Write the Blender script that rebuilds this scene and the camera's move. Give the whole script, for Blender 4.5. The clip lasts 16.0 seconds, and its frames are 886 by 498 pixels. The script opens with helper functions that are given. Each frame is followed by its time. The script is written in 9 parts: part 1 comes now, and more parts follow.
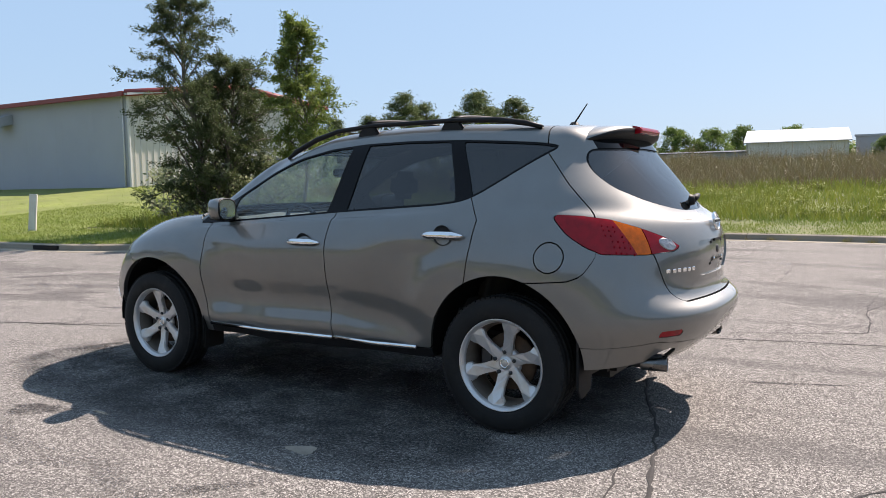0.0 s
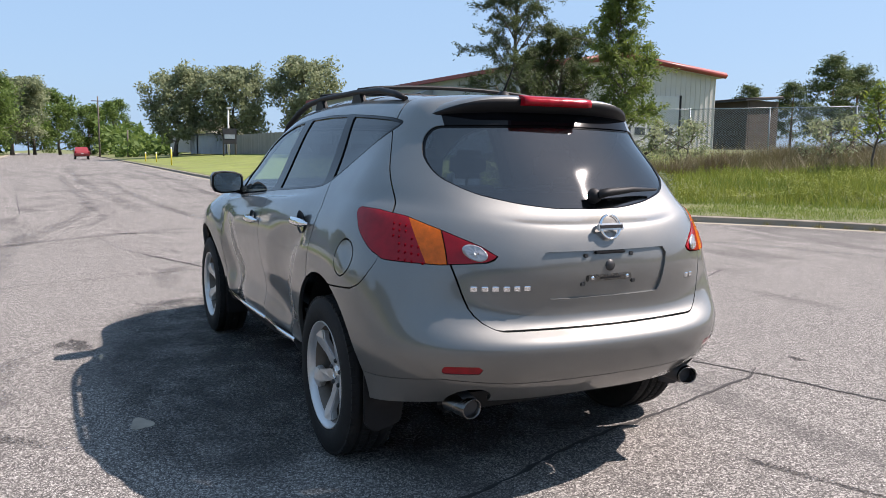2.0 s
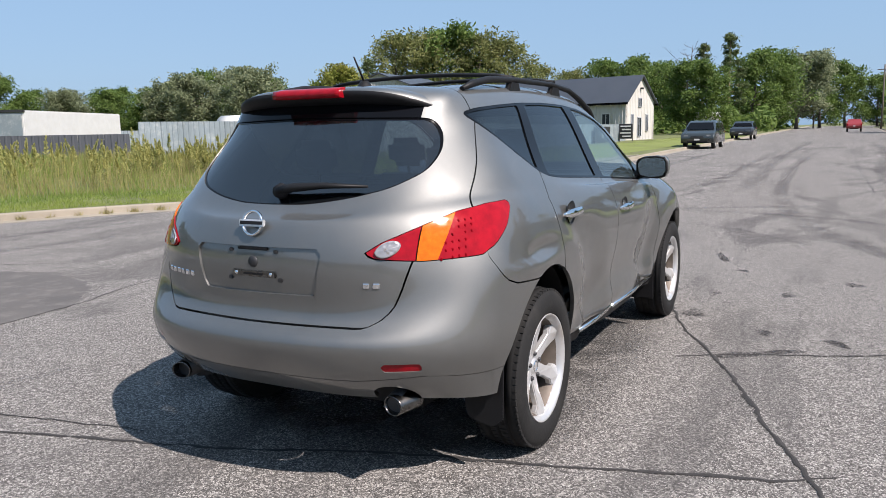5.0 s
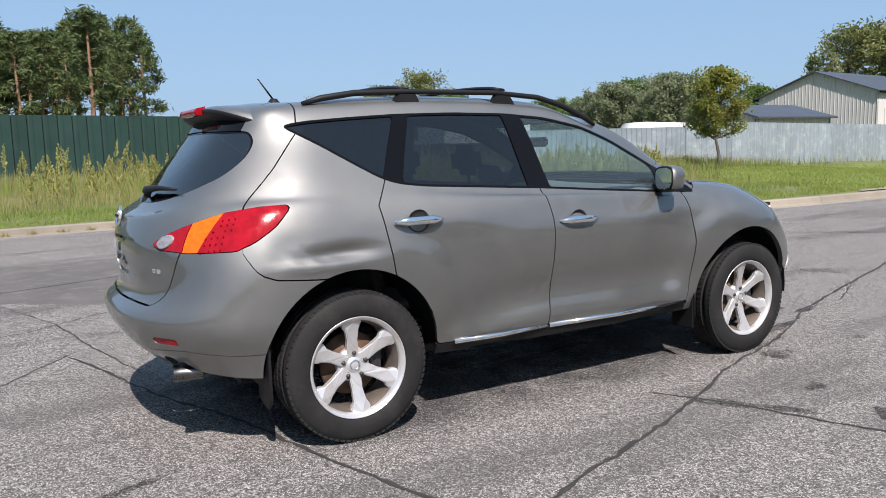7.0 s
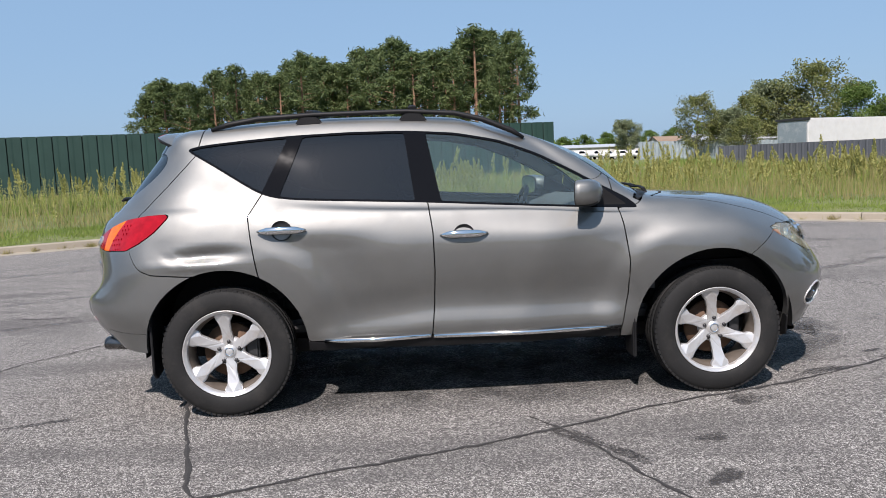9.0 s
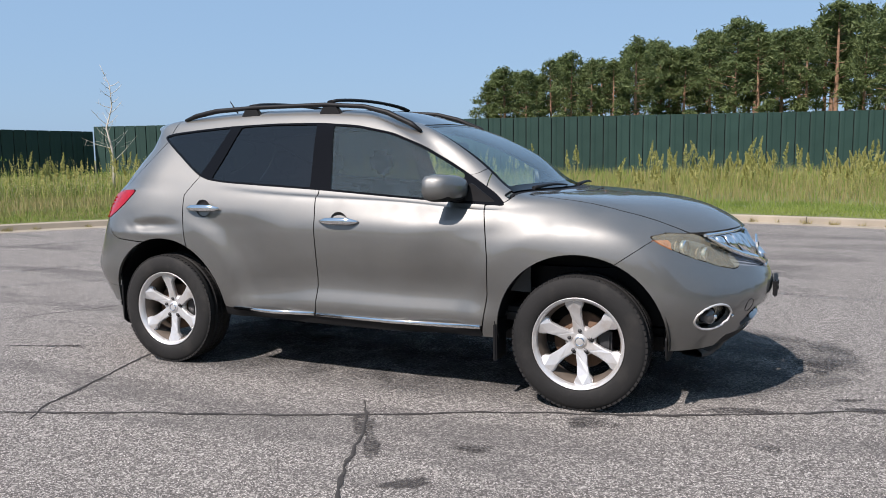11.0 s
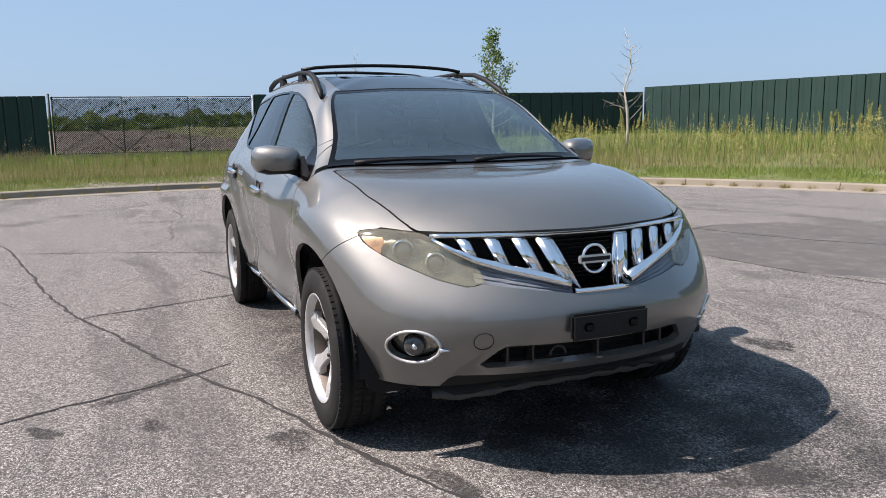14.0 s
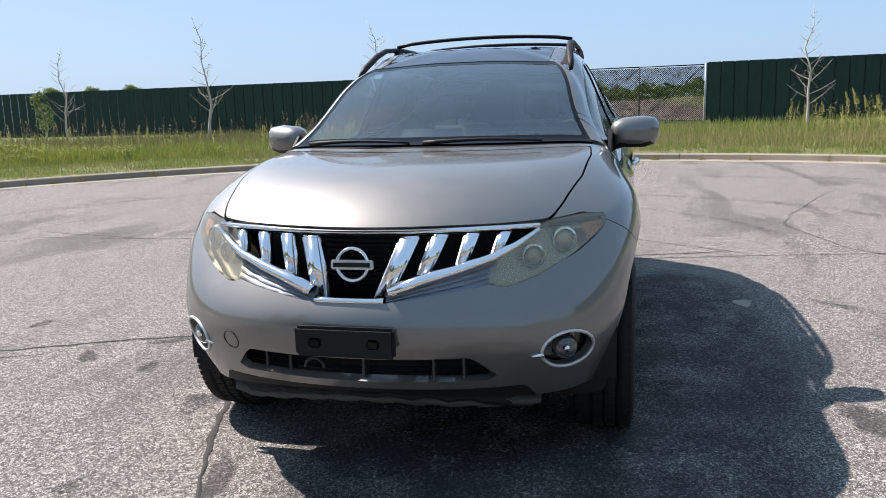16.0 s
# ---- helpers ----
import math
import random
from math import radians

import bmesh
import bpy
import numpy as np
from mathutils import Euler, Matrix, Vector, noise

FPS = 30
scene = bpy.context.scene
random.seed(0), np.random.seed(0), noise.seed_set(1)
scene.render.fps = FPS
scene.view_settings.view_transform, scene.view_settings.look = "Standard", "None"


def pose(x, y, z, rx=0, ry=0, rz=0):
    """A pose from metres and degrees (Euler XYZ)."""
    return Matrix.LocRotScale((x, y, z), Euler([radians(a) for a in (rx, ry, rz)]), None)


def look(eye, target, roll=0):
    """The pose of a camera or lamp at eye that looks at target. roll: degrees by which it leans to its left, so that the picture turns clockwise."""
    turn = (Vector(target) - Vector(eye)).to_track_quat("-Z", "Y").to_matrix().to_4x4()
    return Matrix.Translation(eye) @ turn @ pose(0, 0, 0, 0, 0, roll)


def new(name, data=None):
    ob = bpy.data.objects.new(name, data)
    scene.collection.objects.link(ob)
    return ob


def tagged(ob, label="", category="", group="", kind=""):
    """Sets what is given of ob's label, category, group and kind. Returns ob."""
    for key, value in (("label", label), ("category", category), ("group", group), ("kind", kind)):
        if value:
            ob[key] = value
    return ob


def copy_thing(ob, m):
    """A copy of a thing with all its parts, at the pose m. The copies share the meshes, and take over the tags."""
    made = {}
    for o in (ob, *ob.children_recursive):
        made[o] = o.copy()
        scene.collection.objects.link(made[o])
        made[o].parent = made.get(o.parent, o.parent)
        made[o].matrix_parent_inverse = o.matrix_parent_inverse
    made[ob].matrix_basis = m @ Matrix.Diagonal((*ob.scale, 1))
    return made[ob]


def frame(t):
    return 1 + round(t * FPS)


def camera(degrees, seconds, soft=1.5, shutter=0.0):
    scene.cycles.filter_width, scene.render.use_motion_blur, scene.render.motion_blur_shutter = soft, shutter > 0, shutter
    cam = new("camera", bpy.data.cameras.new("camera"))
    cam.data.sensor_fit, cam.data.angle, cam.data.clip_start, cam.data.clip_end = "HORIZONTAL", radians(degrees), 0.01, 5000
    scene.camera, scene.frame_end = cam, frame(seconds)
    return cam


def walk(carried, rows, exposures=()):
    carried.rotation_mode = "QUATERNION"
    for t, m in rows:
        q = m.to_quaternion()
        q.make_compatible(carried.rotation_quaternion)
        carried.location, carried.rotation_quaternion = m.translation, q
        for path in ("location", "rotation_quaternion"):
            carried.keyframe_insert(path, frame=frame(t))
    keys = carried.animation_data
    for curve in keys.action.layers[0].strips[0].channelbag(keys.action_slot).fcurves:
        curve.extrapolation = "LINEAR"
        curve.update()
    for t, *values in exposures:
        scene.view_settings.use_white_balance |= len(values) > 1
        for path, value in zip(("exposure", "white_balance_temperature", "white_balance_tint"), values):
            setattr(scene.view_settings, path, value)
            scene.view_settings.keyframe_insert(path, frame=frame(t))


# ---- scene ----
cam = camera(59.5, 16.0, 0.9)
PATH = [
    (0, (-3.336, 4.516, 1.331), (-2.273, 2.83, 1.167), -0.9),
    (0.5, (-3.894, 3.999, 1.344), (-2.621, 2.467, 1.161), -0.7),
    (1, (-4.286, 3.388, 1.349), (-2.831, 2.031, 1.149), -0.4),
    (1.5, (-4.6, 2.726, 1.367), (-2.979, 1.576, 1.148), 0.1),
    (2, (-4.795, 2.023, 1.383), (-3.025, 1.122, 1.146), 0.6),
    (2.5, (-4.946, 1.335, 1.4), (-3.061, 0.716, 1.147), 0.9),
    (3, (-5.001, 0.65, 1.414), (-3.042, 0.347, 1.146), 1.0),
    (3.2, (-5.037, 0.377, 1.43), (-3.064, 0.202, 1.152), 1.0),
    (5.3, (-4.533, -2.49, 1.453), (-2.867, -1.421, 1.166), -1.2),
    (5.5, (-4.4, -2.732, 1.433), (-2.796, -1.57, 1.154), -1.2),
    (6, (-3.955, -3.299, 1.43), (-2.529, -1.923, 1.161), -1.3),
    (6.5, (-3.463, -3.809, 1.415), (-2.238, -2.25, 1.153), -1.4),
    (7, (-2.897, -4.262, 1.406), (-1.891, -2.553, 1.149), -1.5),
    (7.5, (-2.311, -4.631, 1.395), (-1.53, -2.807, 1.144), -1.7),
    (8, (-1.675, -4.891, 1.409), (-1.127, -2.984, 1.163), -2.0),
    (8.5, (-1.005, -5.129, 1.401), (-0.696, -3.167, 1.164), -2.2),
    (9, (-0.309, -5.27, 1.396), (-0.242, -3.283, 1.175), -2.4),
    (9.2, (-0.023, -5.332, 1.403), (-0.053, -3.344, 1.187), -2.4),
    (11.3, (2.715, -4.735, 1.351), (1.830, -2.957, 1.107), -0.5),
    (11.5, (2.912, -4.608, 1.348), (1.977, -2.858, 1.096), -0.45),
    (12, (3.434, -4.150, 1.350), (2.294, -2.529, 1.083), -0.42),
    (12.5, (3.882, -3.560, 1.340), (2.525, -2.117, 1.063), -0.55),
    (13, (4.274, -2.987, 1.345), (2.738, -1.737, 1.062), -0.6),
    (13.5, (4.568, -2.347, 1.346), (2.87, -1.332, 1.053), -0.7),
    (14, (4.791, -1.691, 1.365), (2.966, -0.936, 1.048), -0.9),
    (14.5, (4.878, -1.035, 1.364), (2.963, -0.562, 1.033), -1.0),
    (15, (4.879, -0.378, 1.35), (2.916, -0.205, 1.007), -1.2),
    (15.5, (4.791, 0.259, 1.346), (2.828, 0.112, 0.992), -1.5),
    (16, (4.652, 0.887, 1.352), (2.74, 0.429, 0.988), -1.8),
]
walk(cam, [(t, look(*r)) for t, *r in PATH],
     [(0, 1.03, 7250, 21), (1.5, 1.02, 7000, 21), (3, .97, 6780, 20), (5.5, .72, 6700, 18), (7, .73, 6650, 18), (9, .61, 6600, 18), (12.5, .75, 6850, 19), (14.5, .82, 6950, 21), (16, 1.02, 6900, 20)])

# ---- world and sun ----
SHADOW = Vector((0.26, 0.81, -1.0))          # the way the sunlight travels
sun_el = math.asin(1.0 / SHADOW.length)
world = bpy.data.worlds.new("world")
scene.world = world
world.use_nodes = True
wn = world.node_tree.nodes
wl = world.node_tree.links
sky = wn.new("ShaderNodeTexSky")
sky.sky_type = "NISHITA"
sky.sun_disc = False
sky.sun_elevation = sun_el
sky.sun_rotation = math.atan2(-SHADOW.x, -SHADOW.y)
sky.altitude = 200
sky.air_density = 1.0
sky.dust_density = 1.5
sky.ozone_density = 2.0
wn["Background"].inputs["Strength"].default_value = 0.055
haze = wn.new("ShaderNodeMix")                # summer haze evens the sky out
haze.data_type = "RGBA"
haze.inputs[0].default_value = 0.66
haze.inputs[7].default_value = (4.0, 7.0, 10.4, 1)
wl.new(sky.outputs["Color"], haze.inputs[6])
wl.new(haze.outputs[2], wn["Background"].inputs["Color"])

sun = new("sun", bpy.data.lights.new("sun", "SUN"))
sun.data.energy = 5.0
sun.data.angle = radians(0.55)
sun.data.color = (1.0, 0.965, 0.91)
sun.matrix_world = look(-SHADOW * 20, (0, 0, 0))

# ---- building tools ----
def mesh_of(name, verts, faces, smooth=True):
    me = bpy.data.meshes.new(name)
    me.from_pydata([tuple(float(c) for c in v) for v in verts], [], [tuple(int(i) for i in f) for f in faces])
    if smooth:
        me.polygons.foreach_set("use_smooth", [True] * len(me.polygons))
    me.update()
    return me


def put(name, me, material, parent=None, label="", m=None):
    """Link a mesh (or bmesh) as one object, a part of parent if given."""
    if isinstance(me, bmesh.types.BMesh):
        bm, me = me, bpy.data.meshes.new(name)
        bm.to_mesh(me)
        bm.free()
    if not me.materials:
        for k in material if isinstance(material, (list, tuple)) else [material]:
            me.materials.append(k)
    ob = new(name, me)
    if parent:
        ob.parent = parent
    if m is not None:
        ob.matrix_basis = m
    return tagged(ob, label)


def empty(name, label, category, group="", kind="", m=None):
    ob = new(name)
    if m is not None:
        ob.matrix_basis = m
    return tagged(ob, label, category, group, kind)


def soften(bm, w=0.01, seg=2, angle=30):
    edges = [e for e in bm.edges if len(e.link_faces) == 2 and e.calc_face_angle(0) > radians(angle)]
    if w > 0 and edges:
        bmesh.ops.bevel(bm, geom=edges, offset=w, segments=seg, affect="EDGES", clamp_overlap=True)
    return bm


def shade(bm, on=True):
    for f in bm.faces:
        f.smooth = on
    return bm


def block(x0, x1, y0, y1, z0, z1, bevel=0.0, seg=2, bm=None):
    fresh = bmesh.new()
    bmesh.ops.create_cube(fresh, size=1.0, matrix=Matrix.LocRotScale(((x0 + x1) / 2, (y0 + y1) / 2, (z0 + z1) / 2), None, (x1 - x0, y1 - y0, z1 - z0)))
    if bevel:
        soften(fresh, bevel, seg)
    if bm is None:
        return fresh
    add(bm, fresh)
    return bm


def add(bm, other, m=None):
    """Join another bmesh into bm."""
    if m is not None:
        bmesh.ops.transform(other, matrix=m, verts=other.verts)
    keep = {}
    for v in other.verts:
        keep[v] = bm.verts.new(v.co)
    for f in other.faces:
        try:
            nf = bm.faces.new([keep[v] for v in f.verts])
            nf.smooth, nf.material_index = f.smooth, f.material_index
        except ValueError:
            pass
    other.free()
    return bm


def prism(outline, depth, bevel=0.0, m=None, seg=2):
    """An outline in the xy plane, drawn up to z = depth."""
    bm = bmesh.new()
    low = [bm.verts.new((x, y, 0)) for x, y in outline]
    top = [bm.verts.new((x, y, depth)) for x, y in outline]
    n = len(outline)
    bm.faces.new(low[::-1])
    bm.faces.new(top)
    for i in range(n):
        bm.faces.new((low[i], low[(i + 1) % n], top[(i + 1) % n], top[i]))
    bmesh.ops.recalc_face_normals(bm, faces=bm.faces)
    if bevel:
        soften(bm, bevel, seg)
    if m is not None:
        bmesh.ops.transform(bm, matrix=m, verts=bm.verts)
    return bm


def tube(points, radius, sides=8, cap=True, flat=None, bm=None):
    """A round bar along points; radius may vary from point to point. flat: (across, up) factors."""
    bm = bm or bmesh.new()
    pts = [Vector(p) for p in points]
    rad = radius if isinstance(radius, (list, tuple)) else [radius] * len(pts)
    rows, up = [], None
    for i, p in enumerate(pts):
        way = (pts[min(i + 1, len(pts) - 1)] - pts[max(i - 1, 0)]).normalized()
        if up is None:
            up = Vector((0, 0, 1)) if abs(way.z) < 0.9 else Vector((1, 0, 0))
        a = way.cross(up).normalized()
        up = a.cross(way).normalized()
        fa, fb = flat or (1, 1)
        rows.append([bm.verts.new(p + rad[i] * (fa * math.cos(2 * math.pi * k / sides) * a + fb * math.sin(2 * math.pi * k / sides) * up)) for k in range(sides)])
    for r, s in zip(rows, rows[1:]):
        for k in range(sides):
            f = bm.faces.new((r[k], r[(k + 1) % sides], s[(k + 1) % sides], s[k]))
            f.smooth = True
    if cap:
        bm.faces.new(rows[0][::-1])
        bm.faces.new(rows[-1])
    return bm


def lathe(profile, n=48, axis="y", bm=None):
    """Turn (radius, along) pairs round an axis."""
    bm = bm or bmesh.new()
    rows = []
    for r, h in profile:
        row = []
        for k in range(n):
            c, s = r * math.cos(2 * math.pi * k / n), r * math.sin(2 * math.pi * k / n)
            row.append(bm.verts.new((c, h, s) if axis == "y" else (c, s, h) if axis == "z" else (h, c, s)))
        rows.append(row)
    for a, b in zip(rows, rows[1:]):
        for k in range(n):
            f = bm.faces.new((a[k], a[(k + 1) % n], b[(k + 1) % n], b[k]))
            f.smooth = True
    bmesh.ops.recalc_face_normals(bm, faces=bm.faces)
    return bm


def cubic(t, p, tq):
    """Natural cubic spline through p at t, read at tq."""
    t, p, tq = np.asarray(t, float), np.asarray(p, float), np.asarray(tq, float)
    n = len(t)
    h = np.diff(t)
    shape = p.shape[1:]
    q = p.reshape(n, -1)
    a = np.zeros((n, n))
    b = np.zeros_like(q)
    a[0, 0] = a[-1, -1] = 1
    for i in range(1, n - 1):
        a[i, i - 1:i + 2] = h[i - 1], 2 * (h[i - 1] + h[i]), h[i]
        b[i] = 6 * ((q[i + 1] - q[i]) / h[i] - (q[i] - q[i - 1]) / h[i - 1])
    m = np.linalg.solve(a, b)
    k = np.clip(np.searchsorted(t, tq, side="right") - 1, 0, n - 2)
    dx, hk = (tq - t[k])[:, None], h[k][:, None]
    out = q[k] + dx * ((q[k + 1] - q[k]) / hk - hk * (2 * m[k] + m[k + 1]) / 6) + dx ** 2 * m[k] / 2 + dx ** 3 * (m[k + 1] - m[k]) / (6 * hk)
    return out.reshape((len(tq),) + shape)


def inside(px, py, outline):
    """Signed distance to a closed outline, below zero inside."""
    px, py = np.asarray(px), np.asarray(py)
    best = np.full(px.shape, 1e9)
    odd = np.zeros(px.shape, bool)
    n = len(outline)
    for i in range(n):
        (ax, ay), (bx, by) = outline[i], outline[(i + 1) % n]
        ex, ey = bx - ax, by - ay
        k = np.clip(((px - ax) * ex + (py - ay) * ey) / (ex * ex + ey * ey + 1e-12), 0, 1)
        best = np.minimum(best, np.hypot(px - ax - k * ex, py - ay - k * ey))
        with np.errstate(divide="ignore", invalid="ignore"):
            cross = ((ay > py) != (by > py)) & (px < ex * (py - ay) / (ey if ey else 1e-12) + ax)
        odd ^= cross
    return np.where(odd, -best, best)


def rounded(outline, r=0.02, n=4):
    """The outline with its corners rounded."""
    out = []
    k = len(outline)
    for i in range(k):
        p, a, b = Vector(outline[i]), Vector(outline[i - 1]), Vector(outline[(i + 1) % k])
        u, v = a - p, b - p
        d = min(r, 0.45 * u.length, 0.45 * v.length)
        s, e = p + u.normalized() * d, p + v.normalized() * d
        for j in range(n + 1):
            w = j / n
            out.append(tuple((1 - w) ** 2 * s + 2 * w * (1 - w) * p + w * w * e))
    return out


class Sheet:
    """A piece of curved panel: places, their two surface coordinates, and faces."""

    def __init__(self, p, q, faces):
        self.p, self.q, self.faces = p, q, faces

    def x(self): return self.p[:, 0]
    def y(self): return self.p[:, 1]
    def z(self): return self.p[:, 2]
    def u(self): return self.q[:, 0]
    def v(self): return self.q[:, 1]

    def cut(self, val):
        """What lies where val is below zero."""
        ins = val < 0
        data = np.hstack([self.p, self.q])
        extra, cache, faces, base = [], {}, [], len(data)
        for f in self.faces:
            flags = [ins[i] for i in f]
            if all(flags):
                faces.append(f)
            elif any(flags):
                poly = []
                for a, b in zip(f, f[1:] + f[:1]):
                    if ins[a]:
                        poly.append(a)
                    if ins[a] != ins[b]:
                        key = (a, b) if a < b else (b, a)
                        if key not in cache:
                            k = val[key[0]] / (val[key[0]] - val[key[1]])
                            cache[key] = base + len(extra)
                            extra.append(data[key[0]] * (1 - k) + data[key[1]] * k)
                        poly.append(cache[key])
                if len(poly) > 2:
                    faces.append(poly)
        if extra:
            data = np.vstack([data, np.array(extra)])
        used = sorted({i for f in faces for i in f})
        where = {o: i for i, o in enumerate(used)}
        data = data[used] if used else np.zeros((0, 5))
        return Sheet(data[:, :3], data[:, 3:], [[where[i] for i in f] for f in faces])

    def panel(self, name, material, parent, side=1, both=False, depth=0.02, label="", push=0.0):
        """Make it a part: mirrored to the far side, or both halves joined; the rim is turned inwards by depth."""
        bm = bmesh.new()
        for s in ((1, -1) if both else (side,)):
            vs = [bm.verts.new((x, s * y, z)) for x, y, z in self.p]
            for f in self.faces:
                if len(set(f)) > 2:
                    try:
                        bm.faces.new([vs[i] for i in (f if s > 0 else f[::-1])])
                    except ValueError:
                        pass
        bmesh.ops.remove_doubles(bm, verts=bm.verts, dist=2e-4)
        bm.normal_update()
        if push:
            for v, n in [(v, v.normal.copy()) for v in bm.verts]:
                v.co += n * push
            bm.normal_update()
        shade(bm)
        if depth:
            rim = [e for e in bm.edges if len(e.link_faces) == 1]
            dup = {}
            for e in rim:
                for v in e.verts:
                    if v not in dup:
                        dup[v] = (v.co.copy(), v.co - v.normal * depth)
            made = {v: (bm.verts.new(a), bm.verts.new(b)) for v, (a, b) in dup.items()}
            for e in rim:
                lp = e.link_loops[0]
                a, b = lp.vert, lp.link_loop_next.vert
                f = bm.faces.new((made[b][0], made[a][0], made[a][1], made[b][1]))
                f.smooth = True
        return put(name, bm, material, parent, label)

# ---- materials ----
def nodes_of(name):
    m = bpy.data.materials.new(name)
    m.use_nodes = True
    t = m.node_tree
    return m, t.nodes, t.links, t.nodes["Principled BSDF"]


def noise_of(n, l, scale, detail=4.0, rough=0.55, vec=None, stretch=None):
    """A noise in metres, by place in the world."""
    t = n.new("ShaderNodeTexNoise")
    t.inputs["Scale"].default_value, t.inputs["Detail"].default_value, t.inputs["Roughness"].default_value = scale, detail, rough
    src = vec
    if src is None:
        src = n.new("ShaderNodeNewGeometry").outputs["Position"]
    if stretch:
        mp = n.new("ShaderNodeMapping")
        mp.inputs["Scale"].default_value = stretch
        l.new(src, mp.inputs["Vector"])
        src = mp.outputs["Vector"]
    l.new(src, t.inputs["Vector"])
    return t.outputs["Fac"]


def ramp(n, l, fac, stops):
    r = n.new("ShaderNodeValToRGB")
    e = r.color_ramp.elements
    while len(e) < len(stops):
        e.new(0.5)
    for k, (pos, col) in zip(e, stops):
        k.position = pos
        k.color = (*col, 1) if isinstance(col, tuple) else (col, col, col, 1)
    l.new(fac, r.inputs["Fac"])
    return r.outputs["Color"]


def mix(n, l, fac, a, b, how="MIX"):
    m = n.new("ShaderNodeMix")
    m.data_type, m.blend_type = "RGBA", how
    for k, s in ((0, fac), (6, a), (7, b)):
        if isinstance(s, (int, float)):
            m.inputs[k].default_value = s
        elif isinstance(s, tuple):
            m.inputs[k].default_value = (*s, 1)
        else:
            l.new(s, m.inputs[k])
    return m.outputs[2]


def bump(n, l, p, height, strength=0.3, dist=0.01):
    b = n.new("ShaderNodeBump")
    b.inputs["Strength"].default_value, b.inputs["Distance"].default_value = strength, dist
    l.new(height, b.inputs["Height"])
    l.new(b.outputs["Normal"], p.inputs["Normal"])


def surface(name, col, rough=0.5, metal=0.0, vary=0.25, scale=3.0, fine=80.0, relief=0.1, coat=0.0, coat_rough=0.05, dirt=None, random=0.0):
    """A plain surface with variation at two scales, fine relief and, if named, dirt."""
    if metal < 0.9:
        col = tuple(0.8 * k for k in col)
    m, n, l, p = nodes_of(name)
    big, small = noise_of(n, l, scale), noise_of(n, l, fine, 3)
    dark = tuple(c * (1 - vary) for c in col)
    light = tuple(min(1, c * (1 + vary)) for c in col)
    c = ramp(n, l, big, [(0.3, dark), (0.7, light)])
    c = mix(n, l, 0.35, c, mix(n, l, small, dark, light))
    if dirt:
        c = mix(n, l, ramp(n, l, noise_of(n, l, scale * 2.3, 6, 0.7), [(0.5, 0.0), (0.75, 0.6)]), c, dirt)
    if random:
        info = n.new("ShaderNodeObjectInfo")
        c = mix(n, l, random, c, ramp(n, l, info.outputs["Random"], [(0.0, tuple(k * 0.6 for k in col)), (1.0, tuple(min(1, k * 1.3) for k in col))]))
    l.new(c, p.inputs["Base Color"])
    p.inputs["Metallic"].default_value = metal
    l.new(ramp(n, l, big, [(0.2, max(0, rough - 0.08)), (0.8, min(1, rough + 0.08))]), p.inputs["Roughness"])
    p.inputs["Coat Weight"].default_value, p.inputs["Coat Roughness"].default_value = coat, coat_rough
    if relief:
        bump(n, l, p, small, relief, 0.004)
    return m


def leaf_material(name, a, b, back=0.35):
    """Leaves: each its own green, some light let through."""
    a, b = tuple(0.76 * k for k in a), tuple(0.76 * k for k in b)
    m, n, l, p = nodes_of(name)
    g = n.new("ShaderNodeNewGeometry")
    c = ramp(n, l, g.outputs["Random Per Island"], [(0.0, a), (1.0, b)])
    c = mix(n, l, 0.4, c, ramp(n, l, noise_of(n, l, 0.9), [(0.35, a), (0.65, b)]))
    l.new(c, p.inputs["Base Color"])
    p.inputs["Roughness"].default_value = 0.6
    p.inputs["Specular IOR Level"].default_value = 0.25
    tr = n.new("ShaderNodeBsdfTranslucent")
    l.new(c, tr.inputs["Color"])
    mx = n.new("ShaderNodeMixShader")
    mx.inputs[0].default_value = back
    l.new(p.outputs[0], mx.inputs[1])
    l.new(tr.outputs[0], mx.inputs[2])
    l.new(mx.outputs[0], n["Material Output"].inputs["Surface"])
    return m


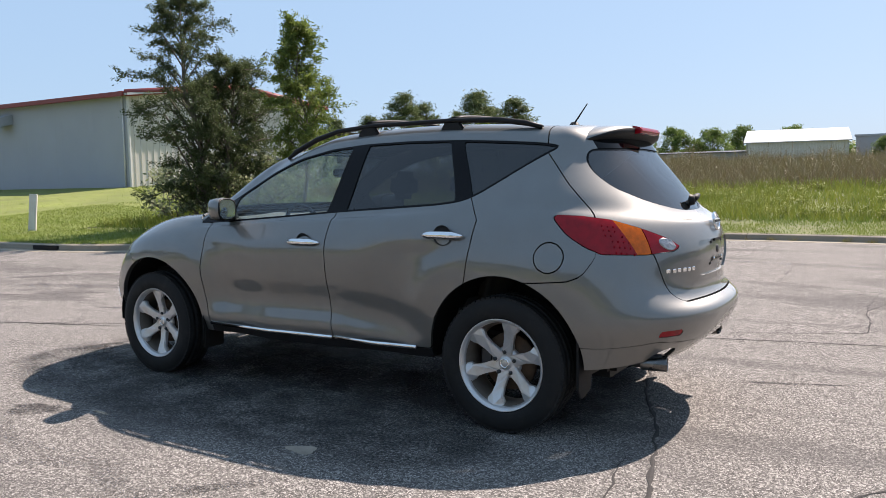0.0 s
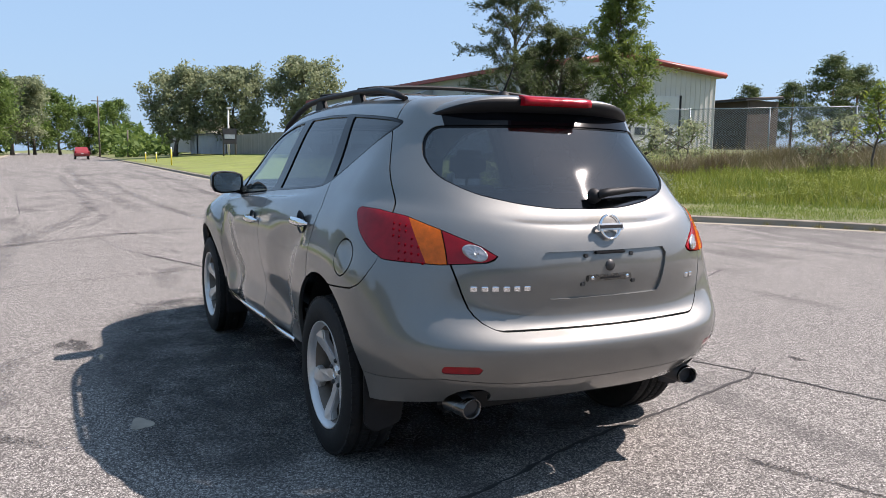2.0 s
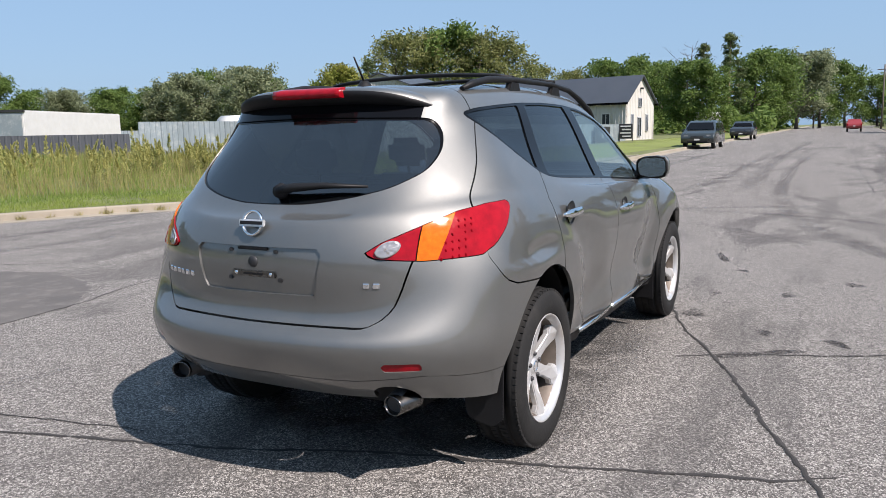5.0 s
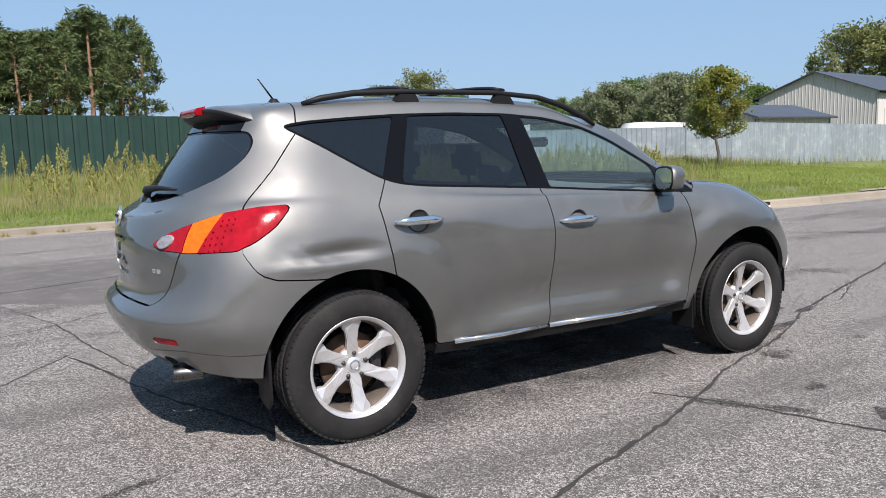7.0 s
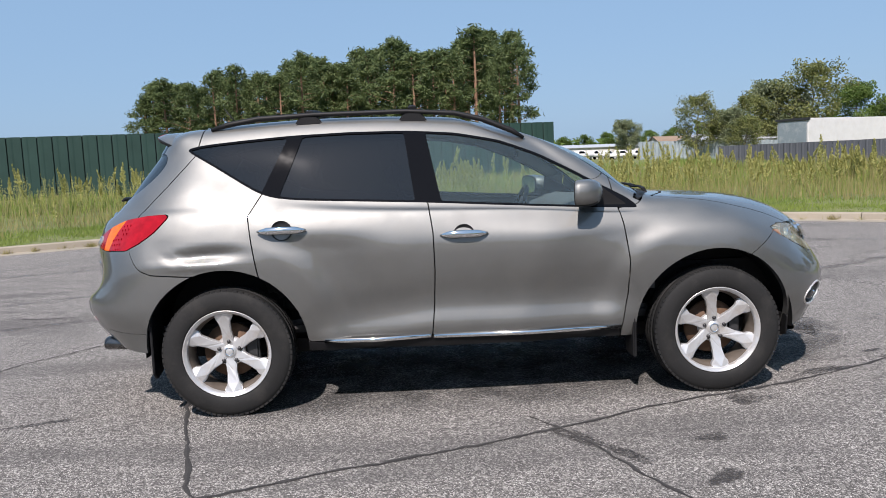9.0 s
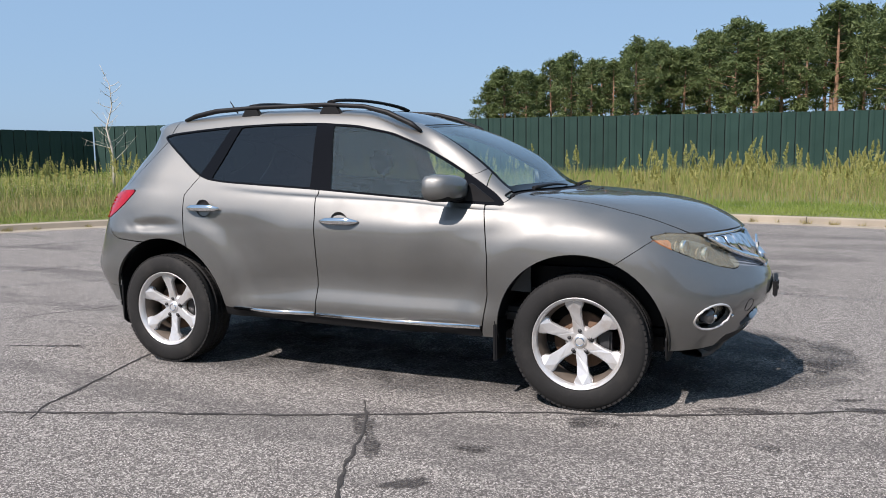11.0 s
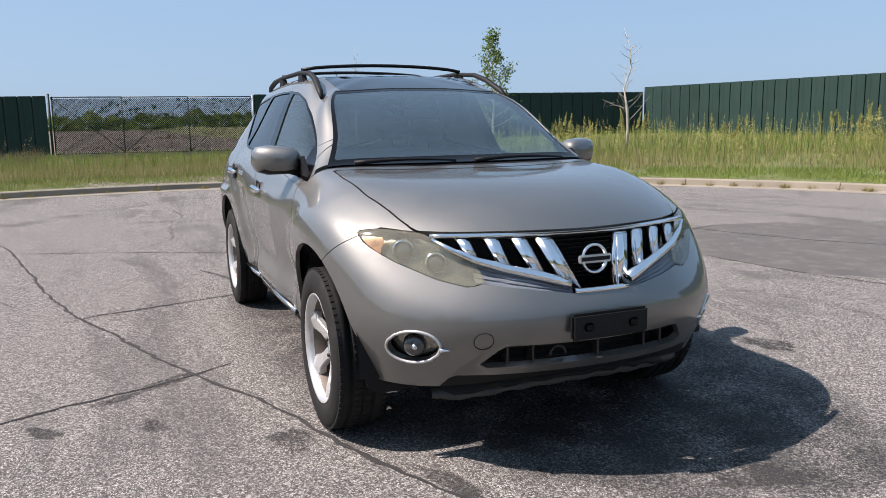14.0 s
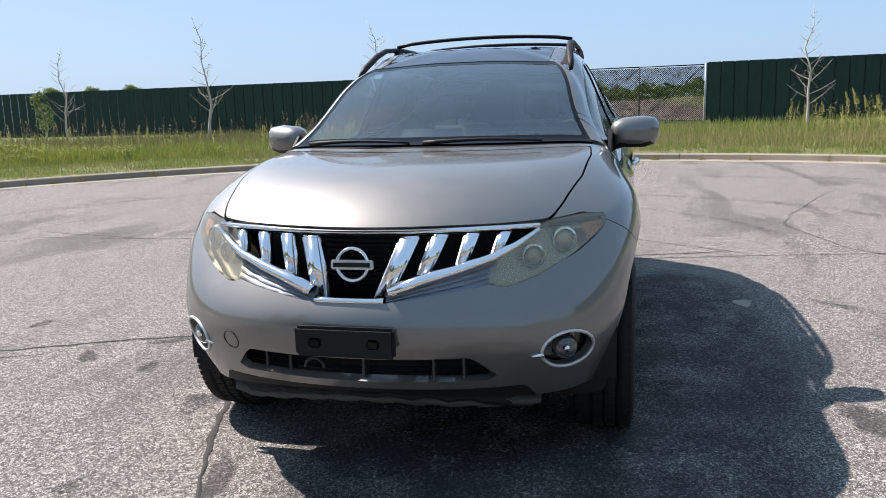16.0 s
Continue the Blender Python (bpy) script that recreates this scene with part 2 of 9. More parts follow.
def glass_material(name, tint, tinted=0.0, gloss=0.02, dust=(0.35, 0.35, 0.34), mirror=0.085):
    """Thin car glass: tinted see-through with a sharp reflection."""
    m, n, l, p = nodes_of(name)
    n.remove(p)
    tr, gl, mx, fr = n.new("ShaderNodeBsdfTransparent"), n.new("ShaderNodeBsdfGlossy"), n.new("ShaderNodeMixShader"), n.new("ShaderNodeLayerWeight")
    tr.inputs["Color"].default_value = (*tint, 1)
    gl.inputs["Roughness"].default_value = gloss
    edge = n.new("ShaderNodeMath")
    edge.operation = "POWER"
    edge.inputs[1].default_value = 4.5
    l.new(fr.outputs["Facing"], edge.inputs[0])
    lift = n.new("ShaderNodeMath")
    lift.operation = "MULTIPLY_ADD"
    lift.inputs[1].default_value, lift.inputs[2].default_value = 0.85, mirror
    l.new(edge.outputs[0], lift.inputs[0])
    l.new(lift.outputs[0], mx.inputs[0])
    l.new(tr.outputs[0], mx.inputs[1])
    l.new(gl.outputs[0], mx.inputs[2])
    out = mx.outputs[0]
    # diffuse veil: dust or lens haze, on front glass also painted-in reflection
    if tinted:
        d = n.new("ShaderNodeBsdfDiffuse")
        l.new(ramp(n, l, noise_of(n, l, 14, 6, 0.7), [(0.3, tuple(k * 0.8 for k in dust)), (0.7, tuple(k * 1.2 for k in dust))]), d.inputs["Color"])
        m2 = n.new("ShaderNodeMixShader")
        m2.inputs[0].default_value = tinted
        l.new(out, m2.inputs[1])
        l.new(d.outputs[0], m2.inputs[2])
        out = m2.outputs[0]
    l.new(out, n["Material Output"].inputs["Surface"])
    return m


def paint_material(name, col):
    """Metallic paint: flake, clear coat, a veil of road dust."""
    m, n, l, p = nodes_of(name)
    fl = n.new("ShaderNodeTexVoronoi")
    fl.inputs["Scale"].default_value = 900
    l.new(n.new("ShaderNodeNewGeometry").outputs["Position"], fl.inputs["Vector"])
    c = mix(n, l, fl.outputs["Color"], tuple(k * 0.9 for k in col), tuple(k * 1.1 for k in col))
    dust = ramp(n, l, noise_of(n, l, 5, 7, 0.7), [(0.35, 0.0), (0.8, 0.22)])
    c = mix(n, l, dust, c, (0.23, 0.21, 0.18))
    l.new(c, p.inputs["Base Color"])
    p.inputs["Metallic"].default_value = 0.88
    l.new(ramp(n, l, noise_of(n, l, 7, 5), [(0.3, 0.50), (0.7, 0.58)]), p.inputs["Roughness"])
    p.inputs["Coat Weight"].default_value = 1.0
    p.inputs["Coat IOR"].default_value = 1.62
    l.new(ramp(n, l, noise_of(n, l, 11, 5), [(0.3, 0.03), (0.75, 0.10)]), p.inputs["Coat Roughness"])
    return m


def asphalt_material(name):
    """Worn grey asphalt: stone chips, patches, dark tyre drags."""
    m, n, l, p = nodes_of(name)
    chips = n.new("ShaderNodeTexVoronoi")
    chips.inputs["Scale"].default_value = 235
    pos = n.new("ShaderNodeNewGeometry").outputs["Position"]
    l.new(pos, chips.inputs["Vector"])
    stone = n.new("ShaderNodeSeparateColor")
    l.new(chips.outputs["Color"], stone.inputs[0])
    grit = n.new("ShaderNodeTexVoronoi")
    grit.inputs["Scale"].default_value = 105
    l.new(pos, grit.inputs["Vector"])
    pebble = n.new("ShaderNodeSeparateColor")
    l.new(grit.outputs["Color"], pebble.inputs[0])
    c = ramp(n, l, stone.outputs[0], [(0.0, (0.026, 0.025, 0.024)), (0.30, (0.074, 0.071, 0.068)), (0.62, (0.141, 0.132, 0.123)), (0.84, (0.254, 0.238, 0.221)), (1.0, (0.660, 0.630, 0.595))])
    c = mix(n, l, ramp(n, l, noise_of(n, l, 0.35, 6, 0.6), [(0.3, 0.0), (0.75, 0.25)]), c, (0.190, 0.180, 0.169))
    c = mix(n, l, ramp(n, l, pebble.outputs[0], [(0.62, 0.0), (0.80, 0.62)]), c, (0.046, 0.043, 0.041))
    c = mix(n, l, ramp(n, l, pebble.outputs[1], [(0.78, 0.0), (0.97, 0.62)]), c, (0.43, 0.41, 0.38))
    swirl = n.new("ShaderNodeTexNoise")
    swirl.inputs["Scale"].default_value, swirl.inputs["Detail"].default_value, swirl.inputs["Distortion"].default_value = 0.42, 8.0, 1.6
    mp = n.new("ShaderNodeMapping")
    mp.inputs["Scale"].default_value, mp.inputs["Rotation"].default_value = (0.5, 1.5, 1), (0, 0, 0.35)
    l.new(pos, mp.inputs["Vector"])
    l.new(mp.outputs["Vector"], swirl.inputs["Vector"])
    c = mix(n, l, ramp(n, l, swirl.outputs["Fac"], [(0.53, 0.0), (0.61, 0.38), (0.73, 0.62)]), c, (0.062, 0.059, 0.058))
    blot = noise_of(n, l, 1.9, 8, 0.7)
    c = mix(n, l, ramp(n, l, blot, [(0.60, 0.0), (0.72, 0.38)]), c, (0.052, 0.050, 0.049))
    c = mix(n, l, ramp(n, l, noise_of(n, l, 14, 4, 0.7), [(0.60, 0.0), (0.72, 0.5)]), c, (0.037, 0.036, 0.035))
    l.new(c, p.inputs["Base Color"])
    p.inputs["Roughness"].default_value = 0.9
    p.inputs["Specular IOR Level"].default_value = 0.12
    bump(n, l, p, mix(n, l, 0.5, chips.outputs["Distance"], noise_of(n, l, 260, 3)), 0.7, 0.006)
    return m


PAINT = paint_material("grey_metallic_paint", (0.164, 0.166, 0.160))
BLACK = surface("black_plastic", (0.011, 0.011, 0.012), 0.55, vary=0.3, relief=0.15)
DUSTY_BLACK = surface("dusty_black_plastic", (0.050, 0.048, 0.045), 0.6, vary=0.35, fine=40, relief=0.2)
GLOSS_BLACK = surface("gloss_black_trim", (0.005, 0.005, 0.006), 0.03, vary=0.1, relief=0.0)
GLOSS_BLACK.node_tree.nodes["Principled BSDF"].inputs["Specular IOR Level"].default_value = 0.15
BLACK.node_tree.nodes["Principled BSDF"].inputs["Specular IOR Level"].default_value = 0.22
ROOF_GLASS = surface("black_roof_glass", (0.008, 0.008, 0.009), 0.06, vary=0.1, relief=0.0, coat=0.5)
EXHAUST = surface("sooty_exhaust_steel", (0.16, 0.155, 0.15), 0.28, metal=1.0, vary=0.35, scale=12, relief=0.05, dirt=(0.05, 0.045, 0.04))
FOG_LENS = surface("dark_fog_lens", (0.06, 0.06, 0.062), 0.1, vary=0.3, scale=60, relief=0.2, coat=1.0)
RUBBER = surface("tyre_rubber", (0.019, 0.019, 0.019), 0.75, vary=0.25, relief=0.25, dirt=(0.036, 0.034, 0.031))
CHROME = surface("chrome", (0.78, 0.79, 0.80), 0.10, metal=1.0, vary=0.05, relief=0.0)
DUSTY_METAL = surface("brake_dusted_metal", (0.17, 0.14, 0.115), 0.55, metal=0.4, vary=0.35, scale=9, relief=0.1)
ALLOY = surface("silver_alloy", (0.70, 0.70, 0.70), 0.34, metal=0.6, vary=0.08, relief=0.03, dirt=(0.38, 0.30, 0.22))
RUST = surface("rusty_brake_steel", (0.13, 0.075, 0.045), 0.75, metal=0.3, vary=0.5, scale=14, relief=0.3)
DARK_STEEL = surface("dark_steel", (0.06, 0.06, 0.062), 0.5, metal=0.6, vary=0.3)
RED_LENS = surface("red_lamp_lens", (0.32, 0.005, 0.012), 0.09, vary=0.3, scale=22, fine=180, relief=0.05)
AMBER_LENS = surface("amber_lamp_lens", (0.72, 0.135, 0.006), 0.10, vary=0.3, scale=40, fine=200, relief=0.05)
DULL_AMBER = surface("dull_amber_lens", (0.36, 0.115, 0.03), 0.3, vary=0.3, scale=40, relief=0.05)
DIODE = surface("lamp_diode_red", (0.22, 0.003, 0.008), 0.5, vary=0.1, relief=0)
DIODE.node_tree.nodes["Principled BSDF"].inputs["Specular IOR Level"].default_value = 0.0
for k in (RED_LENS, AMBER_LENS):
    k.node_tree.nodes["Principled BSDF"].inputs["Specular IOR Level"].default_value = 0.3
CLEAR_LENS = surface("clear_lamp_bowl", (0.42, 0.40, 0.40), 0.22, metal=0.5, vary=0.15, scale=60, relief=0.2, coat=1.0)
HAZED_LENS = glass_material("hazed_headlamp_cover", (0.88, 0.85, 0.70), 0.125, 0.05, (0.78, 0.73, 0.55))
HOUSING = surface("lamp_housing", (0.30, 0.29, 0.25), 0.22, metal=0.85, vary=0.3, relief=0.1)
# the bluish veil in these two paints pale reflected light over thin dust
GLASS_CLEAR = glass_material("green_tinted_glass", (0.86, 0.95, 0.945), 0.04, 0.02, (0.36, 0.50, 0.54), 0.09)
GLASS_SCREEN = glass_material("windscreen_glass", (0.72, 0.86, 0.88), 0.075, 0.02, (0.25, 0.41, 0.52), 0.16)
GLASS_DARK = glass_material("privacy_glass", (0.085, 0.097, 0.108), 0.006, 0.02, (0.30, 0.34, 0.38), 0.085)
GLASS_REAR = glass_material("rear_privacy_glass", (0.13, 0.145, 0.16), 0.012, 0.02, (0.30, 0.36, 0.42), 0.13)
CABIN = surface("dark_cabin_trim", (0.035, 0.034, 0.034), 0.7, vary=0.2)
SEAT = surface("charcoal_seat_leather", (0.05, 0.048, 0.047), 0.55, vary=0.2, relief=0.25)
MIRROR = surface("mirror_glass", (0.85, 0.87, 0.88), 0.02, metal=1.0, vary=0.0, relief=0.0)
BLUE_GREY = surface("lamp_blue_grey_trim", (0.20, 0.225, 0.26), 0.45, metal=0.2, vary=0.1)

ASPHALT = asphalt_material("asphalt")
TAR = surface("crack_tar", (0.028, 0.026, 0.025), 0.9, vary=0.4, scale=9, fine=150, relief=0.4, dirt=(0.055, 0.052, 0.05))
CONCRETE = surface("kerb_concrete", (0.290, 0.252, 0.196), 0.9, vary=0.30, scale=1.2, fine=60, relief=0.3, dirt=(0.20, 0.18, 0.15), random=0.2)
SOIL = surface("grassy_soil", (0.13, 0.15, 0.045), 0.95, vary=0.4, scale=0.6, fine=20, relief=0.5, dirt=(0.22, 0.185, 0.095))

RUBBER.node_tree.nodes["Principled BSDF"].inputs["Specular IOR Level"].default_value = 0.18
EARTH = surface("bare_field_earth", (0.110, 0.088, 0.068), 0.95, vary=0.35, scale=0.25, fine=8, relief=0.5, dirt=(0.19, 0.165, 0.10))
TURF = surface("mown_turf", (0.165, 0.20, 0.038), 0.95, vary=0.34, scale=0.35, fine=26, relief=0.5, dirt=(0.20, 0.20, 0.055))
GRASS = leaf_material("grass_blades", (0.116, 0.202, 0.034), (0.295, 0.364, 0.085), 0.3)
LAWN = leaf_material("mown_lawn_blades", (0.175, 0.255, 0.045), (0.325, 0.385, 0.090), 0.3)
STRAW = leaf_material("dry_grass_blades", (0.405, 0.324, 0.162), (0.243, 0.243, 0.081), 0.25)
WEED = leaf_material("weed_plumes", (0.32, 0.34, 0.10), (0.56, 0.52, 0.20), 0.4)
LUSH = leaf_material("lush_green_weeds", (0.165, 0.220, 0.035), (0.32, 0.35, 0.07), 0.35)
BROWN_WEED = leaf_material("brown_weeds", (0.205, 0.145, 0.095), (0.215, 0.215, 0.095), 0.2)
LEAF = leaf_material("broad_leaves", (0.085, 0.155, 0.036), (0.20, 0.28, 0.07), 0.45)
LEAF_DARK = leaf_material("dark_narrow_leaves", (0.062, 0.092, 0.034), (0.135, 0.170, 0.066), 0.35)
LEAF_FRESH = leaf_material("fresh_green_leaves", (0.10, 0.17, 0.035), (0.25, 0.31, 0.075), 0.45)
LEAF_LIGHT = leaf_material("light_leaves", (0.17, 0.25, 0.04), (0.36, 0.40, 0.09), 0.45)
LEAF_MAPLE = leaf_material("maple_leaves", (0.15, 0.21, 0.035), (0.36, 0.33, 0.075), 0.4)
LEAF_DRY = leaf_material("autumn_leaves", (0.14, 0.18, 0.055), (0.30, 0.30, 0.115), 0.4)
LEAF_GREY = leaf_material("silvery_leaves", (0.16, 0.20, 0.105), (0.38, 0.42, 0.25), 0.5)
NEEDLE = leaf_material("pine_needles", (0.070, 0.115, 0.045), (0.175, 0.215, 0.080), 0.35)
BARK = surface("grey_bark", (0.13, 0.11, 0.09), 0.9, vary=0.4, scale=6, fine=60, relief=0.6)
PINE_BARK = surface("reddish_pine_bark", (0.27, 0.16, 0.10), 0.9, vary=0.4, scale=4, fine=40, relief=0.6)
PALE_BARK = surface("pale_young_bark", (0.50, 0.46, 0.40), 0.85, vary=0.2, scale=6, fine=60, relief=0.3)
GREEN_STEEL = surface("green_fence_steel", (0.022, 0.052, 0.044), 0.6, metal=0.0, vary=0.18, scale=1.5, fine=30, relief=0.05, random=0.25)
GREEN_STEEL.node_tree.nodes["Principled BSDF"].inputs["Specular IOR Level"].default_value = 0.2
# fence green darkened as shade for panel gaps; also the dark gate frame
DARK_GREEN = surface("dark_and_shaded_green_steel", (0.006, 0.016, 0.012), 0.6, vary=0.2)
GALV = surface("galvanised_sheet", (0.29, 0.345, 0.37), 0.5, metal=0.25, vary=0.15, scale=1.2, fine=25, relief=0.05, dirt=(0.60, 0.60, 0.58), random=0.3)
SLATE = surface("slate_painted_sheet", (0.075, 0.082, 0.095), 0.6, vary=0.15, scale=1.2, fine=25, relief=0.05, random=0.25)
GREY_WALL = surface("grey_painted_siding", (0.40, 0.425, 0.465), 0.7, vary=0.06, scale=0.5, fine=20, relief=0.05)
WHITE_WALL = surface("white_steel_siding", (0.62, 0.60, 0.56), 0.6, vary=0.07, scale=0.5, fine=20, relief=0.05, dirt=(0.45, 0.42, 0.36))
TAN_SIDING = surface("pale_grey_siding", (0.50, 0.49, 0.46), 0.6, vary=0.08, scale=0.5, fine=20, relief=0.05)
RED_TRIM = surface("red_eave_trim", (0.27, 0.045, 0.04), 0.5, vary=0.15, relief=0.05)
DARK_ROOF = surface("dark_steel_roof", (0.055, 0.062, 0.075), 0.45, vary=0.12, scale=0.6, relief=0.05)
PALE_ROOF = surface("pale_roof", (0.44, 0.46, 0.49), 0.5, vary=0.08, relief=0.05)
WOOD_FENCE = surface("weathered_wood", (0.30, 0.285, 0.26), 0.85, vary=0.2, scale=2, fine=30, relief=0.3, random=0.35)
WHITE_PAINT = surface("white_paint", (0.66, 0.66, 0.645), 0.5, vary=0.08, relief=0.05, dirt=(0.5, 0.47, 0.42))
YELLOW_PAINT = surface("yellow_paint", (0.72, 0.55, 0.04), 0.5, vary=0.1)
WINDOW_PANE = surface("dark_window_pane", (0.03, 0.035, 0.04), 0.08, vary=0.1, relief=0.0)
BROWN_ROOF = surface("brown_shingles", (0.24, 0.17, 0.12), 0.9, vary=0.25, scale=2, relief=0.4)
VAN_PAINT = surface("grey_green_car_paint", (0.055, 0.065, 0.065), 0.3, metal=0.5, vary=0.05, relief=0, coat=0.8)
DARK_PAINT = surface("dark_car_paint", (0.035, 0.038, 0.042), 0.3, metal=0.4, vary=0.05, relief=0, coat=0.8)
RED_PAINT = surface("red_car_paint", (0.30, 0.03, 0.03), 0.35, metal=0.1, vary=0.05, relief=0, coat=0.8)
STONES = surface("pale_gravel", (0.33, 0.29, 0.235), 0.9, vary=0.35, scale=9, fine=70, relief=0.4)


def wire_material(name, col, mesh, cover, axis):
    """Chain link netting: two sets of slanting wires with gaps between."""
    m, n, l, p = nodes_of(name)
    pos = n.new("ShaderNodeNewGeometry").outputs["Position"]
    sep = n.new("ShaderNodeSeparateXYZ")
    l.new(pos, sep.inputs[0])

    def calc(op, a, b):
        k = n.new("ShaderNodeMath")
        k.operation = op
        for i, c in enumerate((a, b)):
            if isinstance(c, float):
                k.inputs[i].default_value = c
            else:
                l.new(c, k.inputs[i])
        return k.outputs[0]
    wires = []
    for op in ("ADD", "SUBTRACT"):
        way = calc("DIVIDE", calc(op, sep.outputs[axis], sep.outputs["Z"]), mesh)
        wires.append(calc("LESS_THAN", calc("FRACT", way, 0.0), cover))
    tr, mx = n.new("ShaderNodeBsdfTransparent"), n.new("ShaderNodeMixShader")
    p.inputs["Base Color"].default_value = (*col, 1)
    p.inputs["Roughness"].default_value, p.inputs["Specular IOR Level"].default_value = 0.6, 0.2
    l.new(calc("MAXIMUM", *wires), mx.inputs[0])
    l.new(tr.outputs[0], mx.inputs[1])
    l.new(p.outputs[0], mx.inputs[2])
    l.new(mx.outputs[0], n["Material Output"].inputs["Surface"])
    return m


WIRE = wire_material("chain_link_wire", (0.24, 0.25, 0.26), 0.10, 0.15, "X")
DARK_WIRE = wire_material("dark_chain_link_wire", (0.010, 0.012, 0.013), 0.085, 0.43, "Y")


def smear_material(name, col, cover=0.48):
    """Rubber, oil and some painted shade laid thinly over the asphalt: broken, streaky cover."""
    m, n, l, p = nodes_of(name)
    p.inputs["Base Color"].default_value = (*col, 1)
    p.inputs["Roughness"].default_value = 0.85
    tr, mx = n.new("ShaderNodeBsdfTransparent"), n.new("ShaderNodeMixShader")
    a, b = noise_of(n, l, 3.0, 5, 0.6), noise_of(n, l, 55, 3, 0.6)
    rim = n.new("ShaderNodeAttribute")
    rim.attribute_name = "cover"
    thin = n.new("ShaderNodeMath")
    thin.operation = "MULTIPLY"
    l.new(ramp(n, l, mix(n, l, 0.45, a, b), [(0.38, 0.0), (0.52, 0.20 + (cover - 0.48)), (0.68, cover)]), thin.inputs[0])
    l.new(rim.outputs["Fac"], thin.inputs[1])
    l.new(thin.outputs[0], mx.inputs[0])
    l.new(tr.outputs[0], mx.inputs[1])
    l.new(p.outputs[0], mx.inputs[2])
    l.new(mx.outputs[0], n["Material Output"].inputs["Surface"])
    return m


SMEAR = smear_material("rubber_smear", (0.055, 0.053, 0.053))
# stain colour that also paints the car's shadow darker
SHADE_STAIN = smear_material("shade_and_rubber_stain", (0.030, 0.030, 0.031), 0.86)
OIL = smear_material("soaked_oil", (0.038, 0.035, 0.034), 0.86)
PATCH = surface("sealed_patch", (0.105, 0.097, 0.090), 0.9, vary=0.22, scale=2.0, fine=120, relief=0.4, dirt=(0.17, 0.157, 0.145))
BROWN_BOARDS = surface("dark_brown_boards", (0.085, 0.062, 0.048), 0.85, vary=0.3, scale=1.5, fine=30, relief=0.2)

# ---- the car ----
# Control rings of the half body, from the bottom edge up to the roof's middle line; each runs from the tail's middle
# round the side to the nose's middle, and each station is (x, y, z).
def ring(*rows):
    return np.array(rows, float)


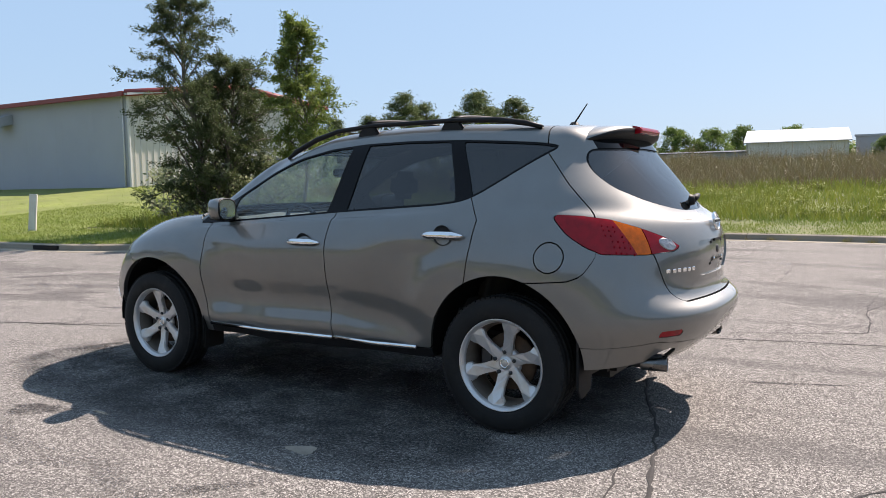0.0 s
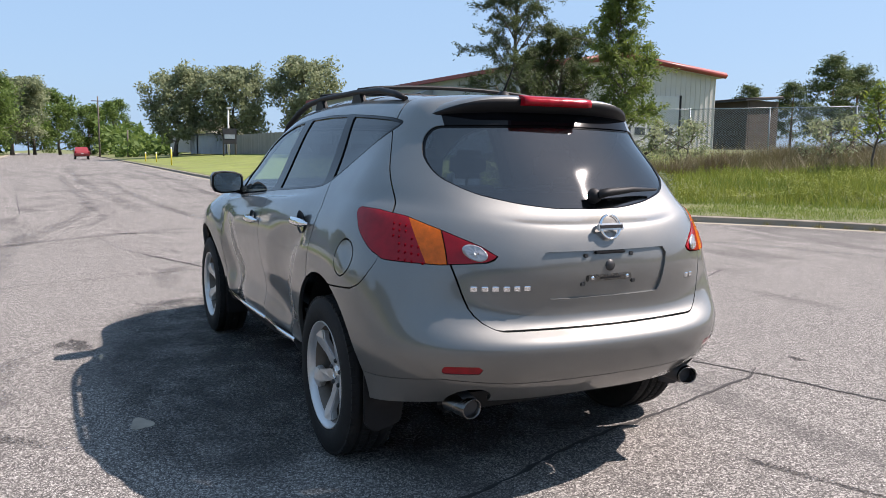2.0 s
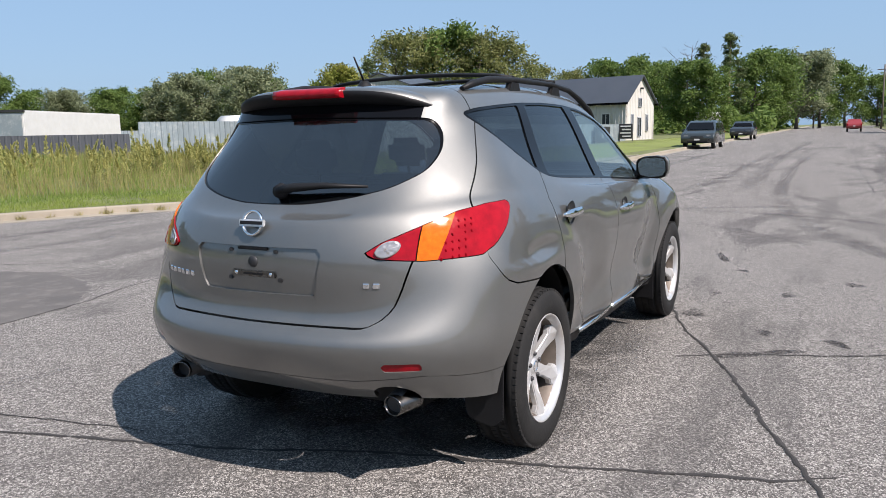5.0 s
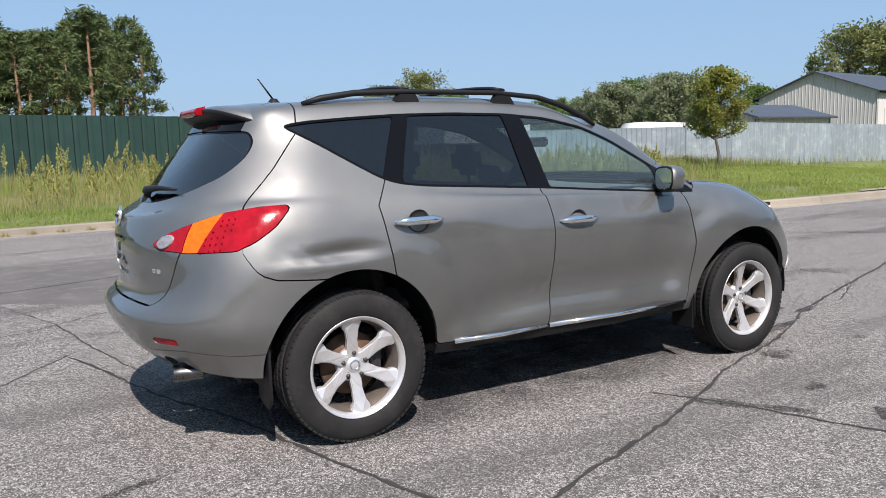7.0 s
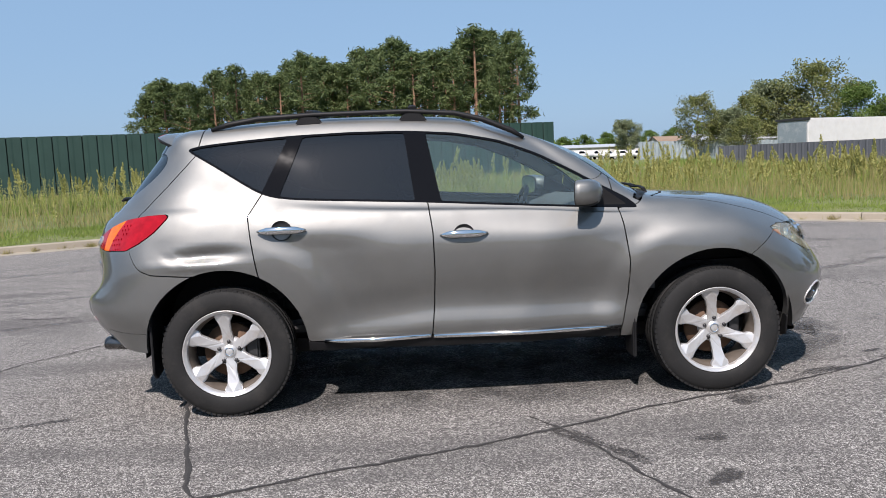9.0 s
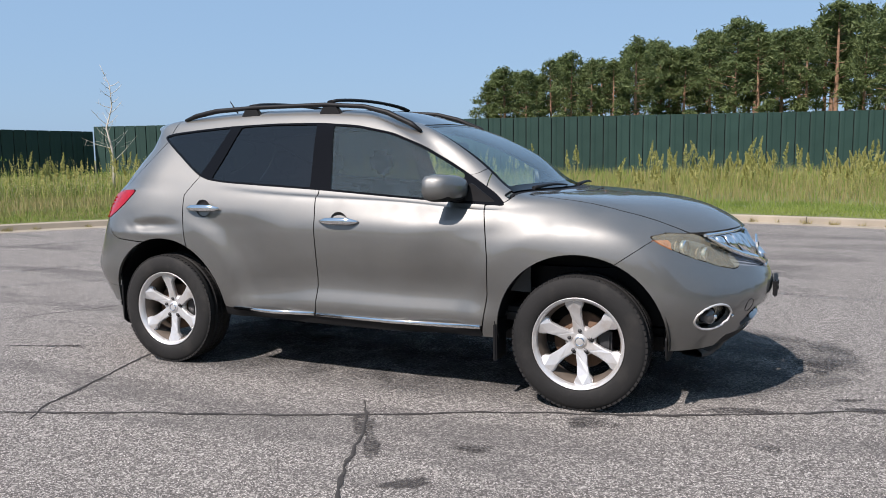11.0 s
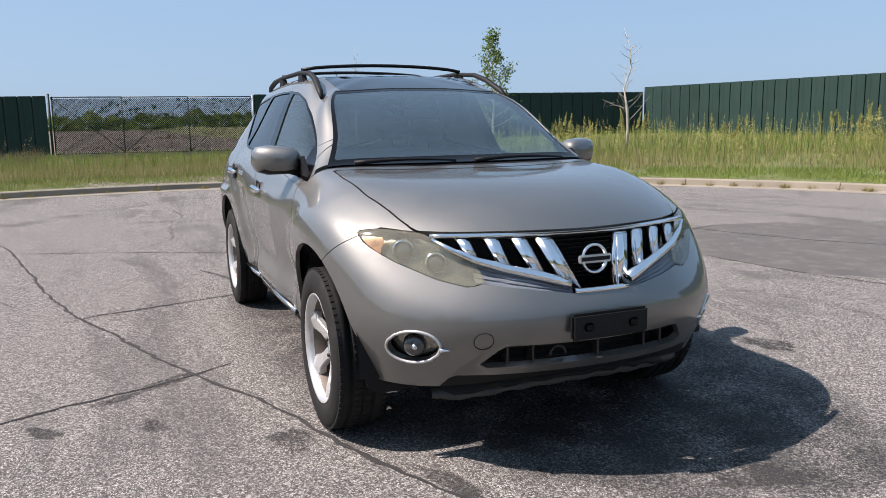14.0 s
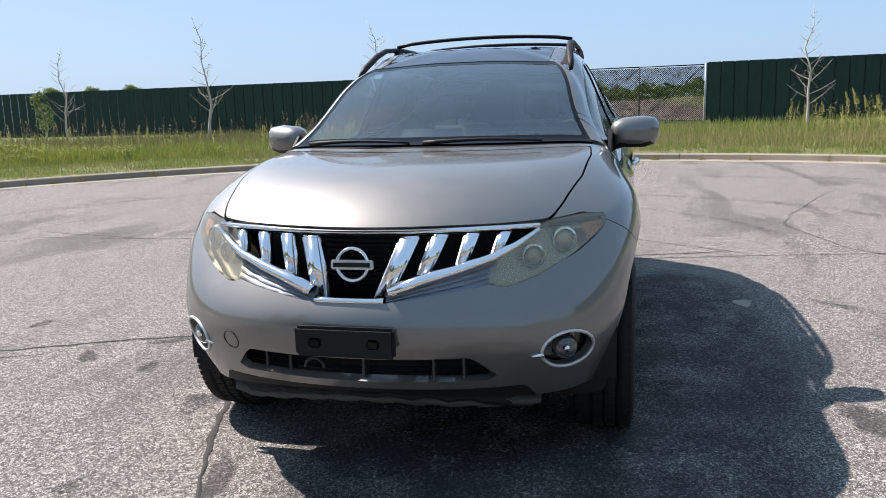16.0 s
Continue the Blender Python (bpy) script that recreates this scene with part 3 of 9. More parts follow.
RINGS = [
    ring((-2.225, 0, .405), (-2.195, .40, .405), (-2.09, .68, .405), (-1.93, .85, .39), (-1.41, .86, .36), (-.75, .85, .35), (-.1, .85, .345),
         (.5, .85, .345), (.98, .85, .35), (1.45, .84, .33), (1.80, .80, .335), (2.05, .625, .345), (2.19, .35, .375), (2.235, 0, .385)),
    ring((-2.33, 0, .50), (-2.30, .40, .50), (-2.18, .69, .51), (-1.96, .865, .50), (-1.41, .90, .47), (-.75, .885, .45), (-.1, .88, .44),
         (.5, .88, .44), (.98, .885, .45), (1.45, .90, .47), (1.86, .845, .50), (2.11, .665, .50), (2.26, .36, .50), (2.31, 0, .50)),
    ring((-2.39, 0, .60), (-2.35, .41, .60), (-2.22, .70, .60), (-1.99, .882, .60), (-1.41, .93, .60), (-.75, .905, .58), (-.1, .89, .57),
         (.5, .89, .57), (.98, .905, .58), (1.45, .935, .60), (1.88, .86, .61), (2.14, .655, .61), (2.30, .36, .61), (2.35, 0, .61)),
    ring((-2.38, 0, .68), (-2.34, .41, .68), (-2.21, .70, .69), (-1.98, .885, .72), (-1.41, .942, .76), (-.75, .922, .74), (-.1, .908, .73),
         (.5, .912, .73), (.98, .93, .74), (1.45, .948, .76), (1.87, .855, .73), (2.12, .635, .70), (2.28, .35, .695), (2.335, 0, .695)),
    ring((-2.31, 0, .75), (-2.27, .40, .75), (-2.16, .69, .79), (-1.96, .88, .85), (-1.41, .942, .88), (-.75, .932, .87), (-.1, .922, .86),
         (.5, .928, .86), (.98, .938, .87), (1.45, .942, .88), (1.84, .845, .82), (2.085, .60, .775), (2.245, .33, .76), (2.295, 0, .76)),
    ring((-2.33, 0, .92), (-2.28, .40, .93), (-2.13, .68, .96), (-1.92, .86, .99), (-1.41, .925, .99), (-.75, .928, .98), (-.1, .922, .97),
         (.5, .922, .97), (.98, .918, .97), (1.45, .91, .975), (1.79, .825, .91), (2.03, .59, .86), (2.19, .32, .85), (2.245, 0, .85)),
    ring((-2.31, 0, 1.06), (-2.25, .39, 1.07), (-2.09, .66, 1.09), (-1.86, .825, 1.12), (-1.41, .89, 1.10), (-.75, .902, 1.08), (-.1, .897, 1.055),
         (.5, .892, 1.03), (.98, .882, 1.03), (1.42, .86, 1.035), (1.74, .795, .975), (1.97, .60, .945), (2.12, .33, .945), (2.18, 0, .945)),
    ring((-2.27, 0, 1.12), (-2.21, .38, 1.13), (-2.04, .63, 1.17), (-1.81, .785, 1.19), (-1.41, .842, 1.19), (-.75, .865, 1.155), (-.1, .865, 1.125),
         (.5, .86, 1.095), (.95, .855, 1.07), (1.25, .80, 1.105), (1.50, .70, 1.105), (1.70, .52, 1.095), (1.83, .28, 1.095), (1.88, 0, 1.095)),
    ring((-2.19, 0, 1.17), (-2.14, .37, 1.18), (-1.98, .60, 1.25), (-1.77, .745, 1.27), (-1.41, .79, 1.28), (-.75, .818, 1.205), (-.1, .822, 1.16),
         (.5, .826, 1.12), (.92, .83, 1.10), (1.02, .77, 1.15), (1.08, .62, 1.165), (1.15, .42, 1.165), (1.20, .21, 1.165), (1.22, 0, 1.165)),
    ring((-2.05, 0, 1.34), (-2.01, .35, 1.35), (-1.88, .56, 1.38), (-1.70, .665, 1.41), (-1.38, .70, 1.42), (-.75, .722, 1.40), (-.1, .722, 1.38),
         (.42, .725, 1.34), (.70, .725, 1.265), (.80, .675, 1.29), (.84, .55, 1.32), (.88, .38, 1.33), (.91, .19, 1.335), (.92, 0, 1.335)),
    ring((-1.88, 0, 1.545), (-1.86, .33, 1.54), (-1.77, .53, 1.53), (-1.65, .60, 1.54), (-1.38, .615, 1.575), (-.75, .615, 1.60), (-.1, .615, 1.59),
         (.22, .62, 1.54), (.42, .625, 1.475), (.42, .565, 1.53), (.42, .46, 1.54), (.44, .31, 1.55), (.45, .155, 1.555), (.455, 0, 1.555)),
    ring((-1.80, 0, 1.63), (-1.78, .32, 1.63), (-1.70, .52, 1.615), (-1.6, .555, 1.62), (-1.38, .55, 1.645), (-.75, .55, 1.67), (-.1, .55, 1.65),
         (.1, .555, 1.61), (.24, .545, 1.57), (.25, .47, 1.59), (.26, .38, 1.60), (.27, .26, 1.605), (.275, .13, 1.61), (.28, 0, 1.61)),
    ring((-1.55, 0, 1.672), (-1.52, .2, 1.67), (-1.48, .33, 1.665), (-1.4, .34, 1.67), (-1.2, .34, 1.685), (-.7, .34, 1.698), (-.2, .34, 1.688),
         (-.05, .34, 1.672), (.03, .33, 1.66), (.06, .28, 1.66), (.08, .22, 1.66), (.09, .15, 1.66), (.095, .08, 1.66), (.1, 0, 1.66)),
    ring((-1.3, 0, 1.69), (-1.28, 0, 1.69), (-1.22, 0, 1.692), (-1.15, 0, 1.694), (-1.0, 0, 1.70), (-.6, 0, 1.71), (-.3, 0, 1.705),
         (-.15, 0, 1.695), (-.08, 0, 1.688), (-.06, 0, 1.686), (-.04, 0, 1.684), (-.02, 0, 1.682), (-.01, 0, 1.68), (0, 0, 1.68)),
]


def smooth(a, b, x):
    t = np.clip((x - a) / (b - a), 0, 1)
    return t * t * (3 - 2 * t)


def carve(g):
    """Press the flank's own lines into the smooth body: flared arches, tucked doors and the crease above the sill."""
    x, y, z = g[..., 0], g[..., 1], g[..., 2]
    flank = smooth(.62, .80, y)
    low = 1 - smooth(.93, 1.06, z)
    crease = np.interp(x, [-.95, -.2, .9], [.475, .572, .558])
    door = smooth(-1.02, -.78, x) * (1 - smooth(.80, .98, x))
    dy = door * (.017 * np.clip((crease - z) / .085, 0, 1) - .013 * np.exp(-((z - crease - .06) / .10) ** 2))
    for ax in (-1.4125, 1.405):
        r = np.hypot(x - ax, z - .395)
        between = smooth(-1.86, -1.70, x) * (1 - smooth(1.68, 1.84, x))
        dy -= .024 * smooth(.59, .74, r) * (1 - smooth(.80, 1.15, r)) * low * between
    g[..., 1] = y + dy * flank


def body_sheet():
    c = np.array(RINGS)
    flip = np.array([1, -1, 1])
    wide = np.concatenate([c[:, 2:0:-1] * flip, c, c[:, -2:-4:-1] * flip], axis=1)
    step = np.linalg.norm(np.diff(wide[:11], axis=1), axis=2).mean(axis=0)
    tu = np.concatenate([[0], np.cumsum(step)])
    idx = np.arange(wide.shape[1]) - 2.0
    uq = []
    for j in range(13):
        uq += list(np.linspace(j, j + 1, max(6, int(step[j + 2] / 0.024)), endpoint=False))
    uq = np.array(uq + [13.0])
    rows = cubic(tu, wide.transpose(1, 0, 2), np.interp(uq, idx, tu)).transpose(1, 0, 2)
    rise = np.linalg.norm(np.diff(c, axis=0), axis=2).mean(axis=1)
    tv = np.concatenate([[0], np.cumsum(rise)])
    vq = []
    for j in range(13):
        vq += list(np.linspace(j, j + 1, max(5, int(rise[j] / 0.02)), endpoint=False))
    vq = np.array(vq + [13.0])
    g = cubic(tv, rows, np.interp(vq, np.arange(14), tv))
    g[:, 0, 1] = g[:, -1, 1] = 0
    g[-1, :, 1] = 0
    carve(g)
    nv, nu = len(vq), len(uq)
    q = np.stack(np.meshgrid(uq, vq), axis=-1).reshape(-1, 2)
    faces = [[a * nu + b, (a + 1) * nu + b, (a + 1) * nu + b + 1, a * nu + b + 1] for a in range(nv - 1) for b in range(nu - 1)]
    return Sheet(g.reshape(-1, 3), q, faces)


def bent(pairs):
    xs, ys = zip(*pairs)
    return lambda t: np.interp(t, xs, ys)


GAP = 0.0034
SIDE_GLASS = rounded([(-1.65, 1.535), (-1.47, 1.43), (-1.31, 1.33), (-1.20, 1.265), (-1.11, 1.235), (-.97, 1.217), (-.66, 1.198), (-.25, 1.174), (.23, 1.138),
                      (.66, 1.108), (.99, 1.092), (.93, 1.15), (.80, 1.225), (.62, 1.33), (.42, 1.435), (.20, 1.52), (-.06, 1.573), (-.34, 1.595),
                      (-.68, 1.60), (-1.02, 1.592), (-1.30, 1.575), (-1.53, 1.557)], 0.05)
REAR_GLASS = rounded([(-.2, 1.168), (.17, 1.172), (.34, 1.195), (.50, 1.235), (.60, 1.30), (.615, 1.38), (.585, 1.46), (.54, 1.515), (-.2, 1.53)], 0.06)
TAIL_LAMP = rounded([(1.17, .978), (1.5, 1.04), (2.0, 1.10), (2.5, 1.145), (3.02, 1.166), (3.30, 1.172), (3.335, 1.152), (3.24, 1.07), (3.07, 1.0), (2.90, .972), (2.0, .962)], 0.03)
HEAD_LAMP = rounded([(9.93, .945), (10.4, .958), (10.97, .946), (11.25, .895), (11.45, .848), (11.56, .80), (11.60, .768), (11.40, .750), (11.0, .775), (10.5, .835), (10.1, .90)], 0.05)
GRILLE = [(-.3, .942), (.35, .940), (.625, .944), (.575, .905), (.50, .866), (.47, .82), (.47, .768), (.30, .745), (.13, .722), (-.3, .718)]
LOW_GRILLE = rounded([(-.3, .535), (.40, .535), (.49, .437), (-.3, .437)], 0.02)
PLATE = rounded([(-.2, 1.015), (.322, 1.015), (.285, .825), (-.2, .825)], 0.02)
gap_c, gap_b, gap_a = bent([(.4, -.95), (.60, -1.0), (.80, -1.205), (.99, -1.235), (1.14, -1.255), (1.26, -1.18)]), bent([(.38, -.245), (.59, -.222), (.79, -.212), (1.01, -.215), (1.17, -.235)]), bent([(.38, .855), (.6, .895), (.8, .905), (1.0, .88), (1.18, .845)])
gate_x = bent([(1.05, -1.955), (1.17, -1.885), (1.33, -1.725), (1.5, -1.575), (1.62, -1.55), (1.8, -1.55)])
gate_y = bent([(.70, .46), (.715, .50), (.74, .545), (.78, .585), (.85, .612), (1.0, .655), (1.2, .66)])
rear_seam = bent([(-2.5, 1.4), (-1.965, 1.4), (-1.945, 1.0), (-1.91, .92), (-1.87, .865), (-1.80, .838), (-1.6, .822), (-1.3, .82)])
hood_y = bent([(1.0, .725), (1.3, .742), (1.6, .722), (1.85, .665), (1.98, .618), (2.05, .56)])


def build_body(car):
    s = body_sheet()
    for ax in (-1.4125, 1.405):
        s = s.cut(-(np.hypot((s.x() - ax) / 1.01, s.z() - .395) - .455))
    right = Sheet(s.p.copy(), s.q, s.faces)
    # the dented rear flank of the right side
    d = np.exp(-((right.x() + 1.50 - .9 * (right.z() - .93)) / .17) ** 2 - ((right.z() - .935) / .034) ** 2) * .032
    d -= np.exp(-((right.x() + 1.56) / .2) ** 2 - ((right.z() - .885) / .022) ** 2) * .015
    rumple = np.exp(-((right.x() + 1.64) / .10) ** 2 - ((right.z() - .915) / .035) ** 2)
    d += rumple * .008 * np.sin(right.x() * 62 + right.z() * 95)
    right.p[:, 1] -= d * (right.y() > .6)
    for side, half in ((1, s), (-1, right)):
        flanks(car, half, side)
    ends(car, s)


def side_glass_val(s):
    val = inside(s.x(), s.z(), SIDE_GLASS)
    return np.where((s.y() > .5) & (s.v() > 7.3) & (s.u() < 9.4), val, 1.0)


def tail_val(s):
    return np.where((s.u() < 4) & (s.v() > 4), inside(s.u() * .25, s.z(), [(a * .25, b) for a, b in TAIL_LAMP]), 1.0)


def head_val(s):
    return np.where((s.u() > 9) & (s.v() < 6.5), inside(s.u() * .25, s.z(), [(a * .25, b) for a, b in HEAD_LAMP]), 1.0)


def gate_val(s):
    f = np.where(s.z() > 1.075, s.x() - gate_x(s.z()), s.y() - gate_y(s.z()))
    f = np.where(s.x() > -1.3, 1.0, f)
    return np.maximum(f, .712 - s.z())


def hood_val(s):
    f = np.maximum(s.y() - hood_y(s.x()), (6.02 - s.v()) * .15)
    f = np.maximum(f, (s.v() - 7.82) * .2)
    return np.where(s.x() < .9, 1.0, f)


def screen_val(s):
    return np.where(s.u() > 8.5, np.maximum.reduce([(9.22 - s.u()) * .12, (8.14 - s.v()) * .2, (s.v() - 10.45) * .15]), 1.0)


def rear_glass_val(s):
    return np.where((s.u() < 3) & (s.v() > 7.5) & (s.v() < 11), inside(s.y(), s.z(), REAR_GLASS), 1.0)


def nose_val(s):
    f = 1.60 + (s.z() - .80) * 1.45 - s.x()
    return np.maximum(f, (s.v() - 6.0) * .15)


def grille_val(s):
    return np.where((s.u() > 10.5) & (s.v() > 3) & (s.v() < 6.4), inside(s.y(), s.z(), GRILLE), 1.0)


def low_grille_val(s):
    return np.where((s.u() > 10.5) & (s.v() < 3), inside(s.y(), s.z(), LOW_GRILLE), 1.0)


def fog_val(s, r):
    return np.where((s.x() > 1.8) & (s.v() < 4), np.hypot((s.y() - .70) / 1.22, (s.z() - .522)) - r, 1.0)


def reflector_val(s):
    return np.where((s.u() < 3) & (s.v() < 3.2), np.maximum(np.abs(s.y() - .635) - .068, np.abs(s.z() - .566) - .017), 1.0)


def flanks(car, s, side):
    glass = side_glass_val(s)
    frame = s.cut(glass + .002)
    trim = frame
    val = inside(trim.x(), trim.z(), SIDE_GLASS) + .012
    z = trim.z()
    b0, b1 = bent([(1.17, -.305), (1.6, -.36)])(z), bent([(1.17, -.155), (1.6, -.235)])(z)
    c0, c1 = bent([(1.2, -1.215), (1.6, -1.03)])(z), bent([(1.2, -1.10), (1.6, -.945)])(z)
    panes = [("quarter_window", np.maximum(val, trim.x() - c0), GLASS_DARK), ("rear_door_window", np.maximum.reduce([val, c1 - trim.x(), trim.x() - b0]), GLASS_DARK),
             ("front_door_window", np.maximum.reduce([val, b1 - trim.x(), trim.x() - .70]), GLASS_CLEAR)]
    rest = np.full(len(trim.p), 1.0)
    for name, f, m in panes:
        trim.cut(f - .006).panel(name, m, car, side, depth=0, push=-.006)
        rest = np.minimum(rest, f)
    trim.cut(-rest).panel("window_surround", GLOSS_BLACK, car, side, depth=.012)
    body = s.cut(-glass)
    # lamps
    lamp = body.cut(tail_val(body) + GAP)
    tail_lamp(car, lamp, side)
    body = body.cut(-tail_val(body))
    lamp = body.cut(head_val(body) + GAP)
    head_lamp(car, lamp, side)
    body = body.cut(-head_val(body))
    body = body.cut(GAP - gate_val(body))
    body = body.cut(GAP - hood_val(body))
    body = body.cut(-screen_val(body))
    body = body.cut(GAP - nose_val(body))
    rb = body.x() < -1.3
    bump_val = np.where(rb, body.z() - rear_seam(body.x()), 1.0)
    body = body.cut(GAP - bump_val)
    # doors
    x, z = body.x(), body.z()
    low = np.maximum(.405 - z, (body.v() - 9.0))
    rear = np.maximum.reduce([gap_c(z) - x, x - gap_b(z), low])
    front = np.maximum.reduce([gap_b(z) - x, x - gap_a(z), low])
    wing = np.maximum.reduce([gap_a(z) - x, np.full(len(x), -1.0), (body.v() - 8.0) * .2, -(x - .5)])
    for name, f in (("rear_door", rear), ("front_door", front), ("front_wing", wing)):
        ob = body.cut(f + GAP).panel(name, PAINT, car, side)
        if "door" in name:
            door_details(ob, side, name)
    outer = np.minimum.reduce([rear, front, wing])
    rest = body.cut(GAP - outer)
    sill = np.where((rest.x() > -1.0) & (rest.x() < 1.0), rest.z() - .405, 1.0)
    rest.cut(sill).panel("rocker_panel", BLACK, car, side)
    quarter = rest.cut(-sill)
    quarter = quarter.cut(-np.where((quarter.u() > 8.6) & (quarter.v() < 8.2) & (quarter.v() > 7.7), -1.0, 1.0))
    roof = roof_val(quarter)
    quarter = quarter.cut(GAP - roof)
    if side > 0:
        f = np.where(quarter.y() > .6, np.hypot(quarter.x() + 1.70, quarter.z() - .955) - .078, 1.0)
        quarter.cut(f + GAP).panel("fuel_flap", PAINT, car, side)
        quarter = quarter.cut(GAP - f)
    quarter.panel("rear_quarter_panel", PAINT, car, side)


def roof_val(s):
    return np.where((s.v() > 10.35), np.maximum.reduce([s.y() - .47, -.85 - s.x(), (10.47 - s.v()) * .2]), 1.0)


def skin_x(s, y, z):
    """How far out the sheet lies at y, z."""
    d = (s.y() - y) ** 2 + (s.z() - z) ** 2
    k = np.argsort(d)[:6]
    w = 1 / (d[k] + 1e-6)
    return float((s.x()[k] * w).sum() / w.sum())


def ends(car, s):
    """The parts that cross the middle line."""
    body = s.cut(-side_glass_val(s))
    body = body.cut(-tail_val(body))
    body = body.cut(-head_val(body))
    gate = body.cut(gate_val(body) + GAP)
    gate = gate.cut(-rear_glass_val(gate))
    plate = gate.cut(np.where(gate.u() < 2, inside(gate.y(), gate.z(), PLATE), 1.0))
    gate = gate.cut(-np.where(gate.u() < 2, inside(gate.y(), gate.z(), PLATE), 1.0))
    under = gate.cut(np.maximum.reduce([1.505 - gate.z(), gate.z() - 1.60, gate.y() - .50]))
    gate = gate.cut(-np.maximum.reduce([1.505 - gate.z(), gate.z() - 1.60, gate.y() - .50]))
    tailgate = gate.panel("tailgate", PAINT, car, both=True, depth=.03)
    plate.p[:, 0] += .010
    plate.panel("plate_recess", PAINT, tailgate, both=True, depth=0)
    under.panel("spoiler_underside_trim", GLOSS_BLACK, tailgate, both=True, depth=0)
    tailgate_details(tailgate, lambda y, z: skin_x(gate, abs(y), z), lambda y, z: skin_x(plate, abs(y), z))
    glass = s.cut(rear_glass_val(s) - .004)
    glass.panel("rear_window", GLASS_REAR, car, both=True, depth=0, push=-.007)
    rim = s.cut(rear_glass_val(s) - .004)
    rim.cut(-(inside(rim.y(), rim.z(), REAR_GLASS) + .007)).panel("rear_window_seal", GLOSS_BLACK, car, both=True, depth=.01, push=-.005)
    rest = body.cut(GAP - gate_val(body))
    bump_val = np.where(rest.x() < -1.3, rest.z() - rear_seam(rest.x()), 1.0)
    bumper = rest.cut(bump_val + GAP)
    f = reflector_val(bumper)
    for sd in (1, -1):
        bumper.cut(f).panel("bumper_reflector", RED_LENS, car, sd, depth=0, push=-.004)
    bumper = bumper.cut(-f)
    low = bumper.z() - bent([(0, .50), (.45, .502), (.70, .525), (.87, .50)])(bumper.y())
    up = bumper.cut(.002 - low)
    up.panel("rear_bumper", PAINT, car, both=True, depth=.02)
    lowp = bumper.cut(low + .001)
    pipe = np.hypot((lowp.y() - .565) / 1.35, lowp.z() - .415) - .062
    lowp.cut(-pipe).panel("rear_bumper_skirt", PAINT, car, both=True, depth=.02)
    # front end
    hood = body.cut(hood_val(body) + GAP)
    hood.panel("bonnet", PAINT, car, both=True, depth=.025)
    scr = s.cut(screen_val(s))
    f = np.maximum.reduce([(9.42 - scr.u()) * .12, (8.35 - scr.v()) * .2, (scr.v() - 10.2) * .15])
    scr.cut(f - .003).panel("windscreen", GLASS_SCREEN, car, both=True, depth=0, push=-.004)
    scr.cut(-f).panel("windscreen_border", GLOSS_BLACK, car, both=True, depth=.01, push=-.003)
    cowl = body.cut(np.where((body.u() > 8.9) & (body.x() > .8), np.maximum(7.82 - body.v(), body.v() - 8.14) * .2, 1.0))
    cowl.panel("wiper_cowl", BLACK, car, both=True, depth=.02, push=-.012)
    rf = s.cut(roof_val(s))
    rf.cut(-.16 - rf.x()).panel("front_roof_glass", ROOF_GLASS, car, both=True, depth=.01, push=-.002)
    rf.cut(rf.x() + .175).panel("rear_roof_glass", ROOF_GLASS, car, both=True, depth=.01, push=-.002)
    nose = body.cut(nose_val(body) + GAP)
    nose = nose.cut(GAP - hood_val(nose))
    nose = nose.cut(-grille_val(nose))
    nose = nose.cut(-low_grille_val(nose))
    fog = nose.cut(fog_val(nose, .066))

    def skin(y, z):
        d = (nose.y() - y) ** 2 + (nose.z() - z) ** 2 + np.where(nose.x() > 1.6, 0, 9)
        k = np.argsort(d)[:8]
        w = 1 / (d[k] + 1e-5)
        return float((nose.x()[k] * w).sum() / w.sum())
    for sd in (1, -1):
        loop = [(.70 + .067 * 1.22 * math.cos(2 * math.pi * k / 48), .522 + .067 * math.sin(2 * math.pi * k / 48)) for k in range(49)]
        put("fog_lamp_bezel", tube([(skin(y, z) + .002, sd * y, z) for y, z in loop], .0060, 8, False), ALLOY, car, "oval chrome fog lamp bezel")
        put("fog_lamp_spike", tube([(skin(.622, .519) + .004, sd * .622, .519), (skin(.585, .517) + .004, sd * .585, .517)], [.011, .003], 8), CHROME, car)
        fog.panel("fog_lamp_recess", HOUSING, car, sd, depth=0, push=-.045)
    nose = nose.cut(-fog_val(nose, .066))
    lip = np.where(nose.x() > 1.9, np.maximum(nose.z() - .402, nose.y() - (.56 + (.402 - nose.z()) * .6)), 1.0)
    nose.cut(lip + .001).panel("bumper_lip", BLACK, car, both=True, depth=.02)
    nose = nose.cut(.001 - lip)
    nose.panel("front_bumper", PAINT, car, both=True, depth=.03)
    put("tow_cover", tube([(skin(.476 + .034 * math.cos(k * math.pi / 12), .557 + .034 * math.sin(k * math.pi / 12)) + .0005, -.476 - .034 * math.cos(k * math.pi / 12), .557 + .034 * math.sin(k * math.pi / 12)) for k in range(25)], .0022, 5, False), BLACK, car, "round tow hook cover seam")


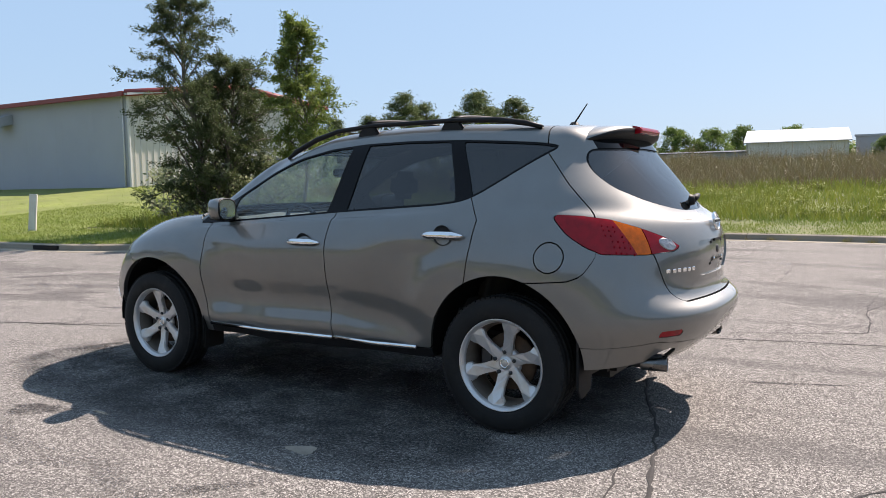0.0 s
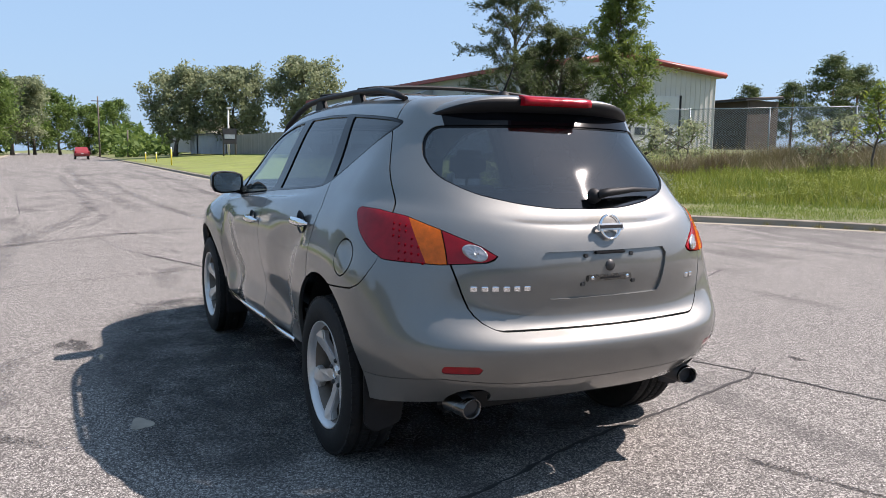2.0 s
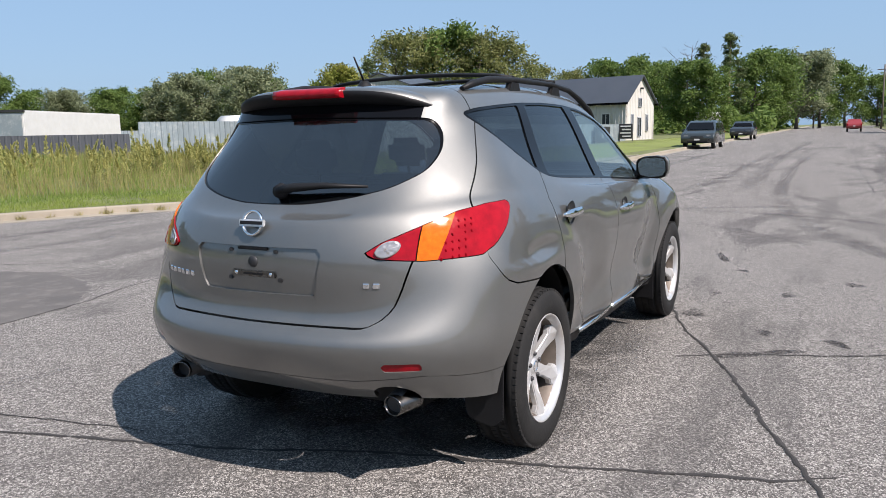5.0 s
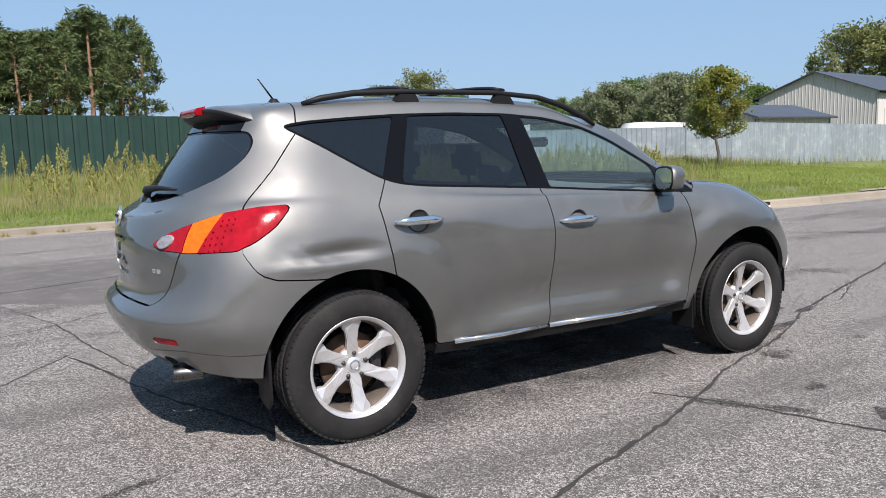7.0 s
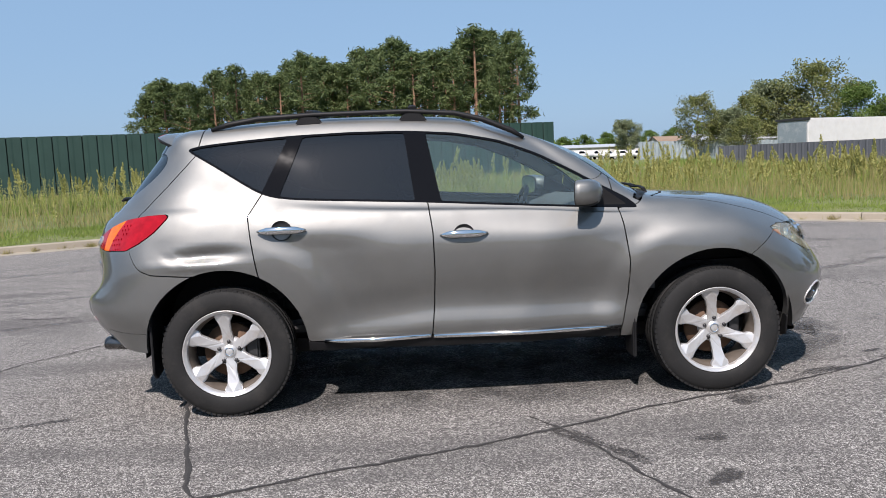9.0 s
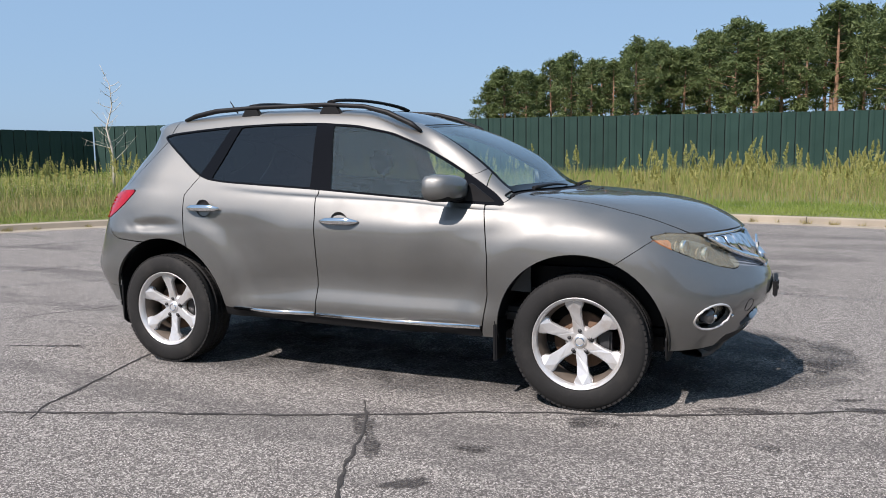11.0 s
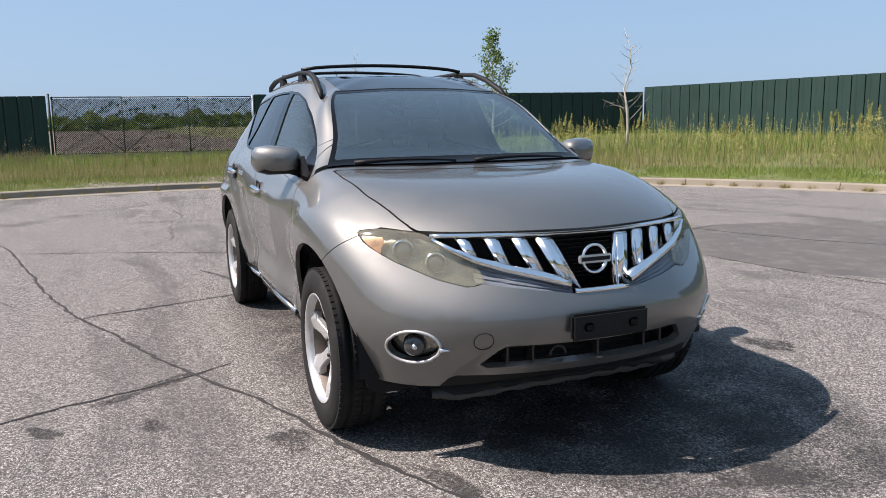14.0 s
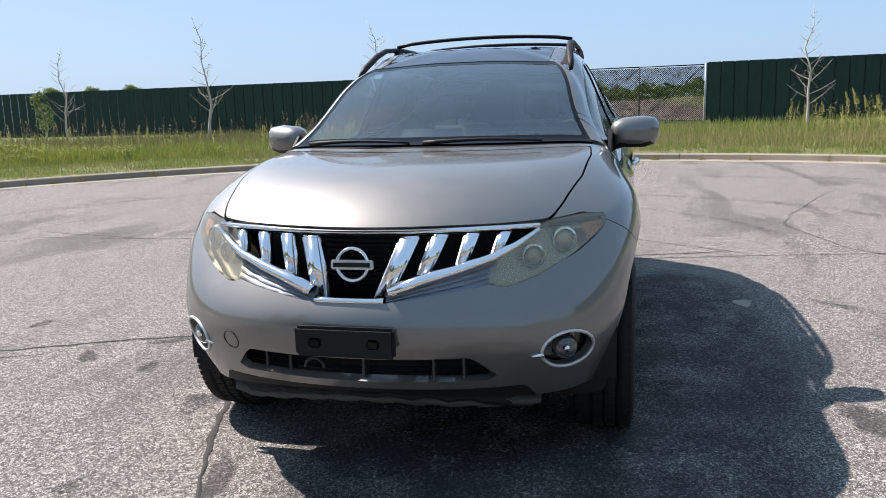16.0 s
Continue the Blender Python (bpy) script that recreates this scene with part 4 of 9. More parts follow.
def tail_lamp(car, s, side):
    seam = s.y() - .655 + np.where(s.x() > -1.9, 1, 0)
    inner, outer = s.cut(seam + .002), s.cut(.002 - seam)
    clear = np.hypot(inner.y() - .565, (inner.z() - 1.012) * 1.35) - .046
    lamp = s.panel("tail_lamp", BLACK, car, side, depth=.03, push=-.016)
    inner.panel("inner_lens", RED_LENS, lamp, side, depth=.012, push=.004)
    oval = bmesh.new()
    rows = []
    for r, out in ((1.0, .003), (.93, .010), (.80, .008), (.5, .010), (.2, .012)):
        ring_v = []
        for k in range(36):
            a = 2 * math.pi * k / 36
            y, z = .562 + .041 * r * math.cos(a), 1.013 + .031 * r * math.sin(a) + .010 * math.cos(a) * r
            ring_v.append(oval.verts.new((skin_x(inner, y, z) - .004 - out, side * y, z)))
        rows.append(ring_v)
    for r0, r1 in zip(rows, rows[1:]):
        for k in range(36):
            oval.faces.new((r0[k], r0[(k + 1) % 36], r1[(k + 1) % 36], r1[k])).smooth = True
    oval.faces.new(rows[-1])
    bmesh.ops.recalc_face_normals(oval, faces=oval.faces)
    put("reversing_lens", oval, CLEAR_LENS, lamp, "clear oval reversing lens")
    lean = outer.u() - 2.0 - (outer.z() - .97) * 1.6
    outer.cut(lean - .20).panel("turn_lens", AMBER_LENS, lamp, side, depth=.012, push=.004)
    led = np.maximum(.20 - lean, lean - .70)
    outer.cut(led).panel("brake_lens", RED_LENS, lamp, side, depth=.012, push=.004)
    outer.cut(.70 - lean).panel("outer_lens", RED_LENS, lamp, side, depth=.012, push=.004)
    for k in range(4):
        for j in range(6):
            u0, z0 = 2.24 + k * .11 + j * .035, .985 + j * .024
            pick = np.argmin(np.abs(s.u() - u0) + np.abs(s.z() - z0) * 6)
            p = s.p[pick]
            if z0 < 1.0 + k * .05 + .07:
                put("lamp_diode", block(p[0] - .0042, p[0] + .003, side * p[1] - .008, side * p[1] + .008, p[2] - .0065, p[2] + .0065, .003, 1), DIODE, lamp)


def head_lamp(car, s, side):
    lamp = s.panel("headlamp", HOUSING, car, side, depth=.03, push=-.05)
    s.panel("headlamp_cover", HAZED_LENS, lamp, side, depth=0, push=.003, label="yellowed hazy plastic headlamp cover")
    for u0, z0, r in ((11.02, .835, .034), (10.66, .872, .036)):
        pick = np.argmin(np.abs(s.u() - u0) * .25 + np.abs(s.z() - z0))
        p = Vector((s.p[pick][0], side * s.p[pick][1], s.p[pick][2]))
        bm = lathe([(.001, .0), (r * .7, .004), (r, .016), (r * 1.12, .03), (r * 1.15, .05)], 24, "x")
        way = Vector((-.93, -side * .37, 0))
        m = Matrix.Translation(p + way * .020) @ way.to_track_quat("X", "Z").to_matrix().to_4x4()
        put("projector_lens", bm, CLEAR_LENS, lamp, "", m)
        put("projector_ring", lathe([(r * 1.10, -.004), (r * 1.22, -.002), (r * 1.34, .012), (r * 1.30, .040), (r * 1.12, .030)], 24, "x"), CHROME, lamp, "bright reflector ring", m)
    amber = s.cut(np.maximum(s.u() - 10.36 - (s.z() - .90) * 1.5, s.z() - .934))
    if amber.faces:
        amber.panel("side_marker", DULL_AMBER, lamp, side, depth=0, push=-.020, label="dull amber side marker")


def door_details(door, side, name):
    x, z = (-1.062, 1.055) if name == "rear_door" else (-.04, .992)
    y = .912
    rows = []
    for k in range(15):
        w = k / 14
        t = math.sin(math.pi * min(1, max(0, w * 1.0)))
        rows.append(((x - .135 + .27 * w), side * (y + .010 + .026 * t ** .6), z + .004 * math.sin(math.pi * w)))
    rad = [.006 + .0135 * min(1, math.sin(math.pi * k / 14) * 1.6) for k in range(15)]
    put("door_handle", tube(rows, rad, 10, True, (.75, 1.1)), CHROME, door, "chrome pull handle")
    cup = lathe([(.001, -.012), (.03, -.010), (.05, -.004), (.058, .004), (.060, .006)], 28, "y")
    bmesh.ops.transform(cup, matrix=Matrix.Translation((x, side * (y + .001), z)) @ Matrix.Diagonal((1, side, .95, 1)), verts=cup.verts)
    put("handle_cup", cup, DARK_STEEL, door)
    a, b = (-.86, -.25) if name == "rear_door" else (-.235, .85)
    strip = tube([(a, side * .893, .408), ((a + b) / 2, side * .8985, .404), (b, side * .894, .412)], .013, 8, True, (.55, 1.0))
    put("sill_strip", strip, CHROME, door, "bright sill strip")


def emblem(parent, place, way, r=.056):
    q = Matrix.Translation(place) @ Vector(way).to_track_quat("Z", "Y").to_matrix().to_4x4()
    ringb = bmesh.new()
    rows = []
    for k in range(40):
        a = 2 * math.pi * k / 40
        rows.append([ringb.verts.new((c * math.cos(a), c * math.sin(a), h)) for c, h in ((r, 0), (r, .008), (r * .93, .012), (r * .84, .010), (r * .80, 0))])
    for i in range(40):
        for j in range(4):
            ringb.faces.new((rows[i][j], rows[(i + 1) % 40][j], rows[(i + 1) % 40][j + 1], rows[i][j + 1])).smooth = True
    bmesh.ops.recalc_face_normals(ringb, faces=ringb.faces)
    badge = put("emblem", ringb, CHROME, parent, "round chrome emblem with a cross bar", q)
    bar = block(-r * 1.24, r * 1.24, -r * .27, r * .27, .002, .014, .004)
    put("emblem_bar", bar, ALLOY, badge)
    put("emblem_band", block(-r * 1.08, r * 1.08, -r * .13, r * .13, .013, .0160, .001, 1), BLACK, badge)
    return badge


def tailgate_details(gate, skin, back):
    emblem(gate, (skin(0, 1.106) - .020, 0, 1.106), (-1, 0, .22), .053)
    for y0, n, name in ((.572, 6, "badge_bar"), (-.487, 2, "trim_badge_bar")):
        for k in range(n):
            y = y0 - k * (.040 if n > 2 else .038)
            turn = math.atan2(skin(y + .02, .873) - skin(y - .02, .873), .04)
            put(name, block(-.005, .004, -.0135, .0135, -.011, .011, .003, 1), CHROME, gate, "chrome badge letter block", Matrix.Translation((skin(y, .873), y, .873)) @ Matrix.Rotation(-turn, 4, "Z"))
    # plate fixings
    x = back(0, .95)
    put("lock_cylinder", lathe([(.001, x - .004), (.022, x - .004), (.026, x + .012)], 24, "x"), DARK_STEEL, gate, "", Matrix.Translation((0, 0, .952)))
    x = back(0, .903)
    bracket = put("plate_bracket", block(x - .006, x + .012, -.112, .112, .890, .917, .004), EXHAUST, gate, "pale screw-on plate bracket")
    put("bracket_slot", block(x - .0085, x, -.052, .052, .896, .910, .003), BLACK, bracket)
    for y in (.088, -.088):
        put("bracket_screw", lathe([(.001, x - .010), (.008, x - .009), (.009, x)], 10, "x"), CHROME, bracket, "", Matrix.Translation((0, y, .904)))
    for y, z in ((.118, .995), (-.112, .995), (.128, .880), (-.128, .882)):
        put("plate_clip", block(back(y, z) - .006, back(y, z) + .012, y - .011, y + .011, z - .008, z + .008, .003), DARK_STEEL, gate)
    put("gate_grip", block(back(0, 1.005) - .012, back(0, 1.005) + .01, -.075, .075, 1.000, 1.012, .003), BLACK, gate, "black tailgate release")


def build_spoiler(car):
    bm = bmesh.new()
    rows = []
    for k in range(41):
        w = -1 + 2 * k / 40
        e = abs(w)
        y = .578 * w
        lip_x, lip_z = -1.905 + .235 * e ** 4.6, 1.630 - .10 * e ** 4.4
        base_x, base_z = -1.58, 1.668 - .078 * e ** 2.8
        thin = 1 - .75 * e ** 5
        sec = [(base_x, base_z), (-1.72 + .06 * w * w, 1.664 - .086 * e ** 3), (lip_x + .05, lip_z + .022), (lip_x, lip_z + .006), (lip_x + .004, lip_z - .020 * thin), (lip_x + .05, lip_z - .050 * thin), (-1.80 + .09 * e ** 3, 1.545 - .04 * e ** 3)]
        rows.append([bm.verts.new((a, y, b)) for a, b in sec])
    for a, b in zip(rows, rows[1:]):
        for j in range(6):
            f = bm.faces.new((a[j], a[j + 1], b[j + 1], b[j]))
            f.smooth = True
            f.material_index = 1 if j >= 3 else 0
    bm.faces.new(rows[0])
    bm.faces.new(rows[-1][::-1])
    bmesh.ops.recalc_face_normals(bm, faces=bm.faces)
    sp = put("roof_spoiler", bm, [PAINT, BLACK], car)
    lampb = bmesh.new()
    rows = []
    for k in range(13):
        w = (-1 + 2 * k / 12) * .31
        lip_x = -1.93 + .255 * abs(w) ** 4.6
        y = .578 * w
        rows.append([lampb.verts.new((lip_x + dx, y, 1.63 + dz)) for dx, dz in ((.045, .022), (.003, .012), (-.008, -.004), (-.002, -.022), (.03, -.024))])
    for a, b in zip(rows, rows[1:]):
        for j in range(4):
            lampb.faces.new((a[j], a[j + 1], b[j + 1], b[j])).smooth = True
    lampb.faces.new(rows[0])
    lampb.faces.new(rows[-1][::-1])
    bmesh.ops.recalc_face_normals(lampb, faces=lampb.faces)
    put("high_brake_lamp", lampb, RED_LENS, sp, "long red brake lamp lens")


def build_rails(car):
    for side in (1, -1):
        rail = put("roof_rail", tube([(-1.50, side * .545, 1.645), (-1.40, side * .55, 1.672), (-1.22, side * .552, 1.700), (-.9, side * .555, 1.712), (-.34, side * .555, 1.712),
                                      (-.05, side * .56, 1.69), (.12, side * .568, 1.646), (.29, side * .586, 1.572), (.36, side * .594, 1.526)], [.012, .019, .019, .016, .016, .017, .019, .019, .011], 10, True, (1.0, .9)), BLACK, car, "black roof rail")
        for x in (-.92, -.30):
            put("rail_foot", prism([(-.10, -.055), (.10, -.055), (.05, .02), (-.05, .02)], .030, .010, Matrix.Translation((x, side * .552 + .015, 1.688)) @ Matrix.Rotation(radians(90), 4, "X")), BLACK, rail)
    for x, z in ((-.92, 1.722), (-.30, 1.728)):
        pts = [(x, -.555 + 1.11 * k / 12, z + .034 * math.sin(math.pi * k / 12) ** .6) for k in range(13)]
        put("roof_cross_bar", tube(pts, .016, 8, True, (1.6, .7)), BLACK, car, "black roof cross bar")
    ant = put("aerial", lathe([(.001, .030), (.018, .028), (.03, .012), (.04, 0)], 16, "z"), BLACK, car, "", Matrix.Translation((-1.46, 0, 1.678)))
    put("aerial_rod", tube([(0, 0, .02), (-.085, 0, .135)], [.006, .0035], 8), BLACK, ant)


def build_mirrors(car):
    for side in (1, -1):
        prof = [(-.120, .03), (-.118, -.03), (-.102, -.064), (-.05, -.076), (.04, -.078), (.095, -.062), (.116, -.022), (.113, .042), (.092, .068), (.03, .077), (-.06, .070), (-.106, .054)]
        bm = bmesh.new()
        rows = []
        for k, (x, sc) in enumerate(((-.056, .90), (-.050, .98), (-.02, 1.0), (.02, .98), (.050, .90), (.072, .72), (.085, .42), (.089, .15))):
            rows.append([bm.verts.new((.66 + x - .36 * a * sc, side * (.93 + (a * sc)), 1.195 + b * sc)) for a, b in prof])
        for i, (a, b) in enumerate(zip(rows, rows[1:])):
            for j in range(len(prof)):
                f = bm.faces.new((a[j], a[(j + 1) % len(prof)], b[(j + 1) % len(prof)], b[j]))
                f.smooth = True
                zz = sum(v.co.z for v in f.verts) / 4
                f.material_index = 1 if zz < 1.150 or i < 1 else 0
        bm.faces.new(rows[-1])
        bmesh.ops.recalc_face_normals(bm, faces=bm.faces)
        shell = put("door_mirror", bm, [PAINT, BLACK], car)
        gl = bmesh.new()
        gl.faces.new([gl.verts.new((.606 + b * .03 - .302 * a, side * (.93 + a * .84), 1.195 + b * .84)) for a, b in prof])
        put("mirror_glass", gl, MIRROR, shell, "mirror glass")
        put("mirror_arm", tube([(.70, side * .80, 1.135), (.68, side * .85, 1.14), (.66, side * .90, 1.15)], [.045, .035, .03], 10, True, (1, .7)), BLACK, shell)
        put("mirror_foot", prism(rounded([(-.16, -.005), (.14, -.012), (-.02, .105)], .02), .02, .004, Matrix.Translation((.79, side * .80, 1.118)) @ Matrix.Rotation(radians(90), 4, "X") @ Matrix.Diagonal((1, 1, -side, 1))), BLACK, shell)


def build_wheel(car, x, side, turn):
    hub = empty("wheel", "silver six-spoke alloy wheel with a worn black tyre", "wheel")
    hub.parent = car
    hub.matrix_basis = Matrix.Translation((x, side * .81, .368)) @ Matrix.Diagonal((1, side, 1, 1))
    T = [(.232, -.10), (.262, -.112), (.30, -.118), (.335, -.112), (.358, -.102), (.367, -.085), (.369, -.055), (.360, -.053), (.360, -.043), (.370, -.041), (.371, -.006),
         (.362, -.005), (.362, .005), (.371, .006), (.370, .041), (.360, .043), (.360, .053), (.369, .055), (.367, .085), (.358, .102), (.335, .113), (.30, .119), (.262, .114), (.253, .107), (.247, .092)]
    tread = bmesh.new()
    for k in range(72):
        a = 2 * math.pi * k / 72
        for h in (.094, -.094):
            b = block(-.012, .012, h - .009, h + .009, .345, .3675, 0)
            bmesh.ops.transform(b, matrix=Matrix.Rotation(a + (.02 if h > 0 else 0), 4, "Y"), verts=b.verts)
            add(tread, b)
        for h in (.023, -.023):
            b = block(-.011, .011, h - .016, h + .016, .365, .3735, 0)
            bmesh.ops.transform(b, matrix=Matrix.Rotation(a + (.02 if h > 0 else 0.04), 4, "Y"), verts=b.verts)
            add(tread, b)
    tyre = put("tyre", lathe(T, 96, "y"), RUBBER, hub)
    tagged(put("tyre_tread", tread, RUBBER, tyre), "worn tyre tread blocks", kind="stuff")
    # rim barrel and lip
    rim = put("rim", lathe([(.214, .070), (.216, .084), (.221, .093), (.232, .104), (.236, .106), (.237, .100), (.230, .094)], 72, "y"), ALLOY, hub, "", Matrix.Diagonal((1.06, 1.045, 1.06, 1)))
    put("rim_barrel", lathe([(.222, -.10), (.205, -.06), (.198, 0), (.205, .05), (.2145, .072)], 72, "y"), DUSTY_METAL, rim, "brake-dusted rim barrel")
    for k in range(6):
        a = 2 * math.pi * k / 6 - radians(turn)
        out = [(.028, -.036), (.060, -.029), (.120, -.026), (.165, -.033), (.192, -.050), (.218, -.048), (.222, .0), (.218, .046), (.197, .048), (.170, .030), (.120, .026), (.060, .029), (.028, .036)]
        sp = prism(out, .03, .005)
        for v in sp.verts:
            r = v.co.x
            v.co.z += .012 + .045 * min(1, max(0, (r - .03) / .19)) ** 1.6 - (.010 if abs(v.co.y) > .04 else 0)
        q = Matrix.Rotation(a, 4, "Y") @ Matrix(((1, 0, 0, 0), (0, 0, 1, 0), (0, -1, 0, 0), (0, 0, 0, 1)))
        bmesh.ops.transform(sp, matrix=q, verts=sp.verts)
        put("spoke", shade(sp, False), ALLOY, rim)
    put("hub_cap", lathe([(.001, .052), (.028, .051), (.034, .046), (.040, .040), (.078, .034), (.082, .010)], 32, "y"), ALLOY, rim)
    put("cap_ring", lathe([(.018, .0515), (.020, .054), (.024, .054), (.026, .0515)], 24, "y"), CHROME, rim)
    for k in range(5):
        a = 2 * math.pi * (k + .25) / 5
        nut = lathe([(.001, .056), (.007, .055), (.0105, .05), (.011, .03)], 8, "y")
        put("lug_nut", nut, DARK_STEEL, rim, "", Matrix.Translation((.057 * math.cos(a), 0, .057 * math.sin(a))))
        put("lug_hole", lathe([(.012, .041), (.016, .0435), (.0175, .040)], 12, "y"), BLACK, rim, "", Matrix.Translation((.057 * math.cos(a), 0, .057 * math.sin(a))))
    put("brake_disc", lathe([(.02, -.005), (.155, -.005), (.158, -.02), (.155, -.035), (.02, -.035)], 40, "y"), RUST, hub, "rusty brake disc")
    put("brake_caliper", block(.09, .165, -.05, .015, -.07, .07, .012), DARK_STEEL, hub)
    return hub


def build_underbody(car):
    bm = block(-1.92, 1.85, -.56, .56, .27, .40, .04)
    put("underbody", bm, BLACK, car)
    # two unseen blockers added inside the nose, to keep sun out of the shadow
    put("nose_light_baffle", prism([(1.9, -.6), *[(2.20 - .34 * y * y, y) for y in [-.6 + .1 * k for k in range(13)]], (1.9, .6)], .05, 0, Matrix.Translation((0, 0, .60))), BLACK, car)
    put("nose_light_block", block(1.05, 1.98, -.62, .62, .42, .80, .06, 2), BLACK, car)
    for x in (-1.4125, 1.405):
        for side in (1, -1):
            b = bmesh.new()
            rows = []
            for k in range(25):
                a = math.pi * (-.03 + 1.06 * k / 24)
                rows.append([b.verts.new((x + .475 * math.cos(a), side * yy, .395 + .47 * math.sin(a))) for yy in (.40, .60, .76, .86)])
            for r0, r1 in zip(rows, rows[1:]):
                for j in range(3):
                    b.faces.new((r0[j], r0[j + 1], r1[j + 1], r1[j])).smooth = True
            ctr = [b.verts.new(r[0].co) for r in rows]
            b.faces.new(ctr)
            put("wheel_arch_liner", b, BLACK, car)
    for side in (1, -1):
        put("rear_mud_flap", prism(rounded([(.66, .16), (.885, .18), (.885, -.16), (.84, -.20), (.72, -.17)], .025), .014, .003, Matrix.Translation((-1.835, 0, .42)) @ Matrix(((0, 0, -1, 0), (side, 0, 0, 0), (0, 1, 0, 0), (0, 0, 0, 1)))), BLACK, car)
        put("front_mud_flap", block(.925, .945, side * .80 - .09, side * .80 + .09, .22, .46, .008), BLACK, car)
        put("front_splash_panel", prism(rounded([(.50, .42), (.84, .42), (.82, .30), (.74, .275), (.50, .29)], .02), .010, .002, Matrix.Translation((1.865, 0, 0)) @ Matrix(((0, 0, -1, 0), (side, 0, 0, 0), (0, 1, 0, 0), (0, 0, 0, 1)))), BLACK, car)
        pipe = lathe([(.030, .12), (.046, .03), (.049, .0), (.053, -.003), (.056, .002), (.054, .13)], 32, "x")
        bmesh.ops.transform(pipe, matrix=Matrix.Translation((-2.205, side * .568, .392)) @ Matrix.Rotation(side * .22, 4, "Z") @ Matrix.Diagonal((1, .86, .72, 1)), verts=pipe.verts)
        put("exhaust_tip", pipe, EXHAUST, car, "oval chrome exhaust tip")
        put("exhaust_pipe", tube([(-2.18, side * .568, .395), (-2.0, side * .55, .40), (-1.8, side * .45, .38)], .045, 12), DARK_STEEL, car)
    # torn splash shield under the nose
    bm = bmesh.new()
    rows = []
    for k in range(29):
        y = -.57 + 1.14 * k / 28
        low_z = .345 - .075 * abs(y / .57) ** 2.5 + .006 * math.sin(k * 1.7) + .004 * math.sin(k * 4.1)
        x = 2.19 - .16 * abs(y / .57) ** 2
        rows.append([bm.verts.new((x - .05, y, .385)), bm.verts.new((x - .012, y, low_z + .014)), bm.verts.new((x - .010, y, low_z)), bm.verts.new((x - .22, y, low_z + .03))])
    for a, b in zip(rows, rows[1:]):
        for j in range(3):
            bm.faces.new((a[j], a[j + 1], b[j + 1], b[j])).smooth = True
    put("torn_splash_shield", bm, BLACK, car, "torn black splash shield")


